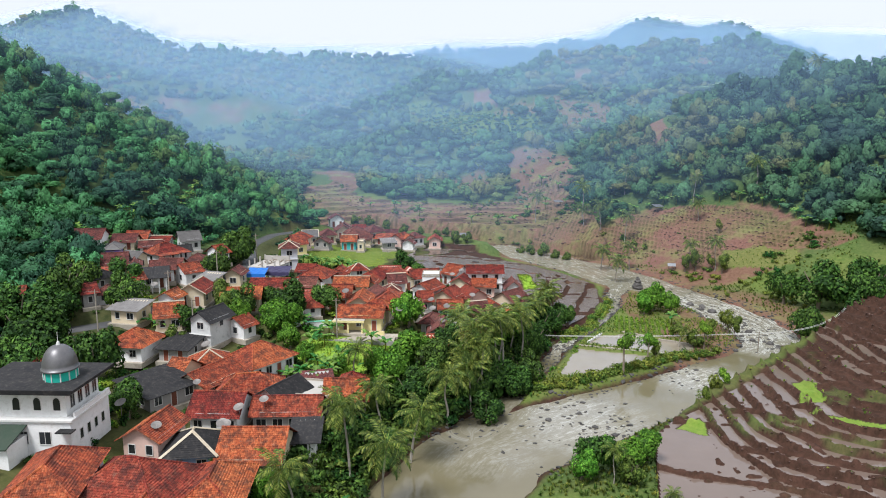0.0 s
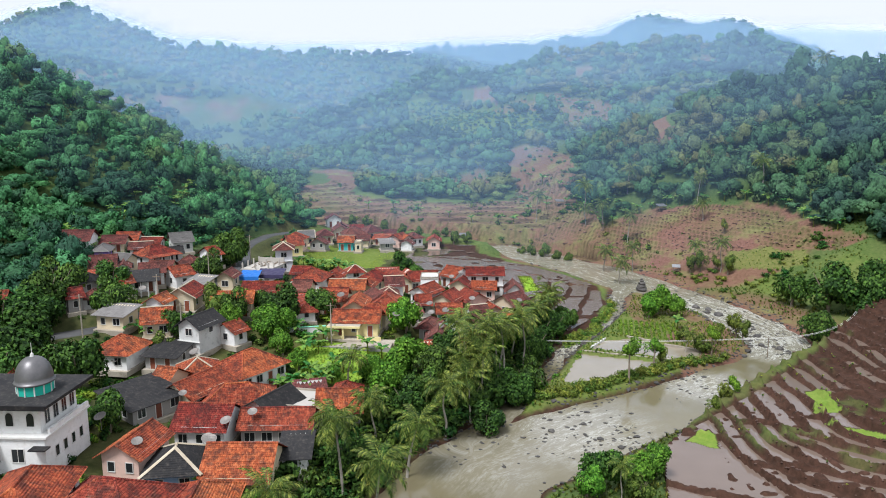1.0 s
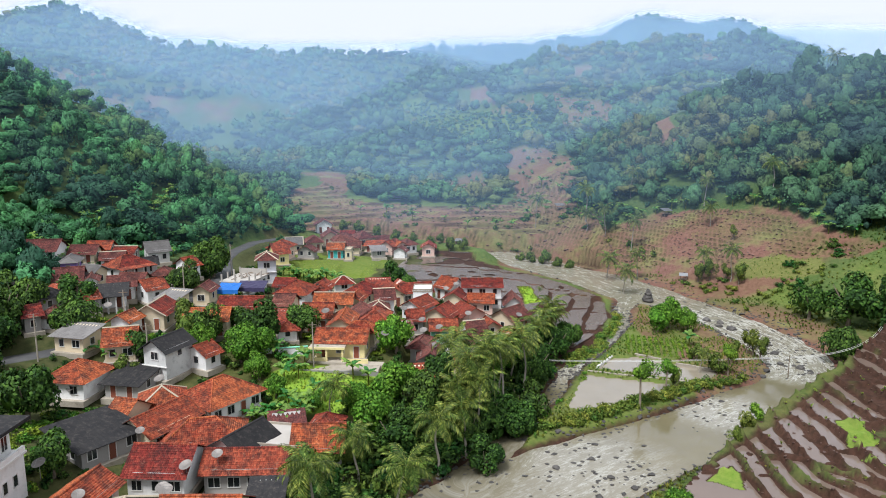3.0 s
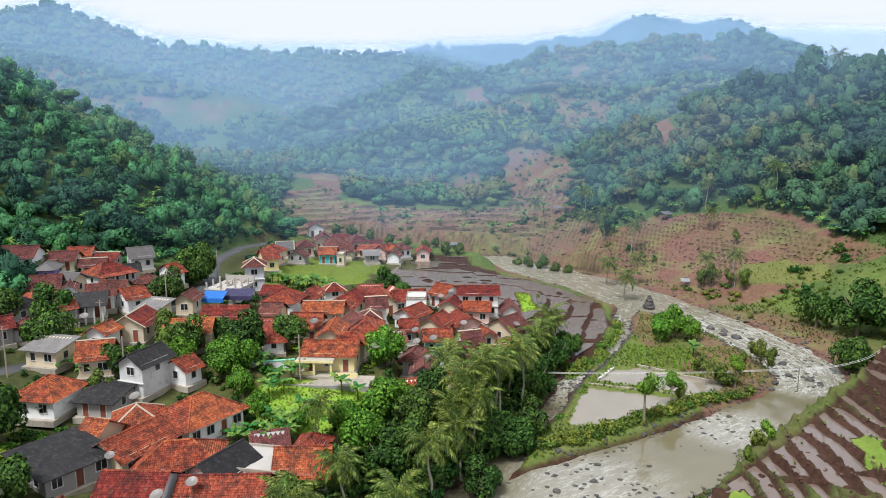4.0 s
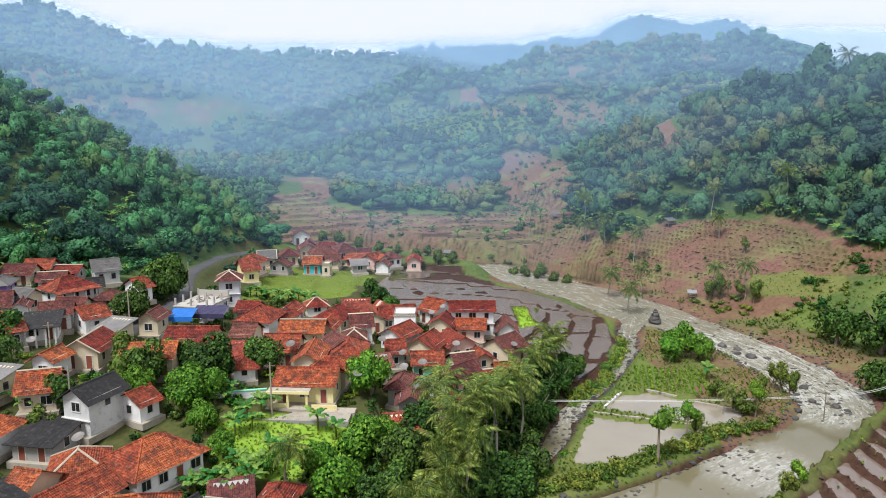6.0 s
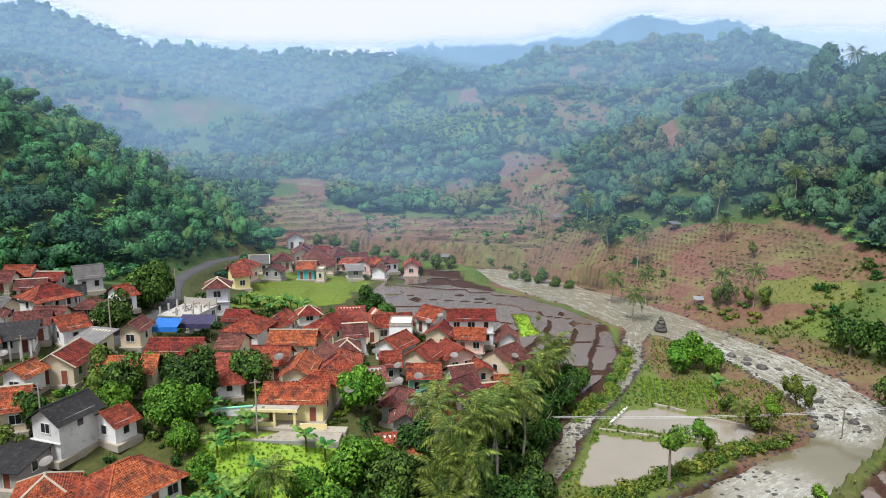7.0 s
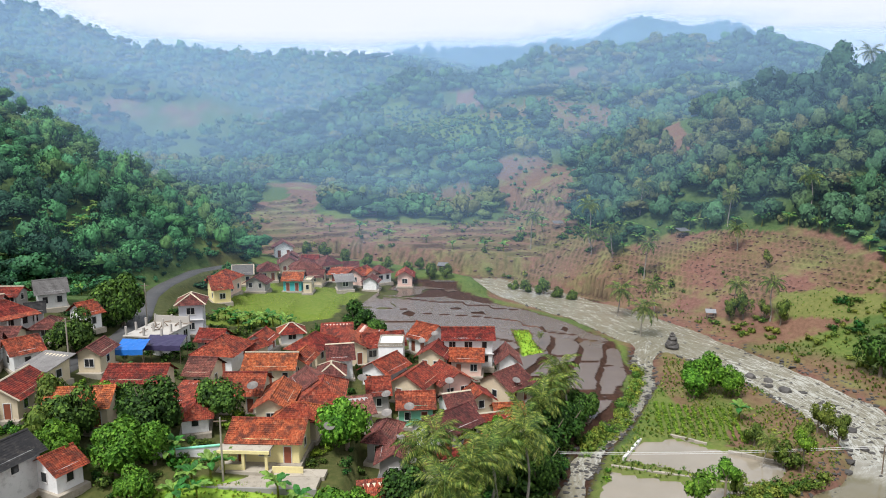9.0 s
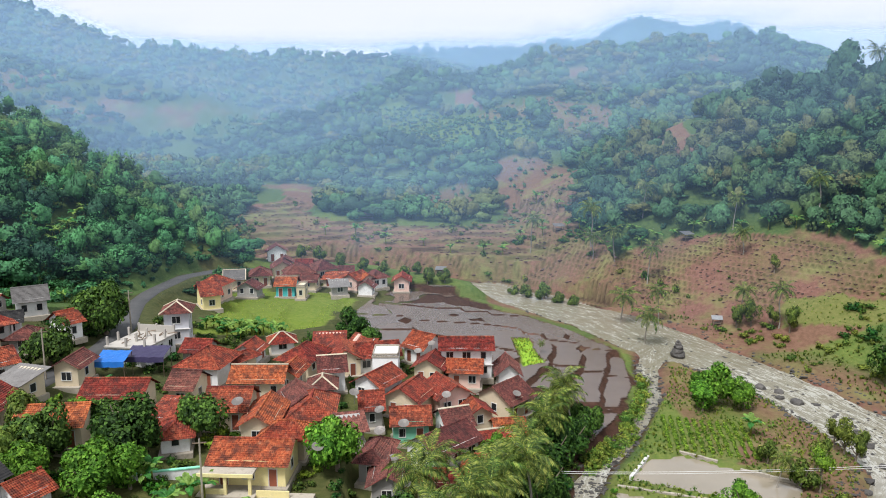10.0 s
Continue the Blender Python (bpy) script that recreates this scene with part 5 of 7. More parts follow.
def tile_material(name, c1, c2, c3, dark):
    m, n, l, b = node_mat(name, 0.85, 0, 0.25)
    o = place(n)
    snap = n.new("ShaderNodeVectorMath")
    snap.operation = "SNAP"
    snap.inputs[1].default_value = (0.23, 0.26, 50)
    l.new(o, snap.inputs[0])
    cell = n.new("ShaderNodeTexWhiteNoise")
    l.new(snap.outputs[0], cell.inputs["Vector"])
    p = world_place(n)
    info = n.new("ShaderNodeObjectInfo")
    col = ramp(n, l, cell.outputs["Value"], [(0.0, c1), (0.55, c2), (1.0, c3)])
    moss = tex_noise(n, l, p, 0.7, 7, 0.72)
    col = mix(n, l, span(n, l, moss, 0.45, 0.60, 0, 0.92), col, dark)
    lichen = tex_noise(n, l, p, 1.7, 6, 0.75)
    col = mix(n, l, span(n, l, lichen, 0.56, 0.70, 0, 0.6), col, tuple(0.35 * v + 0.65 * w for v, w in zip(c3, (0.36, 0.25, 0.17))))
    fine_n = tex_noise(n, l, p, 3.5, 5, 0.7)
    col = mix(n, l, span(n, l, fine_n, 0.47, 0.64, 0, 0.7), col, tuple(0.2 * v for v in c1))
    hsv = n.new("ShaderNodeHueSaturation")
    l.new(span(n, l, info.outputs["Random"], 0, 1, 0.72, 1.2), hsv.inputs["Value"])
    l.new(span(n, l, info.outputs["Random"], 0, 1, 0.492, 0.508), hsv.inputs["Hue"])
    l.new(col, hsv.inputs["Color"])
    l.new(hsv.outputs[0], b.inputs["Base Color"])
    wave = n.new("ShaderNodeTexWave")
    wave.inputs["Scale"].default_value = 1.36
    l.new(o, wave.inputs["Vector"])
    bump(n, l, b, wave.outputs["Fac"], 0.8, 0.06)
    return m


ROOFS = {
    "orange": (tile_material("tile_orange", (0.27, 0.052, 0.022), (0.41, 0.09, 0.034), (0.51, 0.145, 0.06), (0.095, 0.032, 0.022)), "orange clay-tile roof"),
    "red": (tile_material("tile_red", (0.20, 0.033, 0.019), (0.31, 0.053, 0.030), (0.40, 0.09, 0.048), (0.07, 0.023, 0.019)), "red clay-tile roof"),
    "brown": (tile_material("tile_brown", (0.13, 0.042, 0.035), (0.19, 0.06, 0.05), (0.25, 0.085, 0.065), (0.07, 0.03, 0.027)), "dark brown tiled roof"),
    "black": (plain("tar_sheet", (0.02, 0.02, 0.022), (0.04, 0.038, 0.037), 0.85, 0.7, 6, 0.3, spec=0.15, stain=(0.075, 0.066, 0.06)), "black sheet roof"),
    "grey": (plain("cement_sheet", (0.13, 0.12, 0.115), (0.20, 0.19, 0.18), 0.8, 0.6, 6, 0.3, stain=(0.08, 0.075, 0.07)), "weathered grey sheet roof"),
}


def wall_paint(name, c, dirt=(0.30, 0.27, 0.22), soil=0.45):
    return plain(name, c, tuple(0.86 * v for v in c), 0.85, 0.5, 8, 0.12, stain=tuple((1 - soil) * a + soil * d for a, d in zip(c, dirt)), vary=0.1, grain=0.28)


WALLS = {
    "white": (wall_paint("paint_white", (0.86, 0.85, 0.83)), "white plastered"),
    "whitewash": (wall_paint("paint_whitewash", (0.66, 0.66, 0.64), (0.14, 0.14, 0.14), 0.6), "stained whitewashed"),
    "cream": (wall_paint("paint_cream", (0.68, 0.57, 0.40)), "cream plastered"),
    "yellow": (wall_paint("paint_yellow", (0.82, 0.70, 0.34)), "pale yellow painted"),
    "pink": (wall_paint("paint_pink", (0.72, 0.50, 0.42)), "pink painted"),
    "blue": (wall_paint("paint_blue", (0.33, 0.48, 0.68)), "pale blue painted"),
    "mint": (wall_paint("paint_mint", (0.25, 0.66, 0.45)), "mint green painted"),
    "teal": (wall_paint("paint_teal", (0.07, 0.50, 0.52)), "turquoise painted"),
    "purple": (wall_paint("paint_purple", (0.30, 0.20, 0.55)), "violet painted"),
    "grey": (wall_paint("plaster_grey", (0.36, 0.34, 0.32)), "bare grey plastered"),
    "concrete": (wall_paint("concrete_raw", (0.43, 0.40, 0.36)), "raw concrete"),
    "pale": (wall_paint("paint_pale", (0.55, 0.55, 0.58)), "pale grey plastered"),
}
FRAME_WHITE = plain("painted_frame", (0.70, 0.69, 0.66), (0.6, 0.58, 0.55), 0.6, 1, 9, 0.1, vary=0.1)
WOOD_RED = plain("red_brown_wood", (0.25, 0.075, 0.04), (0.17, 0.05, 0.03), 0.6, 1.2, 12, 0.2)
WOOD = plain("old_wood", (0.22, 0.16, 0.11), (0.14, 0.10, 0.07), 0.85, 1.2, 12, 0.3)
RIDGE_PALE = plain("ridge_mortar", (0.55, 0.49, 0.38), (0.42, 0.33, 0.22), 0.9, 1.0, 9, 0.3)
CEMENT = plain("cement_paving", (0.44, 0.39, 0.31), (0.33, 0.29, 0.24), 0.9, 0.5, 6, 0.25, stain=(0.2, 0.17, 0.13), vary=0.1)
m_glass, gn, gl, gb = node_mat("window_glass", 0.08, 0, 0.6)
gb.inputs["Base Color"].default_value = (0.02, 0.022, 0.025, 1)
GLASS = m_glass
DISH = plain("dish_mesh", (0.25, 0.225, 0.205), (0.18, 0.165, 0.15), 0.55, 2, 14, 0.1, 0.3)
STEEL = plain("galvanised_steel", (0.34, 0.34, 0.34), (0.24, 0.24, 0.25), 0.5, 2, 12, 0.1, 0.6)


def window(parent, x, y, z, w, h, face, frame_mat=FRAME_WHITE, door=False):
    """A framed pane or door leaf on a wall. face: s, n, e or w."""
    def turned(b):
        for v in b.verts:
            p = v.co.copy()
            if face == "s":
                v.co = (x + p.x, y - p.y, z + p.z)
            elif face == "n":
                v.co = (x - p.x, y + p.y, z + p.z)
            elif face == "e":
                v.co = (x + p.y, y + p.x, z + p.z)
            else:
                v.co = (x - p.y, y - p.x, z + p.z)
        return b
    t = 0.09
    f = solid((-w / 2 - t, w / 2 + t, -0.05, 0.07, h, h + t), (-w / 2 - t, w / 2 + t, -0.05, 0.10, -t, 0),
              (-w / 2 - t, -w / 2, -0.05, 0.07, 0, h), (w / 2, w / 2 + t, -0.05, 0.07, 0, h))
    if not door and w > 0.9:
        block(f, -0.03, 0.03, -0.05, 0.06, 0, h)
    fr = part("door" if door else "window", turned(f), frame_mat, parent)
    leaf = turned(solid((-w / 2, w / 2, -0.05, 0.03, 0, h)))
    part("leaf" if door else "pane", leaf, WOOD_RED if door else GLASS, fr)


def ridge_cap(bm, a, b, w=0.16):
    a, b = Vector(a), Vector(b)
    d = (b - a).normalized()
    s = d.cross(Vector((0, 0, 1))).normalized() * w
    u = Vector((0, 0, 0.10))
    ra = [bm.verts.new(p) for p in (a - s - u * 0.3, a - s * 0.5 + u, a + s * 0.5 + u, a + s - u * 0.3)]
    rb = [bm.verts.new(p) for p in (b - s - u * 0.3, b - s * 0.5 + u, b + s * 0.5 + u, b + s - u * 0.3)]
    for i in range(3):
        bm.faces.new((ra[i], ra[i + 1], rb[i + 1], rb[i]))
    bm.faces.new(ra)
    bm.faces.new(rb[::-1])


HOUSE_NO = [0]


def house(x, y, turn, L, D, kind, roof, wall, h=3.0, rise=None, storeys=1, trim=False, porch=False, name="house"):
    """One village house. L: along its near eave, D: its depth. kind: g gable, x gable towards the front, h hip, s lean-to, f flat, y the yellow house."""
    HOUSE_NO[0] += 1
    rnd = random.Random(HOUSE_NO[0])
    rmat, rword = ROOFS[roof]
    wmat, wword = WALLS[wall]
    shape = {"g": "gabled", "x": "front-gabled", "h": "hipped", "s": "lean-to", "f": "flat concrete", "y": "gabled"}[kind]
    label = f"{wword} {'two-storey ' if storeys == 2 else ''}house under a {shape + ' ' + rword if kind != 'f' else 'flat concrete roof'}"
    L, D, over = L + 0.35, D + 0.35, 0.7
    h = h - 0.35 if storeys == 1 else h
    lw, dw = max(2.0, L - 2 * over), max(2.0, D - 2 * over)
    z0 = ground_at(x, y) + 0.35
    ob = thing(name, x, y, z0, turn, label, "house", "village houses")
    X, Y = lw / 2, dw / 2
    ex, ey = X + over, Y + over
    if kind == "y":
        kind = "g"
    run = ey if kind in "gh" else ex
    rise = rise or {"s": 0.9, "f": 0.0}.get(kind, 0.60 * run)
    top = h + (over if kind in "gxh" else 0) * rise / max(run, 0.1)
    bm = bmesh.new()
    base = -0.8
    if kind == "s":
        v = [bm.verts.new(p) for p in ((-X, -Y, base), (X, -Y, base), (X, Y, base), (-X, Y, base), (-X, -Y, h), (X, -Y, h), (X, Y, h + rise), (-X, Y, h + rise))]
        for f in ((0, 1, 5, 4), (1, 2, 6, 5), (2, 3, 7, 6), (3, 0, 4, 7), (4, 5, 6, 7)):
            bm.faces.new([v[i] for i in f])
    elif kind in "gx":
        block(bm, -X, X, -Y, Y, base, top)
        pk = h + rise - 0.12
        if kind == "g":
            for s in (-1, 1):
                bm.faces.new([bm.verts.new(p) for p in ((s * X, -Y, top), (s * X, Y, top), (s * X, 0, pk))])
        else:
            for s in (-1, 1):
                bm.faces.new([bm.verts.new(p) for p in ((-X, s * Y, top), (X, s * Y, top), (0, s * Y, pk))])
    else:
        block(bm, -X, X, -Y, Y, base, h + (0.45 if kind == "f" else 0.02))
    part("wall", bm, wmat, ob)
    bm, caps, slopes = bmesh.new(), [], []
    ov = over * 0.8
    if kind == "g":
        rx = X + ov
        for s in (-1, 1):
            slopes.append(((-rx, s * ey, h), (rx, s * ey, h), (rx, 0, h + rise), (-rx, 0, h + rise)))
        caps.append(((-rx, 0, h + rise + 0.04), (rx, 0, h + rise + 0.04), 0.16))
        if trim or rnd.random() < 0.2:
            for s in (-1, 1):
                caps.append(((s * rx, -ey, h + 0.04), (s * rx, 0, h + rise + 0.04), 0.12))
    elif kind == "x":
        ry = Y + ov
        for s in (-1, 1):
            slopes.append(((s * ex, -ry, h), (s * ex, ry, h), (0, ry, h + rise), (0, -ry, h + rise)))
        caps.append(((0, -ry, h + rise + 0.04), (0, ry, h + rise + 0.04), 0.16))
        for s in (-1, 1):
            caps.append(((s * ex, -ry, h + 0.04), (0, -ry, h + rise + 0.04), 0.12))
    elif kind == "h":
        if ex >= ey:
            p, q = (-(ex - ey) - 0.25, 0, h + rise), (ex - ey + 0.25, 0, h + rise)
            sl = [((-ex, -ey, h), (ex, -ey, h), q, p), ((ex, ey, h), (-ex, ey, h), p, q), ((ex, -ey, h), (ex, ey, h), q, q), ((-ex, ey, h), (-ex, -ey, h), p, p)]
            hips = [((-ex, -ey), p), ((-ex, ey), p), ((ex, -ey), q), ((ex, ey), q)]
        else:
            rise = min(rise, 0.6 * ex)
            p, q = (0, -(ey - ex) - 0.25, h + rise), (0, ey - ex + 0.25, h + rise)
            sl = [((-ex, -ey, h), (ex, -ey, h), p, p), ((ex, ey, h), (-ex, ey, h), q, q), ((ex, -ey, h), (ex, ey, h), q, p), ((-ex, ey, h), (-ex, -ey, h), p, q)]
            hips = [((-ex, -ey), p), ((ex, -ey), p), ((-ex, ey), q), ((ex, ey), q)]
        slopes = sl
        for e, t in hips:
            caps.append(((*e, h + 0.05), Vector(t) + Vector((0, 0, 0.05)), 0.13 if not trim else 0.22))
        caps.append((Vector(p) + Vector((0, 0, 0.06)), Vector(q) + Vector((0, 0, 0.06)), 0.16))
    elif kind == "s":
        waves = max(8, int(2 * ex / 0.3))
        for under in (0.0, 0.08):
            row = []
            for k in range(waves + 1):
                u, w = -ex + 2 * ex * k / waves, 0.035 * (k % 2) - under
                row.append((bm.verts.new((u, -ey, h - 0.02 + w)), bm.verts.new((u, ey, h + rise * 1.06 + 0.06 + w))))
            for p, q in zip(row, row[1:]):
                bm.faces.new((p[0], q[0], q[1], p[1]))
            if under:
                for i in range(waves):
                    bm.faces.new((row[i][0], row[i + 1][0], first[i + 1][0], first[i][0]))
            first = row
    else:
        block(bm, -X - 0.12, X + 0.12, -Y - 0.12, Y + 0.12, h + 0.1, h + 0.3)
        for a in ((-X, X, -Y, -Y + 0.15), (-X, X, Y - 0.15, Y), (-X, -X + 0.15, -Y, Y), (X - 0.15, X, -Y, Y)):
            part("parapet", solid((a[0], a[1], a[2], a[3], h + 0.3, h + 0.75)), CEMENT, ob)
    for s in slopes:
        sm = bmesh.new()
        courses(sm, *s, rnd)
        bmesh.ops.remove_doubles(sm, verts=sm.verts, dist=0.004)
        part("roof_slope", sm, rmat, ob, rword)
    if slopes:
        bm.free()
    else:
        part("roof", bm, rmat if kind != "f" else CEMENT, ob, rword if kind != "f" else "flat concrete slab")
    pale = trim or rnd.random() < 0.12
    for a, b, w in caps:
        cap = bmesh.new()
        ridge_cap(cap, a, b, w)
        part("ridge_cap", cap, RIDGE_PALE if pale else rmat, ob, "pale mortar ridge" if pale else "")
    # openings
    floors = [0.0] if storeys == 1 else [0.0, h / 2]
    for fz in floors:
        k = max(1, int(lw / 2.1))
        for i in range(k):
            u = -X + lw * (i + 0.5) / k
            if fz == 0.0 and i == rnd.randrange(k) and k > 1:
                window(ob, u, -Y, 0.05, 0.85, 2.05, "s", FRAME_WHITE, True)
            else:
                window(ob, u, -Y, fz + 0.95, rnd.choice((0.8, 1.1, 1.3)) if lw > 3 else 0.7, 1.15, "s")
        for side in ("e", "w"):
            k = max(1, int(dw / 3.0))
            for i in range(k):
                if rnd.random() < 0.7:
                    window(ob, X if side == "e" else -X, -Y + dw * (i + 0.5) / k, fz + 1.0, 0.9, 1.1, side)
    if storeys == 2:
        part("ledge", solid((-X - 0.25, X + 0.25, -Y - 0.3, -Y, h / 2 - 0.1, h / 2)), FRAME_WHITE, ob)
    if porch:
        for i in range(4):
            u = -X + 0.2 + (lw - 0.4) * i / 3
            part("column", solid((u - 0.13, u + 0.13, -Y - 1.6, -Y - 1.34, base, 2.55)), FRAME_WHITE, ob)
        bm = bmesh.new()
        slab(bm, [(-ex, -Y - 1.9, 2.55), (ex, -Y - 1.9, 2.55), (ex, -Y, 2.95), (-ex, -Y, 2.95)], 0.1)
        part("porch_roof", bm, rmat, ob)
    part("plinth", solid((-X - 0.35, X + 0.35, -Y - 0.7, Y + 0.3, base, 0.08)), CEMENT, ob, "cement plinth")
    return ob

# ---- the village houses ----
for (hx, hy, turn, ln, dp), (look_of_it, more) in zip(PLOTS, BUILD):
    house(hx, hy, turn, ln, dp, *look_of_it, **more)

# ---- trees, palms and banana plants ----
MADE = {}


def again(key, build, limit, x, y, z, turn, size):
    """Builds the first few of a kind and copies those afterwards."""
    have = MADE.setdefault(key, [])
    m = pose(x, y, z, 0, 0, turn) @ Matrix.Scale(size, 4)
    if len(have) < limit:
        ob = build(len(have))
        ob.matrix_basis = m
        have.append((ob, size))
        return ob
    ob, s0 = have[random.randrange(limit)]
    return copy_thing(ob, pose(x, y, z, 0, 0, turn) @ Matrix.Scale(size / s0, 4))


TREE_KINDS = {
    "deep": (LEAF_DEEP, "dark green broad-leaved tree with a dense rounded crown"),
    "bright": (LEAF_BRIGHT, "bright green mango tree with a full leafy crown"),
    "olive": (LEAF_OLIVE, "yellow-green tree with a light open crown"),
    "slim": (LEAF_OLIVE, "slim young tree with a small narrow crown"),
    "stem": (LEAF_BRIGHT, "young tree with a bare thin trunk and a small bright crown"),
}


def tree(kind, x, y, r, size_h=1.0):
    mt, label = TREE_KINDS[kind]

    def build(i):
        ob = new("tree")
        tagged(ob, label, "tree", kind + " trees")
        seed = 300 + 10 * len(kind) + i
        rnd = random.Random(seed)
        open_crown = kind in ("olive", "slim", "stem")
        up = 1.25 if kind == "stem" else 0.0
        n, leaf = (1500, 0.068) if open_crown else (3400, 0.06)
        co, f = leaf_cloud(seed, n, leaf, 11 if not open_crown else 8, 0.62, 0.95 if kind != "slim" else 1.3, 0.95)
        co = co * np.array([0.75, 0.75, 1.25] if kind == "slim" else [0.92, 0.92, 1.22] if i != 1 else [1, 1, 1.05])
        co = co + np.array([0, 0, (0.74 if kind != "slim" else 1.2) + up])
        me = make_mesh("crown", co, f, mt, True, [("tint", "FLOAT", np.full(len(co), rnd.uniform(0.3, 0.7)))], crown_normals(co, f, 0.4))
        new("crown", me).parent = ob
        bm = bmesh.new()
        rod(bm, (0, 0, -0.15), (0.03, 0.02, 0.55 + up), 0.075, 0.05, 7)
        for k in range(6):
            a = k * 1.05 + rnd.uniform(-0.3, 0.3)
            e = (0.5 * math.cos(a), 0.5 * math.sin(a), rnd.uniform(0.9, 1.35) + up)
            mid = (0.22 * math.cos(a), 0.22 * math.sin(a), rnd.uniform(0.62, 0.8) + up)
            rod(bm, (0.03, 0.02, 0.52 + up), mid, 0.04, 0.028, 5)
            rod(bm, mid, e, 0.028, 0.01, 5)
        part("trunk", bm, BARK, ob)
        return ob
    return again(kind, build, 3, x, y, ground_at(x, y), random.uniform(0, 360), r)


def frond_mesh(seed, length, droop, leaflets, width, drop, material, name):
    """One palm frond along +x: a bent rib with two rows of hanging leaflets."""
    r = np.random.default_rng(seed)
    u = np.linspace(0, 1, leaflets)
    rx, rz = length * (u - 0.18 * u ** 3), length * (0.42 * u - droop * u ** 2.2)
    co, fs = [], []
    for i in range(leaflets - 1):
        p0, p1 = np.array([rx[i], 0, rz[i]]), np.array([rx[i + 1], 0, rz[i + 1]])
        w = 0.05 * (1 - u[i]) + 0.012
        k = len(co)
        co += [p0 + (0, -w, 0), p0 + (0, w, 0), p1 + (0, w * 0.9, 0), p1 + (0, -w * 0.9, 0)]
        fs.append((k, k + 1, k + 2, k + 3))
        if u[i] > 0.1:
            ln = 1.05 * length / 4.2 * math.sin(math.pi * min(1, 0.22 + 0.75 * u[i])) * r.uniform(0.8, 1.1)
            for s in (-1, 1):
                tip = p0 + np.array([0.45 * ln, s * ln * 0.72, -drop * ln * r.uniform(0.7, 1.3)])
                mid = (p0 + tip) / 2 + np.array([0, 0, 0.12 * ln])
                d = np.array([width, 0, 0])
                k = len(co)
                co += [p0, mid - d, tip, mid + d]
                fs.append((k, k + 1, k + 2, k + 3))
    co = np.array(co)
    return make_mesh(name, co, np.array(fs), material, False, [("tint", "FLOAT", np.full(len(co), r.uniform(0.2, 0.8)))])


FRONDS = [frond_mesh(500 + i, 4.5, 0.50 + 0.10 * i, 28, 0.075, 0.30 + 0.10 * i, LEAF_PALM, "frond") for i in range(4)]


def palm(x, y, tall, r=4.2):
    def build(i):
        ob = tagged(new("coconut_palm"), "coconut palm with a leaning grey trunk and yellow-green fronds", "palm", "coconut palms")
        rnd = random.Random(600 + i)
        hgt = (8.2, 9.6, 10.6, 7.2)[i]
        lean = rnd.uniform(0.4, 1.6)
        bm = bmesh.new()
        pts = [Vector((lean * (k / 8) ** 1.6, 0.2 * math.sin(k), hgt * k / 8 - (0.4 if k == 0 else 0))) for k in range(9)]
        tube(bm, pts, [0.19 - 0.011 * k for k in range(9)], 7)
        part("trunk", bm, PALM_BARK, ob)
        top = pts[-1]
        for k in range(21):
            f = new("frond", FRONDS[k % 4])
            f.parent = ob
            ring = k / 21
            f.matrix_basis = Matrix.Translation(top) @ pose(0, 0, 0, 0, 50 - 92 * (1 - ring) ** 1.2 + rnd.uniform(-9, 9), k * 137.5 + rnd.uniform(-12, 12)) @ Matrix.Scale(rnd.uniform(0.82, 1.08), 4)
        bm = bmesh.new()
        for k in range(7):
            c = top + Vector((0.24 * math.cos(k * 0.9), 0.24 * math.sin(k * 0.9), -0.28 - 0.05 * (k % 3)))
            bmesh.ops.create_icosphere(bm, subdivisions=1, radius=0.13, matrix=Matrix.Translation(c) @ Matrix.Diagonal((1, 1, 1.25, 1)))
        part("coconuts", bm, LEAF_OLIVE, ob, "bunch of green coconuts", True)
        return ob
    return again("palm%d" % round(tall), build, 4 if tall > 6 else 2, x, y, ground_at(x, y), random.uniform(0, 360), tall / 9.0 * (0.9 + 0.025 * r))


def banana_leaf(seed):
    r = np.random.default_rng(seed)
    co, fs = [], []
    for i in range(7):
        u = i / 6
        x, z = 1.9 * u - 0.35 * u ** 3, 1.5 * u - 1.25 * u ** 2
        w = 0.31 * math.sin(math.pi * (0.12 + 0.86 * u)) + 0.015
        co += [(x, -w, z - 0.10 * (i % 2)), (x, 0, z + 0.06), (x, w, z - 0.10 * ((i + 1) % 2))]
    for i in range(6):
        k = 3 * i
        fs += [(k, k + 1, k + 4, k + 3), (k + 1, k + 2, k + 5, k + 4)]
    co = np.array(co)
    return make_mesh("leaf", co, np.array(fs), LEAF_BANANA, False, [("tint", "FLOAT", np.full(len(co), r.random()))])


BANANA_LEAVES = [banana_leaf(700 + i) for i in range(3)]


def banana(x, y, size=1.0):
    def build(i):
        ob = tagged(new("banana_plant"), "banana plant with broad pale green arching leaves", "banana plant", "banana plants")
        rnd = random.Random(720 + i)
        bm = bmesh.new()
        rod(bm, (0, 0, -0.2), (0.05, 0, 1.9), 0.13, 0.08, 7)
        part("stem", bm, LEAF_OLIVE, ob)
        for k in range(9):
            f = new("leaf", BANANA_LEAVES[k % 3])
            f.parent = ob
            f.matrix_basis = pose(0.05, 0, 1.65, 0, rnd.uniform(-28, 12), k * 137.5) @ Matrix.Scale(rnd.uniform(0.8, 1.2), 4)
        return ob
    return again("banana", build, 4, x, y, ground_at(x, y), random.uniform(0, 360), size)


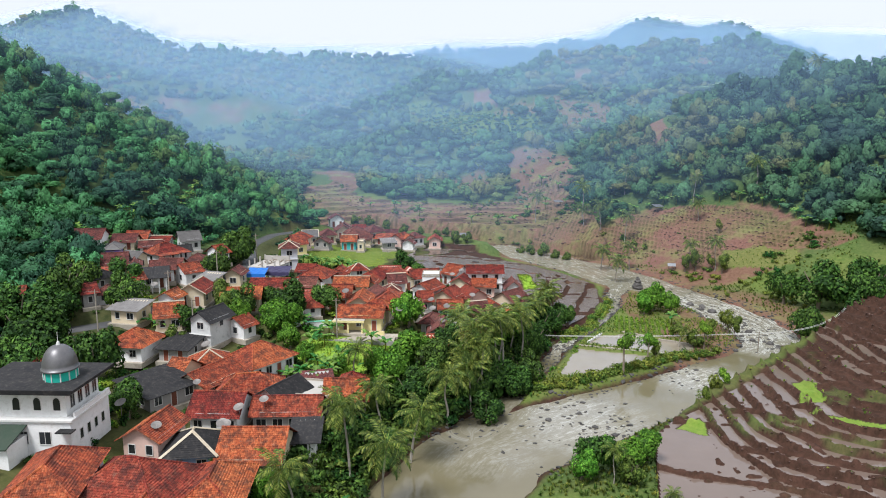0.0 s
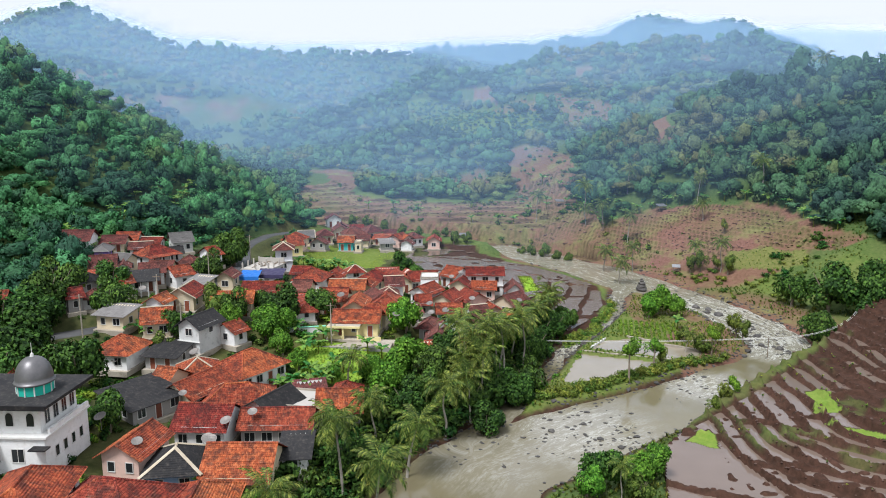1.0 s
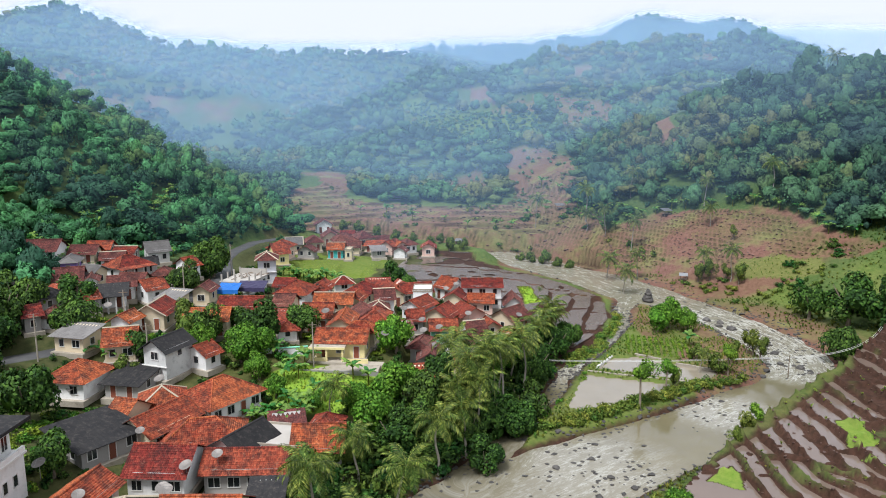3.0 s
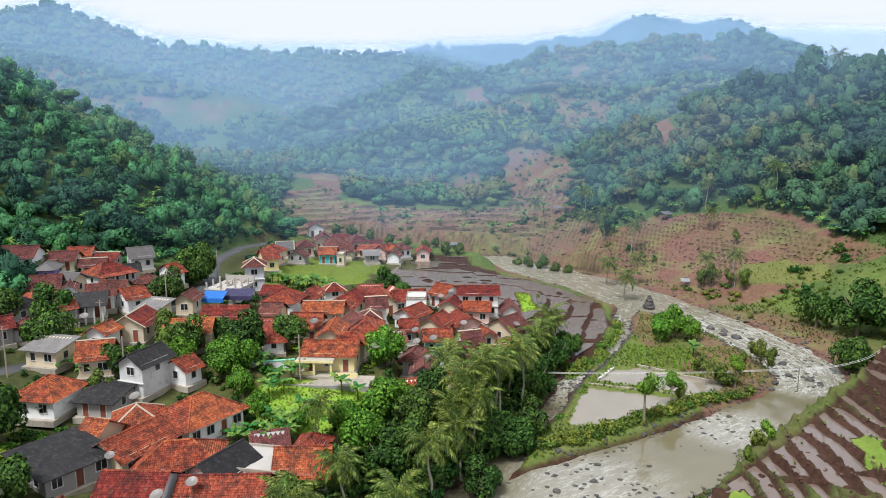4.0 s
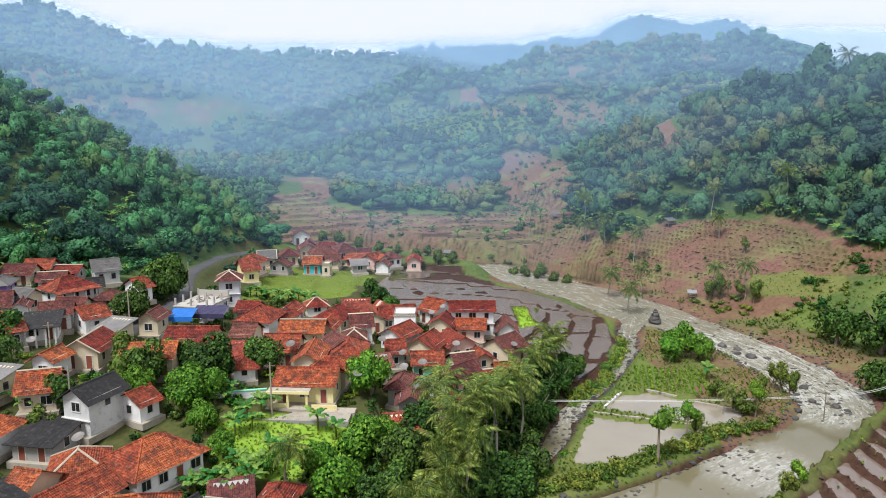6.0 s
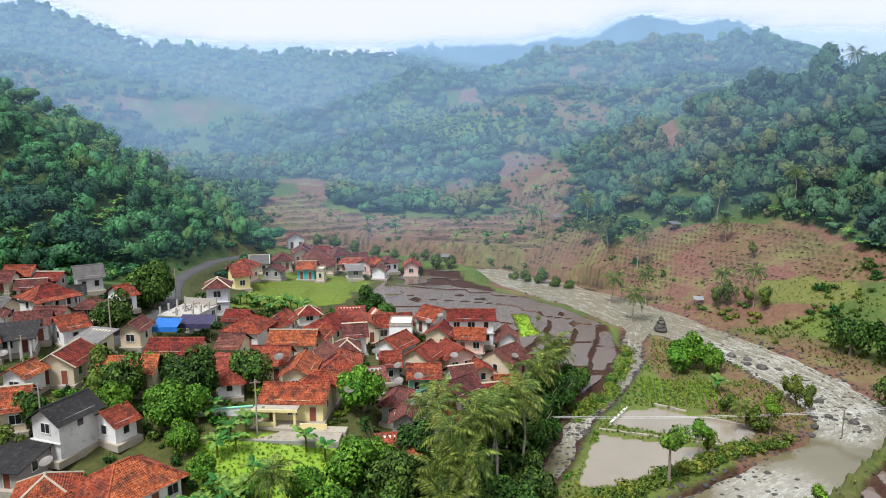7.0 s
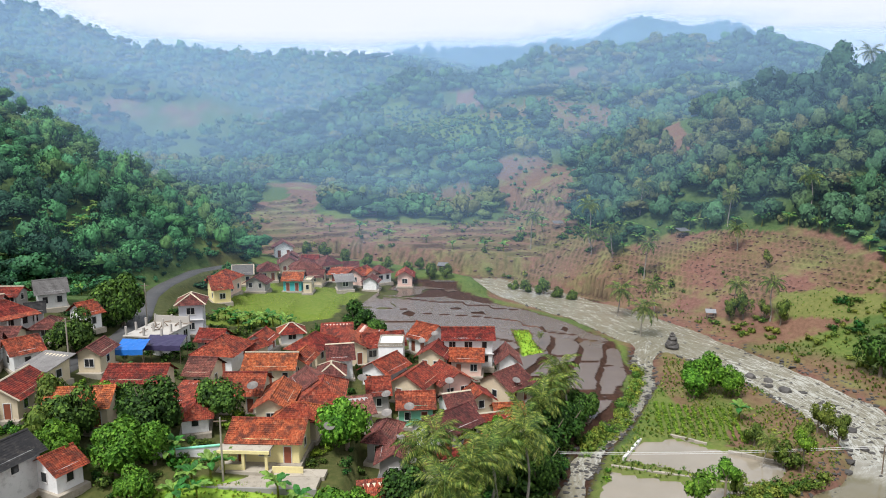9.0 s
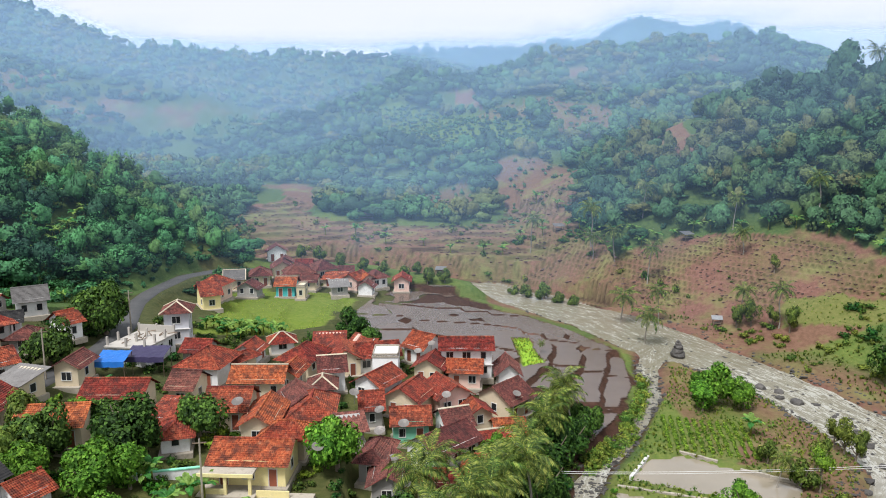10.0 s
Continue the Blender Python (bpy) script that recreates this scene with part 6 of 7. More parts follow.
random.seed(5)
for x, y, r in ((-24.3, 140.4, 4.2), (-31.1, 134.8, 4.91), (-39.7, 133.1, 4.47), (-52.6, 160.1, 4.67), (-51.3, 176, 6.25), (-10.9, 189.3, 4.17), (-6.8, 185.1, 2.95), (-35.8, 139.9, 3.25), (-70, 122.9, 5.24), (-68.2, 112.6, 6.99), (-71.2, 129, 5.45), (-72.6, 136.5, 5.57), (-73.7, 119.3, 5.63), (-65.3, 141.9, 4.55)):
    tree("deep", x, y, r)
for x, y, r in ((-54.3, 105.6, 5.89), (-61.2, 131.4, 5.19), (-42.6, 90.4, 3.67), (-47.1, 124.5, 3.67), (-11.5, 88.5, 3.97), (-9.8, 100.5, 3.6), (-5.2, 104.5, 3.6), (-2, 109.5, 3.4), (-0.4, 113.6, 4.48), (7.2, 114.7, 4.32), (14.7, 123.1, 4.28), (20.9, 146.3, 4.31), (23.5, 149, 4.2), (26, 154.5, 3.8), (18.5, 138.5, 4.2), (22, 156, 3.4), (29, 158.5, 2.8), (12.5, 117.5, 3.8), (7, 106, 3.6)):
    tree("deep", x, y, r)
for x, y, r in ((92.1, 168.6, 7.58), (100.8, 163.8, 7.19), (79.5, 147.8, 4.8), (104.1, 166.9, 6.84), (86.3, 174.2, 5.37), (95.1, 156.8, 5.41), (109.4, 158.5, 6.31), (1, 121.8, 3.57), (4.4, 111, 3.91), (10, 116.6, 4.17), (17.2, 135.1, 3.79), (-59, 93.5, 5.09), (20.5, 87.4, 3.68)):
    tree("deep", x, y, r)
for x, y, r in ((-6.8, 135.4, 4.5), (-31.6, 126.6, 4.08), (-37.9, 127, 3.42), (51.8, 168.5, 4.2), (48.6, 165.2, 3.2), (55.4, 166, 3.2), (50.2, 171, 3.0), (14.5, 139, 3.6), (12.8, 143.2, 3.03), (10.7, 135.4, 3.12), (-37.6, 139.5, 2.95)):
    tree("bright", x, y, r)
for x, y, r in ((-23.6, 116.8, 2.3), (-7.7, 107.4, 4.2), (-6.2, 116.1, 4.24), (-17.6, 113.6, 2.0), (24.9, 88, 2.65), (27.9, 90.5, 3.04), (18, 85.3, 2.66), (-14.4, 69.5, 3.03), (-19.9, 75.1, 2.67), (-27.4, 121.8, 2.7), (-28.1, 128.7, 3.35), (-10.8, 112.7, 3.28), (-3, 118.2, 3.01)):
    tree("bright", x, y, r)
for x, y, r in ((-20.2, 252.2, 3.0), (-14, 252.6, 2.6), (-8, 248, 2.4), (-2, 244.9, 2.4), (4, 243, 3.0), (8.5, 243, 2.6), (-27.4, 259.4, 3.0), (-33, 262, 2.8), (1, 250, 2.2)):
    tree("olive", x, y, r)
for x, y, r in ((31, 246, 2.6), (35.5, 243.5, 3.2), (39, 240.5, 2.6), (28, 249, 2.2), (42.5, 238, 2.4)):
    tree("olive", x, y, r)
for x, y, r in ((-44.5, 138.4, 3.76), (-41.1, 180.7, 2.5), (-13.9, 92.9, 3.34), (-12, 98.9, 3.35), (-47.2, 119.7, 2.73), (-40.8, 129.5, 3.57), (-3.4, 125.3, 2.36), (23.9, 84, 2.44), (50.8, 147.6, 1.98), (52.2, 141, 2.7)):
    tree("olive", x, y, r)
for x, y, r in ((41.4, 132.2, 2.1), (63, 147.4, 2.3), (62.6, 149.4, 2.5), (62.2, 151.4, 2.1), (56.4, 145, 2.3), (47, 115.8, 2.26), (43.6, 111.9, 1.64), (73.4, 209.7, 2.68), (76, 208.2, 3.11), (79, 204.6, 2.44), (81.4, 201.8, 2.86), (88.8, 224.9, 2.22)):
    tree("slim", x, y, r)
for x, y, r in ((33.3, 124.4, 3.0), (39.8, 131.7, 2.3), (53.6, 139.4, 2.1), (49.3, 117.6, 1.9)):
    tree("stem", x, y, r)

for x, y, h in ((-14.7, 109.9, 7.2), (-9.2, 96.9, 7.8), (-4.6, 92.5, 9.6), (-7.4, 78.5, 9.8), (-11.9, 84.5, 9.6), (-16.5, 74, 9.0), (4, 129.1, 8.6), (7, 118.8, 9.2), (2.8, 112.6, 9), (4.6, 109.2, 9.6), (10.2, 132.8, 9), (13.6, 134.6, 9.2), (15, 127.4, 9.8), (0.6, 104, 9.4), (19.6, 146.4, 9.2), (24.2, 157.6, 8.6), (2.8, 124.9, 9), (7.2, 122.6, 9.6), (4.4, 115, 9.2), (10.6, 126, 9.8), (6.2, 112.4, 9.6), (25.2, 154.4, 8.8), (11, 121.4, 9.8), (17.2, 139.2, 9.0), (21.8, 151, 8.0)):
    palm(x, y, h)
for x, y, h in ((51.6, 259.2, 9.93), (50.3, 220.7, 9.63), (50.9, 203.9, 9.56), (35.6, 270.7, 9.24), (89, 250.4, 7.8), (86.4, 237.3, 7.93), (105.2, 236.4, 9.28), (58, 257.4, 8.78), (62.7, 240.9, 8.59), (68.9, 267.7, 9.22), (150.8, 287.9, 11.25), (74.7, 210.8, 7.25), (80.2, 204.2, 7.73), (59.1, 219.8, 7.54), (50.6, 252.5, 8.1)):
    palm(x, y, h)
for x, y, h in ((25.5, 188.4, 2.52), (49, 141.2, 4.78), (22, 84.4, 4.68), (28.8, 80.8, 3.43)):
    palm(x, y, h)

for x, y in ((-80.9, 205.3), (-89.4, 243.4), (-82.2, 201.3), (-87.7, 234.4), (-78, 198), (-86, 207), (-90, 212), (-95.5, 255.4), (-84, 243), (-27.8, 183.1), (-30, 181.7), (-24.4, 185.9), (-32.6, 182.3), (-26.5, 128.9), (-20, 128), (-21.2, 126.9), (-41.3, 151.7)):
    banana(x, y, random.uniform(0.9, 1.25))
for x, y in ((-22, 111.8), (-23.7, 110.6), (-21.2, 114), (-24.7, 109.4), (-55.4, 124.6), (-52.2, 124.2), (-89.5, 220.4), (-26.4, 130.4), (-22.6, 124.8), (-21.4, 122.6), (-23.4, 121.6), (-12.6, 113.4), (-10.3, 121.8), (-19.6, 112.2), (-18.4, 110.6), (-21.8, 108.6), (-15.2, 72), (-13.3, 75.7), (-12.5, 78.2), (-16, 70.9), (-25.7, 110.5), (-22.9, 110.8)):
    banana(x, y, random.uniform(0.9, 1.25))
for x, y in ((-19.8, 109.1), (-17.6, 113.2), (-53.5, 125.3), (-51, 123.2), (102.2, 170.8), (99.5, 170.7), (107, 172.8), (111.6, 174.2), (-16.3, 116.6), (-18.2, 118.1), (-12.9, 123.5), (-67, 193.5), (-66.8, 207.3), (-66.6, 217.8), (-61.9, 220.7), (121.4, 266.6), (119.4, 282.2), (113.6, 290.8), (118.1, 236.5), (68.8, 281.6), (82, 320.4), (77.7, 284.9), (52.2, 155.9)):
    banana(x, y, random.uniform(0.9, 1.3))
for x, y in ((62, 259), (66, 260.5), (70, 259), (75, 258.8), (81, 257), (85, 253.5), (91, 249), (96, 244), (101.5, 238.4), (104.8, 231.5), (107, 224), (108, 216), (109.5, 209), (111.5, 203), (57, 262), (54, 268), (58, 272), (53, 277), (60, 266), (50, 283), (56, 290), (64, 264)):
    banana(x + random.uniform(-1, 1), y + random.uniform(-1, 1), random.uniform(1.0, 1.6))
for x, y in ((26.8, 269.6), (34.4, 287.2), (42.2, 289.4), (20.2, 270.4), (49.5, 303.7), (57.8, 313.4), (43.7, 315.5), (12, 272.6), (2, 278.6), (-10, 283.4), (-20.2, 292.6), (-30.6, 291.2), (54.3, 302.3), (40.9, 283.9)):
    banana(x + random.uniform(-1, 1), y + random.uniform(-1, 1), random.uniform(1.1, 1.7))
for k in range(13):
    banana(-37.5 + 1.15 * k, 187.0 + 0.1 * k + random.uniform(-0.8, 0.8), random.uniform(0.9, 1.3))
for q in BANANA_GROVES:
    for x, y in zip(*scatter(71, q, 2.6)):
        banana(float(x), float(y), random.uniform(1.0, 1.5))

# ---- the mosque ----
TAR = ROOFS["black"][0]
DOME = plain("dome_sheet", (0.20, 0.19, 0.19), (0.13, 0.125, 0.13), 0.42, 0.8, 5, 0.15, 0.5, vary=0)
TEAL = plain("teal_paint", (0.03, 0.48, 0.36), (0.03, 0.40, 0.30), 0.6, 1, 8, 0.1, vary=0)
GREEN_ROOF = plain("mossy_green_sheet", (0.030, 0.055, 0.035), (0.055, 0.07, 0.05), 0.8, 0.8, 5, 0.3, vary=0)


def arch_window(parent, x, y, z, w, h):
    """A round-headed window on a south wall: a white surround and a dark pane."""
    for nm, mt, s, yy, own in (("window", FRAME_WHITE, 1.25, 0.06, parent), ("pane", GLASS, 1.0, 0.09, None)):
        bm = bmesh.new()
        pts = [(-w / 2 * s, 0), (w / 2 * s, 0)] + [(w / 2 * s * math.cos(a), h + w / 2 * s * math.sin(a)) for a in (math.pi * k / 8 for k in range(9))]
        f = [bm.verts.new((x + u, y - yy, z + v)) for u, v in pts]
        g = [bm.verts.new((x + u, y + 0.05, z + v)) for u, v in pts]
        bm.faces.new(f)
        for i in range(len(f)):
            j = (i + 1) % len(f)
            bm.faces.new((f[i], g[i], g[j], f[j]))
        ob = part(nm, bm, mt, own or last)
        last = ob


def lathe(bm, profile, sides=28):
    """A turned body round the z axis from (radius, height) pairs."""
    rings = [[bm.verts.new((r * math.cos(2 * math.pi * i / sides), r * math.sin(2 * math.pi * i / sides), z)) for i in range(sides)] for r, z in profile]
    for a, b in zip(rings, rings[1:]):
        for i in range(sides):
            j = (i + 1) % sides
            bm.faces.new((a[i], a[j], b[j], b[i]))
    bm.faces.new(rings[0][::-1])
    bm.faces.new(rings[-1])


def mosque():
    white = WALLS["white"][0]
    gz = 5.9
    ob = thing("mosque", -47.4, 80.6, gz, -2, "white two-storey mosque with a grey dome on a teal drum", "mosque")
    ob.scale = (0.78, 0.82, 1.0)
    part("lower_wall", solid((-9, 5.6, -4.2, 6.5, -1, 3.9)), white, ob)
    part("terrace", solid((-9.2, 6.0, -4.5, 6.7, 3.9, 4.12)), FRAME_WHITE, ob)
    part("parapet", solid((5.5, 5.9, -3.2, 6.5, 4.12, 4.7)), white, ob)
    part("upper_wall", solid((-9, 4.6, -3.2, 5.6, 4.12, 7.6)), white, ob)
    part("roof", solid((-10, 6.9, -5.4, 6.8, 7.6, 7.95)), TAR, ob, "flat black tarred roof with a deep overhang")
    part("roof_edge", solid((-10.05, 6.95, -5.46, -5.3, 7.5, 8.05)), TAR, ob)
    for x in (-6.2, -3.0, 0.2, 3.2):
        arch_window(ob, x, -3.2, 4.95, 1.05, 1.0)
    for x, w in ((1.6, 1.7), (-1.6, 1.2)):
        window(ob, x, -4.2, 1.1, w, 1.5, "s")
    for y in (-1.6, 0.4, 2.4, 4.4):
        window(ob, 4.6, y, 4.9, 1.1, 1.5, "e")
        window(ob, 5.6, y, 1.0, 0.8, 1.2, "e")
    bm = bmesh.new()
    lathe(bm, [(2.35, 7.9), (2.35, 9.15)], 12)
    for v in bm.verts:
        v.co += Vector((2.1, 0.2, 0))
    drum = part("drum", bm, TEAL, ob, "bright teal dome drum")
    for k in range(12):
        a = 2 * math.pi * k / 12
        part("rib", solid((-0.07 + 2.1 + 2.36 * math.cos(a), 0.07 + 2.1 + 2.36 * math.cos(a), -0.07 + 0.2 + 2.36 * math.sin(a), 0.07 + 0.2 + 2.36 * math.sin(a), 7.9, 9.15)), FRAME_WHITE, drum)
    bm = bmesh.new()
    lathe(bm, [(2.65, 9.1), (2.68, 9.3)] + [(2.5 * math.cos(a) ** 0.85, 9.3 + 2.75 * math.sin(a)) for a in (math.pi / 2 * k / 9 for k in range(9))] + [(0.12, 12.05)], 32)
    for v in bm.verts:
        v.co += Vector((2.1, 0.2, 0))
    part("dome", bm, DOME, ob, "weathered grey metal dome", True)
    bm = bmesh.new()
    lathe(bm, [(0.34, 11.95), (0.2, 12.35), (0.05, 12.5), (0.035, 13.6)], 10)
    for v in bm.verts:
        v.co += Vector((2.1, 0.2, 0))
    part("finial", bm, FRAME_WHITE, ob)
    bm = bmesh.new()
    slab(bm, [(-9, -9.2, 2.3), (-1.0, -9.2, 2.3), (-1.0, -4.2, 3.5), (-9, -4.2, 3.5)], 0.15)
    part("annex_roof", bm, GREEN_ROOF, ob, "mossy dark green lean-to roof")
    part("annex_wall", solid((-8.8, -1.2, -8.6, -4.2, -1, 2.3)), white, ob)
    part("canopy", solid((4.0, 6.4, -5.6, -4.2, 2.9, 3.05)), TAR, ob)
    mn = thing("minaret", -58.0, 84.2, 6.2, 0, "white minaret with a teal cap beside the mosque", "minaret")
    bm = bmesh.new()
    lathe(bm, [(1.15, -0.6), (1.1, 6.2), (1.4, 6.3), (1.4, 6.6), (0.95, 6.7), (0.95, 8.6), (1.25, 8.7), (1.25, 8.9)], 8)
    part("shaft", bm, white, mn)
    bm = bmesh.new()
    lathe(bm, [(1.15, 8.9), (1.05, 9.5), (0.6, 10.1), (0.08, 10.4)], 12)
    part("cap", bm, TEAL, mn, "teal cap", True)


mosque()

# ---- the yellow house's porch, terrace and wall ----
def yellow_front():
    m = pose(-15.7, 133.0, ground_at(-15.7, 133.0) + 0.35, 0, 0, -4)
    ob = thing("porch", -15.7, 133.0, ground_at(-15.7, 133.0) + 0.35, -4, "pale yellow concrete porch in front of the yellow house", "porch")
    yel = WALLS["yellow"][0]
    part("canopy", solid((-4.8, 1.2, -4.9, -2.8, 2.35, 2.58)), CEMENT, ob, "stained flat concrete canopy")
    part("fascia", solid((-4.85, 1.25, -4.96, -4.84, 2.22, 2.6)), yel, ob)
    for x in (-4.5, -1.9, 0.8):
        part("pillar", solid((x - 0.16, x + 0.16, -4.75, -4.43, 0, 2.22)), yel, ob)
    part("floor_slab", solid((-5.0, 1.4, -5.2, -2.6, -0.9, 0.14)), CEMENT, ob)
    part("front_wall", solid((1.4, 5.0, -4.5, -4.35, -0.5, 0.55)), yel, ob)
    part("parapet", solid((-4.3, -2.1, -4.7, -4.55, 0.14, 0.75)), yel, ob)
    t = tagged(new("terrace"), "stained cement forecourt on a low retaining wall", "terrace")
    t.matrix_basis = m
    part("paving", solid((-6.3, 7.2, -7.9, -5.2, -1.6, -0.25)), CEMENT, t)
    part("side_paving", solid((1.7, 7.6, -5.2, -3.4, -1.6, -0.2)), CEMENT, t)
    part("retaining_wall", solid((-6.4, 7.3, -8.15, -7.9, -2.2, -0.2)), WALLS["grey"][0], t)


yellow_front()
g = ground_at(-25.7, 131)
w = thing("garden_wall", -25.7, 131, g, 12, "low whitewashed wall with a green cap", "wall")
part("wall_body", solid((-4.2, 4.2, -0.12, 0.12, -1, 0.95)), WALLS["white"][0], w)
part("coping", solid((-4.25, 4.25, -0.2, 0.2, 0.95, 1.08)), WALLS["mint"][0], w)

# ---- the unfinished concrete house and the tarpaulins ----
u = thing("unfinished_house", -41.9, 167.7, ground_at(-41.9, 167.7), -12, "unfinished raw concrete house with open floors and rubble on top", "house")
con = WALLS["concrete"][0]
part("ground_floor", solid((-3.2, 3.2, -4.2, 4.2, -0.8, 2.7)), WALLS["whitewash"][0], u)
part("floor_slab", solid((-3.5, 3.5, -4.6, 4.5, 2.7, 2.9)), con, u)
for x in (-3.2, 0, 3.2):
    for y in (-4.1, -1.4, 1.4, 4.1):
        part("post", solid((x - 0.14, x + 0.14, y - 0.14, y + 0.14, 2.9, 4.3)), con, u)
part("back_wall", solid((-3.2, 3.2, 4.0, 4.2, 2.9, 4.1)), con, u)
for y in (-2.8, 0, 2.8):
    window(u, 3.2, y, 0.9, 1.1, 1.3, "e")
for k in range(14):
    rnd = random.Random(k)
    x, y, a = rnd.uniform(-2.8, 2.8), rnd.uniform(-3.8, 3.6), rnd.uniform(0, 3.1)
    bm = bmesh.new()
    rod(bm, (x, y, 3.0), (x + 1.6 * math.cos(a), y + 1.6 * math.sin(a), 3.25), 0.08, 0.07, 5)
    part("beam", bm, WOOD, u)
BLUE = plain("blue_tarp", (0.02, 0.16, 0.55), (0.015, 0.12, 0.42), 0.45, 1.0, 5, 0.4, vary=0)
NAVY = plain("navy_tarp", (0.03, 0.025, 0.07), (0.05, 0.04, 0.10), 0.5, 1.0, 5, 0.4, vary=0)
for nm, x, y, sx, sy, mt, lab in (("tarpaulin", -42.6, 158.8, 4.4, 3.0, BLUE, "bright blue tarpaulin stretched over a lean-to frame"), ("tarpaulin", -38.6, 161.6, 6.0, 3.2, NAVY, "dark violet tarpaulin over a work yard")):
    gz = ground_at(x, y)
    t = thing(nm, x, y, gz, -2, lab, "tarpaulin")
    bm = bmesh.new()
    rows = []
    rnd = random.Random(int(10 * x))
    for j in range(6):
        rows.append([bm.verts.new((-sx / 2 + sx * i / 8, -sy / 2 + sy * j / 5, 2.9 + 0.17 * j + rnd.uniform(-0.07, 0.05))) for i in range(9)])
    low = [bm.verts.new((v.co.x, v.co.y - 0.12, v.co.z - 0.75 - rnd.uniform(0, 0.1))) for v in rows[0]]
    rows.insert(0, low)
    for a, b in zip(rows, rows[1:]):
        for i in range(8):
            bm.faces.new((a[i], a[i + 1], b[i + 1], b[i]))
    part("sheet", bm, mt, t)
    for i, (px_, py_) in enumerate(((-1, -1), (1, -1), (1, 1), (-1, 1))):
        bm = bmesh.new()
        rod(bm, (px_ * sx * 0.48, py_ * sy * 0.46, -0.3), (px_ * sx * 0.48, py_ * sy * 0.46, 2.85 + 0.42 * (py_ + 1)), 0.05, 0.05, 6)
        part("pole", bm, WOOD, t)

# ---- satellite dishes ----
def dish(x, y, z, size, turn):
    def build(i):
        ob = tagged(new("satellite_dish"), "large weathered mesh satellite dish on a short mast", "satellite dish", "satellite dishes")
        bm = bmesh.new()
        prof = [(0.02, 0.0), (0.25, 0.015), (0.5, 0.06), (0.75, 0.14), (0.98, 0.25), (1.0, 0.27), (0.96, 0.26), (0.5, 0.09), (0.02, 0.03)]
        lathe(bm, prof, 24)
        tilt = pose(0, 0, 0.75, 24, 0, 0)
        bmesh.ops.transform(bm, matrix=tilt, verts=bm.verts)
        part("bowl", bm, DISH, ob, "", True)
        bm = bmesh.new()
        rod(bm, (0, 0, -1.6), (0, 0, 0.78), 0.05, 0.045, 8)
        part("mast", bm, STEEL, ob)
        for a in (0.5, 2.6, 4.7):
            bm = bmesh.new()
            rod(bm, tilt @ Vector((0.9 * math.cos(a), 0.9 * math.sin(a), 0.22)), tilt @ Vector((0, 0, 0.85)), 0.018, 0.018, 5)
            part("feed_arm", bm, STEEL, ob)
        return ob
    return again("dish", build, 1, x, y, z, turn, size * 0.8)


random.seed(9)
for x, y, s in ((-20.3, 143.4, 0.95), (-11.3, 146.7, 0.95), (-10.5, 164.9, 0.95), (-8.5, 132.2, 0.85), (-2.1, 141, 0.9), (0.8, 143.6, 0.9), (-0.2, 135.6, 0.9), (3.1, 136.7, 0.9), (1.6, 130.3, 0.6), (6.6, 154, 0.85), (17.2, 157.5, 0.8), (-6.1, 149, 0.85), (4.6, 173.7, 0.8), (2.3, 170.9, 0.8), (-20.1, 148.2, 0.9), (-2.5, 146.8, 0.85)):
    dish(x, y, ground_at(x, y) + random.uniform(3.6, 4.4), s, random.uniform(-30, 30))
for x, y, s, up in ((-35.1, 81.4, 0.8, 4), (-28.2, 92.9, 0.9, 4.6), (-27.3, 89.4, 0.9, 4.4), (-24.6, 92, 0.8, 4.6), (-27.6, 84.3, 0.95, 4.3), (-28.3, 85.2, 0.9, 4), (-41.4, 85.9, 0.9, 3.6), (-35.5, 97, 0.7, 3.8), (-39.9, 114.3, 0.95, 3.2), (-51.9, 112.7, 0.85, 2.4), (-56.9, 135.9, 0.85, 4.2)):
    dish(x, y, ground_at(x, y) + up, s, random.uniform(-30, 30))

# ---- river stones ----
def stone_mesh(seed, name="stone"):
    bm = bmesh.new()
    bmesh.ops.create_icosphere(bm, subdivisions=2, radius=1)
    r = random.Random(seed)
    off = Vector((r.uniform(0, 50), r.uniform(0, 50), r.uniform(0, 50)))
    for v in bm.verts:
        v.co *= 1 + 0.34 * noise.noise(v.co * 1.1 + off) + 0.12 * noise.noise(v.co * 3 + off)
        v.co.z *= 0.62
    me = bpy.data.meshes.new(name)
    bm.to_mesh(me)
    bm.free()
    me.materials.append(STONE)
    return me


STONES = [stone_mesh(40 + i, "boulder") for i in range(6)]
rnd = random.Random(3)
for x, y, s in ((55.5, 196, 1.3), (54.8, 195.5, 0.8), (64.1, 178, 1), (66.4, 175.7, 0.9), (65.2, 172.9, 0.8), (67.1, 170.7, 1.1), (69.2, 154.1, 0.8), (67.3, 147.8, 0.7), (70.1, 145.5, 0.8), (60.7, 140.9, 0.7), (16.9, 106.7, 0.5), (22.3, 109.2, 0.45), (27.9, 97.9, 0.6), (26.2, 101.1, 0.5), (30.9, 98.3, 0.5), (9.7, 110, 0.6)):
    ob = new("boulder", STONES[rnd.randrange(6)])
    ob.matrix_basis = pose(x, y, river_level(y) + 0.1 * s, 0, 0, rnd.uniform(0, 360)) @ Matrix.Scale(s, 4)
    tagged(ob, "dark wet boulder standing in the river", "boulder", "river boulders")
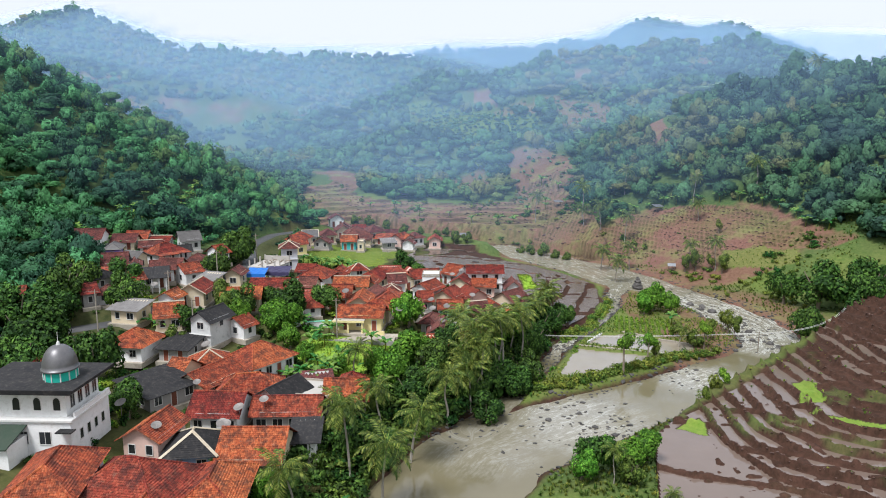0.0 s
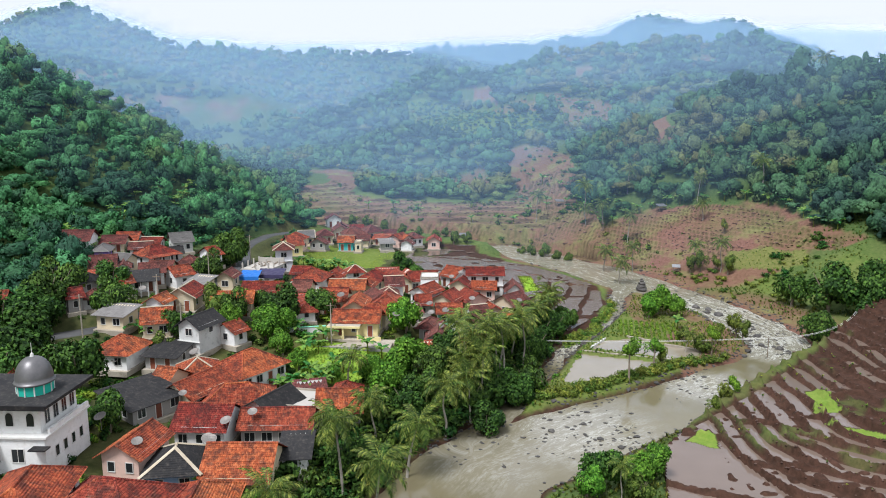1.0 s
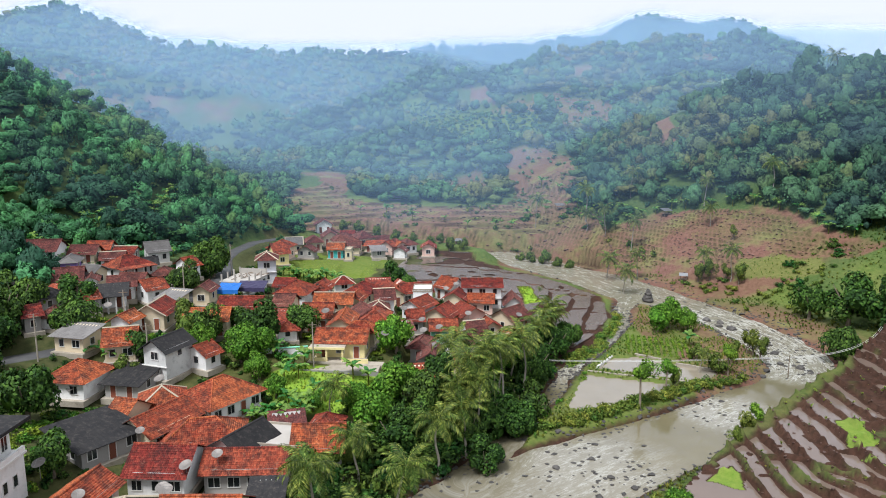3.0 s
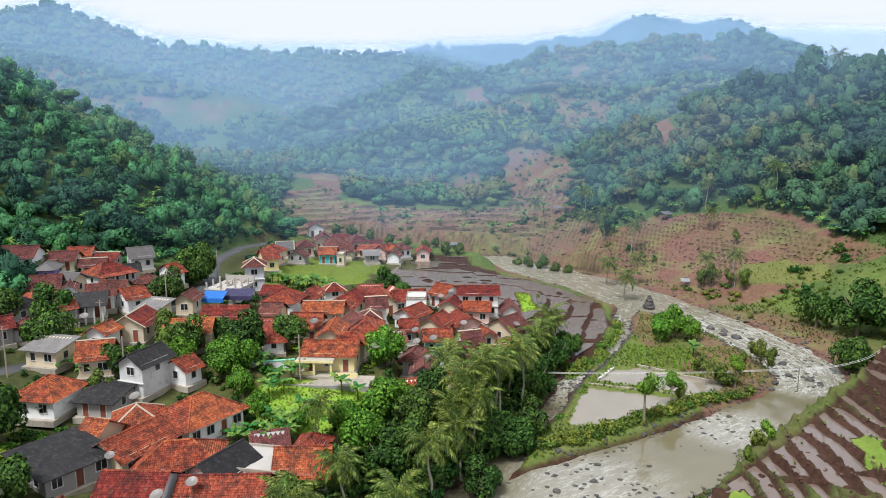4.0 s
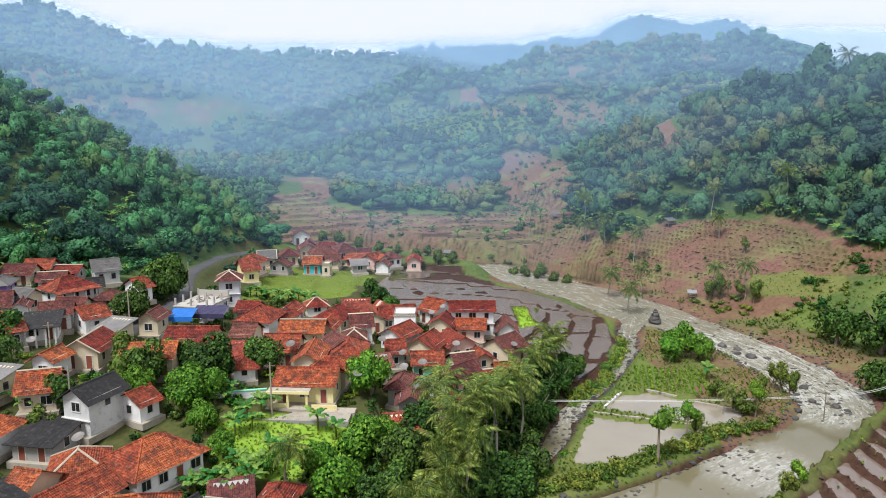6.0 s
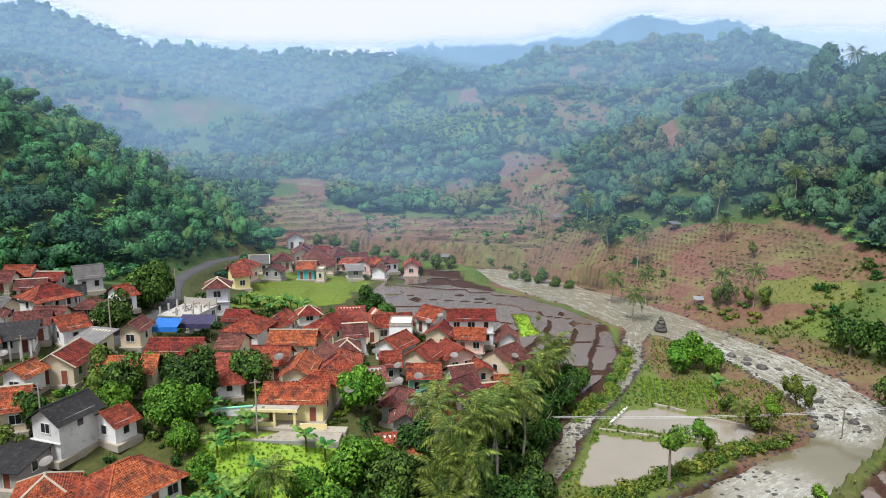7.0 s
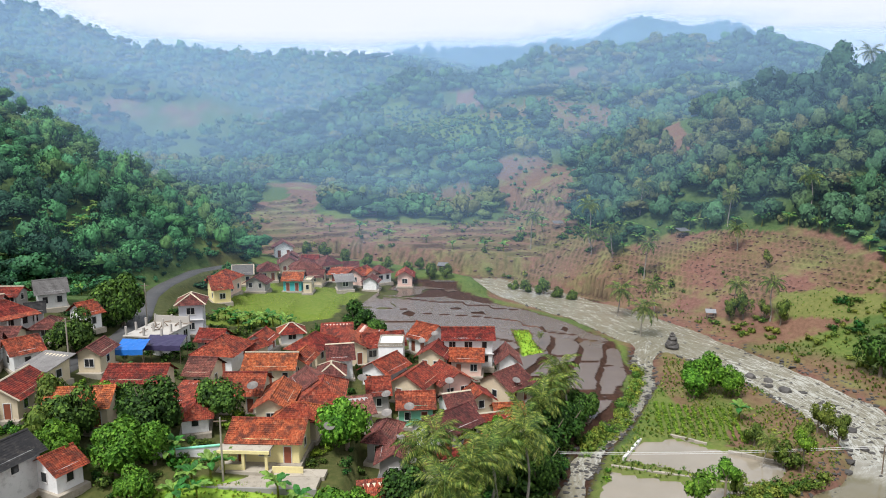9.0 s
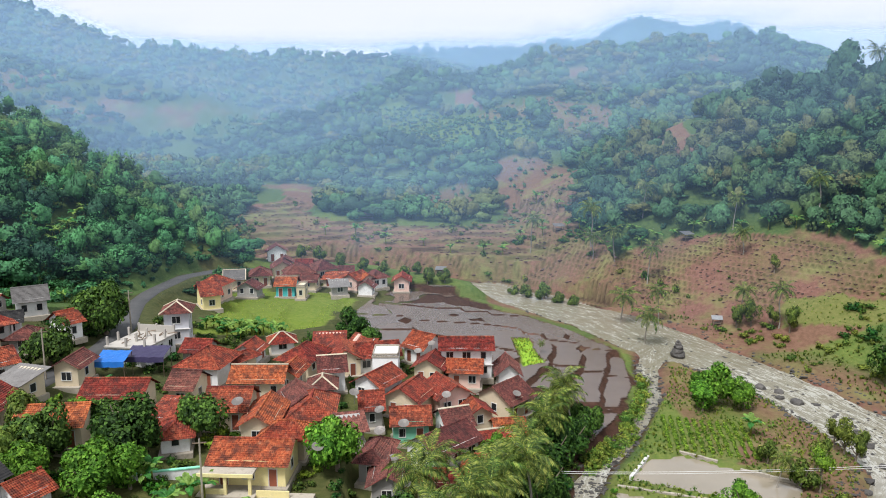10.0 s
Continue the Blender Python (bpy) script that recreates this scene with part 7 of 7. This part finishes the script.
for dz, size in ((0.5, 1.5), (1.3, 1.25), (2.1, 0.95), (2.8, 0.65), (3.3, 0.4)):
    ob = new("cairn_stone", STONES[rnd.randrange(6)])
    ob.matrix_basis = pose(55.2 + 0.1 * math.sin(9 * dz), 195.4, river_level(195) + dz, 0, 0, rnd.uniform(0, 360)) @ Matrix.Scale(size, 4)
    tagged(ob, "dark stone piled up on a river rock", "stone", "cairn stones")
# small stones: too many to count
ico = bmesh.new()
bmesh.ops.create_icosphere(ico, subdivisions=1, radius=1)
ico_co = np.array([v.co[:] for v in ico.verts])
ico_f = np.array([[v.index for v in f.verts] for f in ico.faces])
ico.free()
r = np.random.default_rng(77)
cs, fs, base = [], [], 0
spots = []
for (cx, cy), sx, n in ((plan((19.4, 90.7))[0], 9, 130), (plan((24.5, 88.7))[0], 5, 70), (plan((57.5, 142.3))[0], 9, 130), (plan((53.7, 156.9))[0], 6, 80), (plan((60.4, 129.3))[0], 6, 80), (plan((22.8, 125.9))[0], 5, 220), (plan((15.4, 109.7))[0], 6, 180), (plan((34.6, 145.8))[0], 6, 260), (plan((28.1, 134.7))[0], 5, 200), (plan((38.9, 159))[0], 5, 120), (plan((41.2, 107.6))[0], 7, 60), (plan((5.1, 91.9))[0], 6, 60), (plan((46.8, 179.4))[0], 8, 30), (plan((64.7, 136.8))[0], 7, 80), (plan((34.5, 89.6))[0], 4, 30)):
    px_, py_ = r.normal(cx, sx * 0.6, n), r.normal(cy, sx * 0.9, n)
    spots += [(a, b) for a, b in zip(px_, py_)]
ba, bb = np.meshgrid(np.arange(-5, 82, 0.75), np.arange(88, 230, 0.75))
ba, bb = ba.ravel() + r.uniform(-0.4, 0.4, ba.size), bb.ravel() + r.uniform(-0.4, 0.4, bb.size)
be = water_edge(ba, bb)
on = (be > -1.3) & (be < np.where((ba > 46) & (bb > 132), 2.6, 1.2)) & (r.random(ba.size) < np.where(bb < 195, 0.55, 0.25)) & (wob(ba, bb, 7, 58) > -0.35)
spots += list(zip(ba[on], bb[on]))
sp = np.array(spots)
e = water_edge(sp[:, 0], sp[:, 1])
sp = sp[(e < np.where(along(sp[:, 0], sp[:, 1], RIVER_SIDE)[0] < 6, 0.7, 2.6)) & ~inside(sp[:, 0], sp[:, 1], POND_LOW)]
zz = np.maximum(height(sp[:, 0], sp[:, 1]), river_level(sp[:, 1]) - 0.05)
for (x, y), z in zip(sp, zz):
    s = r.uniform(0.08, 0.34) * (1 + 0.8 * (r.random() > 0.93))
    q = ico_co * (1 + 0.25 * r.normal(0, 1, (len(ico_co), 1))) * s * np.array([1.2, 1.0, 0.65]) + (x, y, z)
    cs.append(q)
    fs.append(ico_f + base)
    base += len(q)
tagged(new("river_stones", make_mesh("river_stones", np.concatenate(cs), np.concatenate(fs), STONE, False)), "dark stones strewn through the rapids and along the banks", "stones", kind="stuff")

# clods and stubble left on the terraced fields: too many to count
for seed, poly, gap, lo, hi in ((91, CLEARING, 0.85, 0.07, 0.27), (92, FAR_FIELD, 1.5, 0.10, 0.34)):
    ka, kb = scatter(seed, poly, gap)
    kz = height(ka, kb, "steps") % 1
    r = np.random.default_rng(seed)
    on = (r.random(ka.size) < np.where((kz > 0.45) & (kz < 0.95), 0.75, 0.06)) & (wob(ka, kb, 9, 64) + 0.5 * wob(ka, kb, 3, 67) > -0.5)
    ka, kb = ka[on], kb[on]
    ks = r.uniform(lo, hi, ka.size)
    kp = np.stack([ka, kb, height(ka, kb) + 0.2 * ks], 1)
    shape = ico_co[None] * (1 + 0.25 * r.normal(0, 1, (ka.size, len(ico_co), 1))) * ks[:, None, None] * np.array([2.1, 0.8, 0.75])
    kc = (kp[:, None] + shape).reshape(-1, 3)
    kf = (ico_f[None] + len(ico_co) * np.arange(ka.size)[:, None, None]).reshape(-1, 3)
    tagged(new("field_clods", make_mesh("field_clods", kc, kf, MUD, False)), "dark clods and stubble on the brown terraced field", "clods", kind="stuff")

ka, kb = scatter(93, TERRACE, 0.55, lambda x, y: (x < 104) & (y > 64))
ks = terrace_step(ka, kb)[0]
r = np.random.default_rng(93)
on = (r.random(ka.size) < np.where(ks % 1 < 0.17, 0.5, 0.012)) & (ks > 0.2)
ka, kb = ka[on], kb[on]
ks = r.uniform(0.06, 0.2, ka.size)
kp = np.stack([ka, kb, terrace_height(ka, kb) + 0.05], 1)
shape = ico_co[None] * (1 + 0.25 * r.normal(0, 1, (ka.size, len(ico_co), 1))) * ks[:, None, None] * np.array([1.3, 1.0, 0.7])
kf = (ico_f[None] + len(ico_co) * np.arange(ka.size)[:, None, None]).reshape(-1, 3)
tagged(new("mud_lumps", make_mesh("mud_lumps", (kp[:, None] + shape).reshape(-1, 3), kf, MUD, False)), "lumps of red-brown mud along the terrace bunds", "clods", kind="stuff")
on = r.random(ka.size) < 0.30
on &= wob(ka, kb, 9, 65) > 0.0
joined("grass", tufts, ka[on], kb[on], kp[on, 2], r.uniform(0.25, 0.6, on.sum()), r.random(on.sum()), LEAF_HEDGE, 94, "tufts of grass on the terrace bunds", "grass")

# ---- islet: pond walls, vegetable rows, pipe ----
for x0, y0, x1, y1 in ((30.7, 143.8, 34.9, 149.9), (39.7, 151.2, 44.1, 148.1), (28.4, 141.7, 45.2, 135.8), (46.2, 145.7, 52.5, 141.9)):
    ln, a = math.hypot(x1 - x0, y1 - y0), math.degrees(math.atan2(y1 - y0, x1 - x0))
    z = river_level((y0 + y1) / 2) + 0.3
    w = thing("pond_wall", (x0 + x1) / 2, (y0 + y1) / 2, z, a, "low whitewashed concrete wall along the pond" if 143 < y0 < 144 else "low stained concrete wall along the pond", "wall", "pond walls")
    k = max(2, int(ln / 1.6))
    for i in range(k):
        part("wall_section", solid((-ln / 2 + ln * i / k, -ln / 2 + ln * (i + 1) / k - 0.03, -0.2, 0.2, -0.4, 0.85 + 0.04 * math.sin(i * 2.1))), FRAME_WHITE if 143 < y0 < 144 else CEMENT, w)
rows_x, rows_y = [], []
for k in range(11):
    for j in range(26):
        rows_x.append(38.9 + 1.1 * k + 0.10 * j + 0.1 * math.sin(j * 3.1))
        rows_y.append(152.4 - 0.36 * k + 0.44 * j)
vx, vy = np.array(rows_x), np.array(rows_y)
ok = water_edge(vx, vy) > 1.5
vx, vy = vx[ok], vy[ok]
joined("vegetable_rows", rough, vx, vy, height(vx, vy) + 0.15, np.full(len(vx), 0.42), np.full(len(vx), 0.3), LEAF_BRIGHT, 55, "rows of young green vegetable plants on the islet", "vegetables")
for off in (0.0, 0.5):
    pts = [Vector((8 + 82 * i / 40, 140.6 + off + (0.0 if i < 26 else 0.010 * (i - 26) ** 2.7), 1.1 + 2.2 * max(0, (i - 27) / 13) ** 2 - 0.6 * math.sin(math.pi * min(1, i / 27)))) for i in range(41)]
    bm = bmesh.new()
    tube(bm, pts, 0.028, 5)
    ob = new("cable")
    tagged(ob, "thin pale cable slung across the river", "cable", "river cables")
    part("strand", bm, FRAME_WHITE, ob)
for x, y, h in ((7.8, 133.4, 1.75), (65.3, 140.6, 1.66), (97.5, 159.5, 3.69)):
    z = ground_at(x, y)
    p = thing("cable_post", x, y, z, 0, "short wooden post holding the river cables", "post", "cable posts")
    bm = bmesh.new()
    rod(bm, (0, 0, -0.5), (0, 0, max(h, 1.6 - z)), 0.09, 0.07, 7)
    part("stake", bm, WOOD, p)

# ---- field huts ----
def hut(x, y, s, roof="grey"):
    ob = thing("field_hut", x, y, ground_at(x, y), random.uniform(-20, 20), "small open field hut with a pale sheet roof", "hut", "field huts")
    for px_, py_ in ((-1, -1), (1, -1), (1, 1), (-1, 1)):
        part("post", solid((px_ * s - 0.06, px_ * s + 0.06, py_ * s * 0.8 - 0.06, py_ * s * 0.8 + 0.06, -0.5, 1.7 + 0.3 * py_)), WOOD, ob)
    part("floor_deck", solid((-s, s, -0.8 * s, 0.8 * s, 0.5, 0.6)), WOOD, ob)
    bm = bmesh.new()
    slab(bm, [(-s - 0.4, -s, 1.55), (s + 0.4, -s, 1.55), (s + 0.4, s, 2.15), (-s - 0.4, s, 2.15)], 0.07)
    part("roof", bm, STEEL if roof == "pale" else ROOFS["grey"][0], ob)


for x, y, s, k in ((70.4, 213.2, 0.8, "pale"), (46.1, 281.5, 1.3, "grey"), (77.8, 254.6, 1.3, "pale"), (7.9, 266, 1.2, "pale"), (-18.5, 316, 2.4, "grey")):
    hut(x, y, s, k)

# ---- utility poles along the road ----
poles = []
for x, y in ((-61.5, 121.5), (-53.8, 135.2), (-50.5, 154.8), (-47.5, 177), (-44.9, 122.7), (-19.7, 126.5)):
    z = ground_at(x, y)
    p = thing("utility_pole", x, y, z, 10, "grey concrete utility pole with a crossarm", "utility pole", "utility poles")
    bm = bmesh.new()
    rod(bm, (0, 0, -0.5), (0, 0, 7.6), 0.13, 0.09, 8)
    part("pole", bm, CEMENT, p)
    part("crossarm", solid((-0.7, 0.7, -0.05, 0.05, 7.1, 7.2)), WOOD, p)
    poles.append(Vector((x, y, z + 7.2)))
for a, b in zip(poles[:4], poles[1:4]):
    w = tagged(new("power_line"), "thin sagging power line between poles", "power line", "power lines")
    for o in (-0.6, 0.6):
        bm = bmesh.new()
        pts = [a.lerp(b, i / 8) + Vector((o, 0, -0.5 * math.sin(math.pi * i / 8))) for i in range(9)]
        tube(bm, pts, 0.015, 4)
        part("wire", bm, TAR, w)
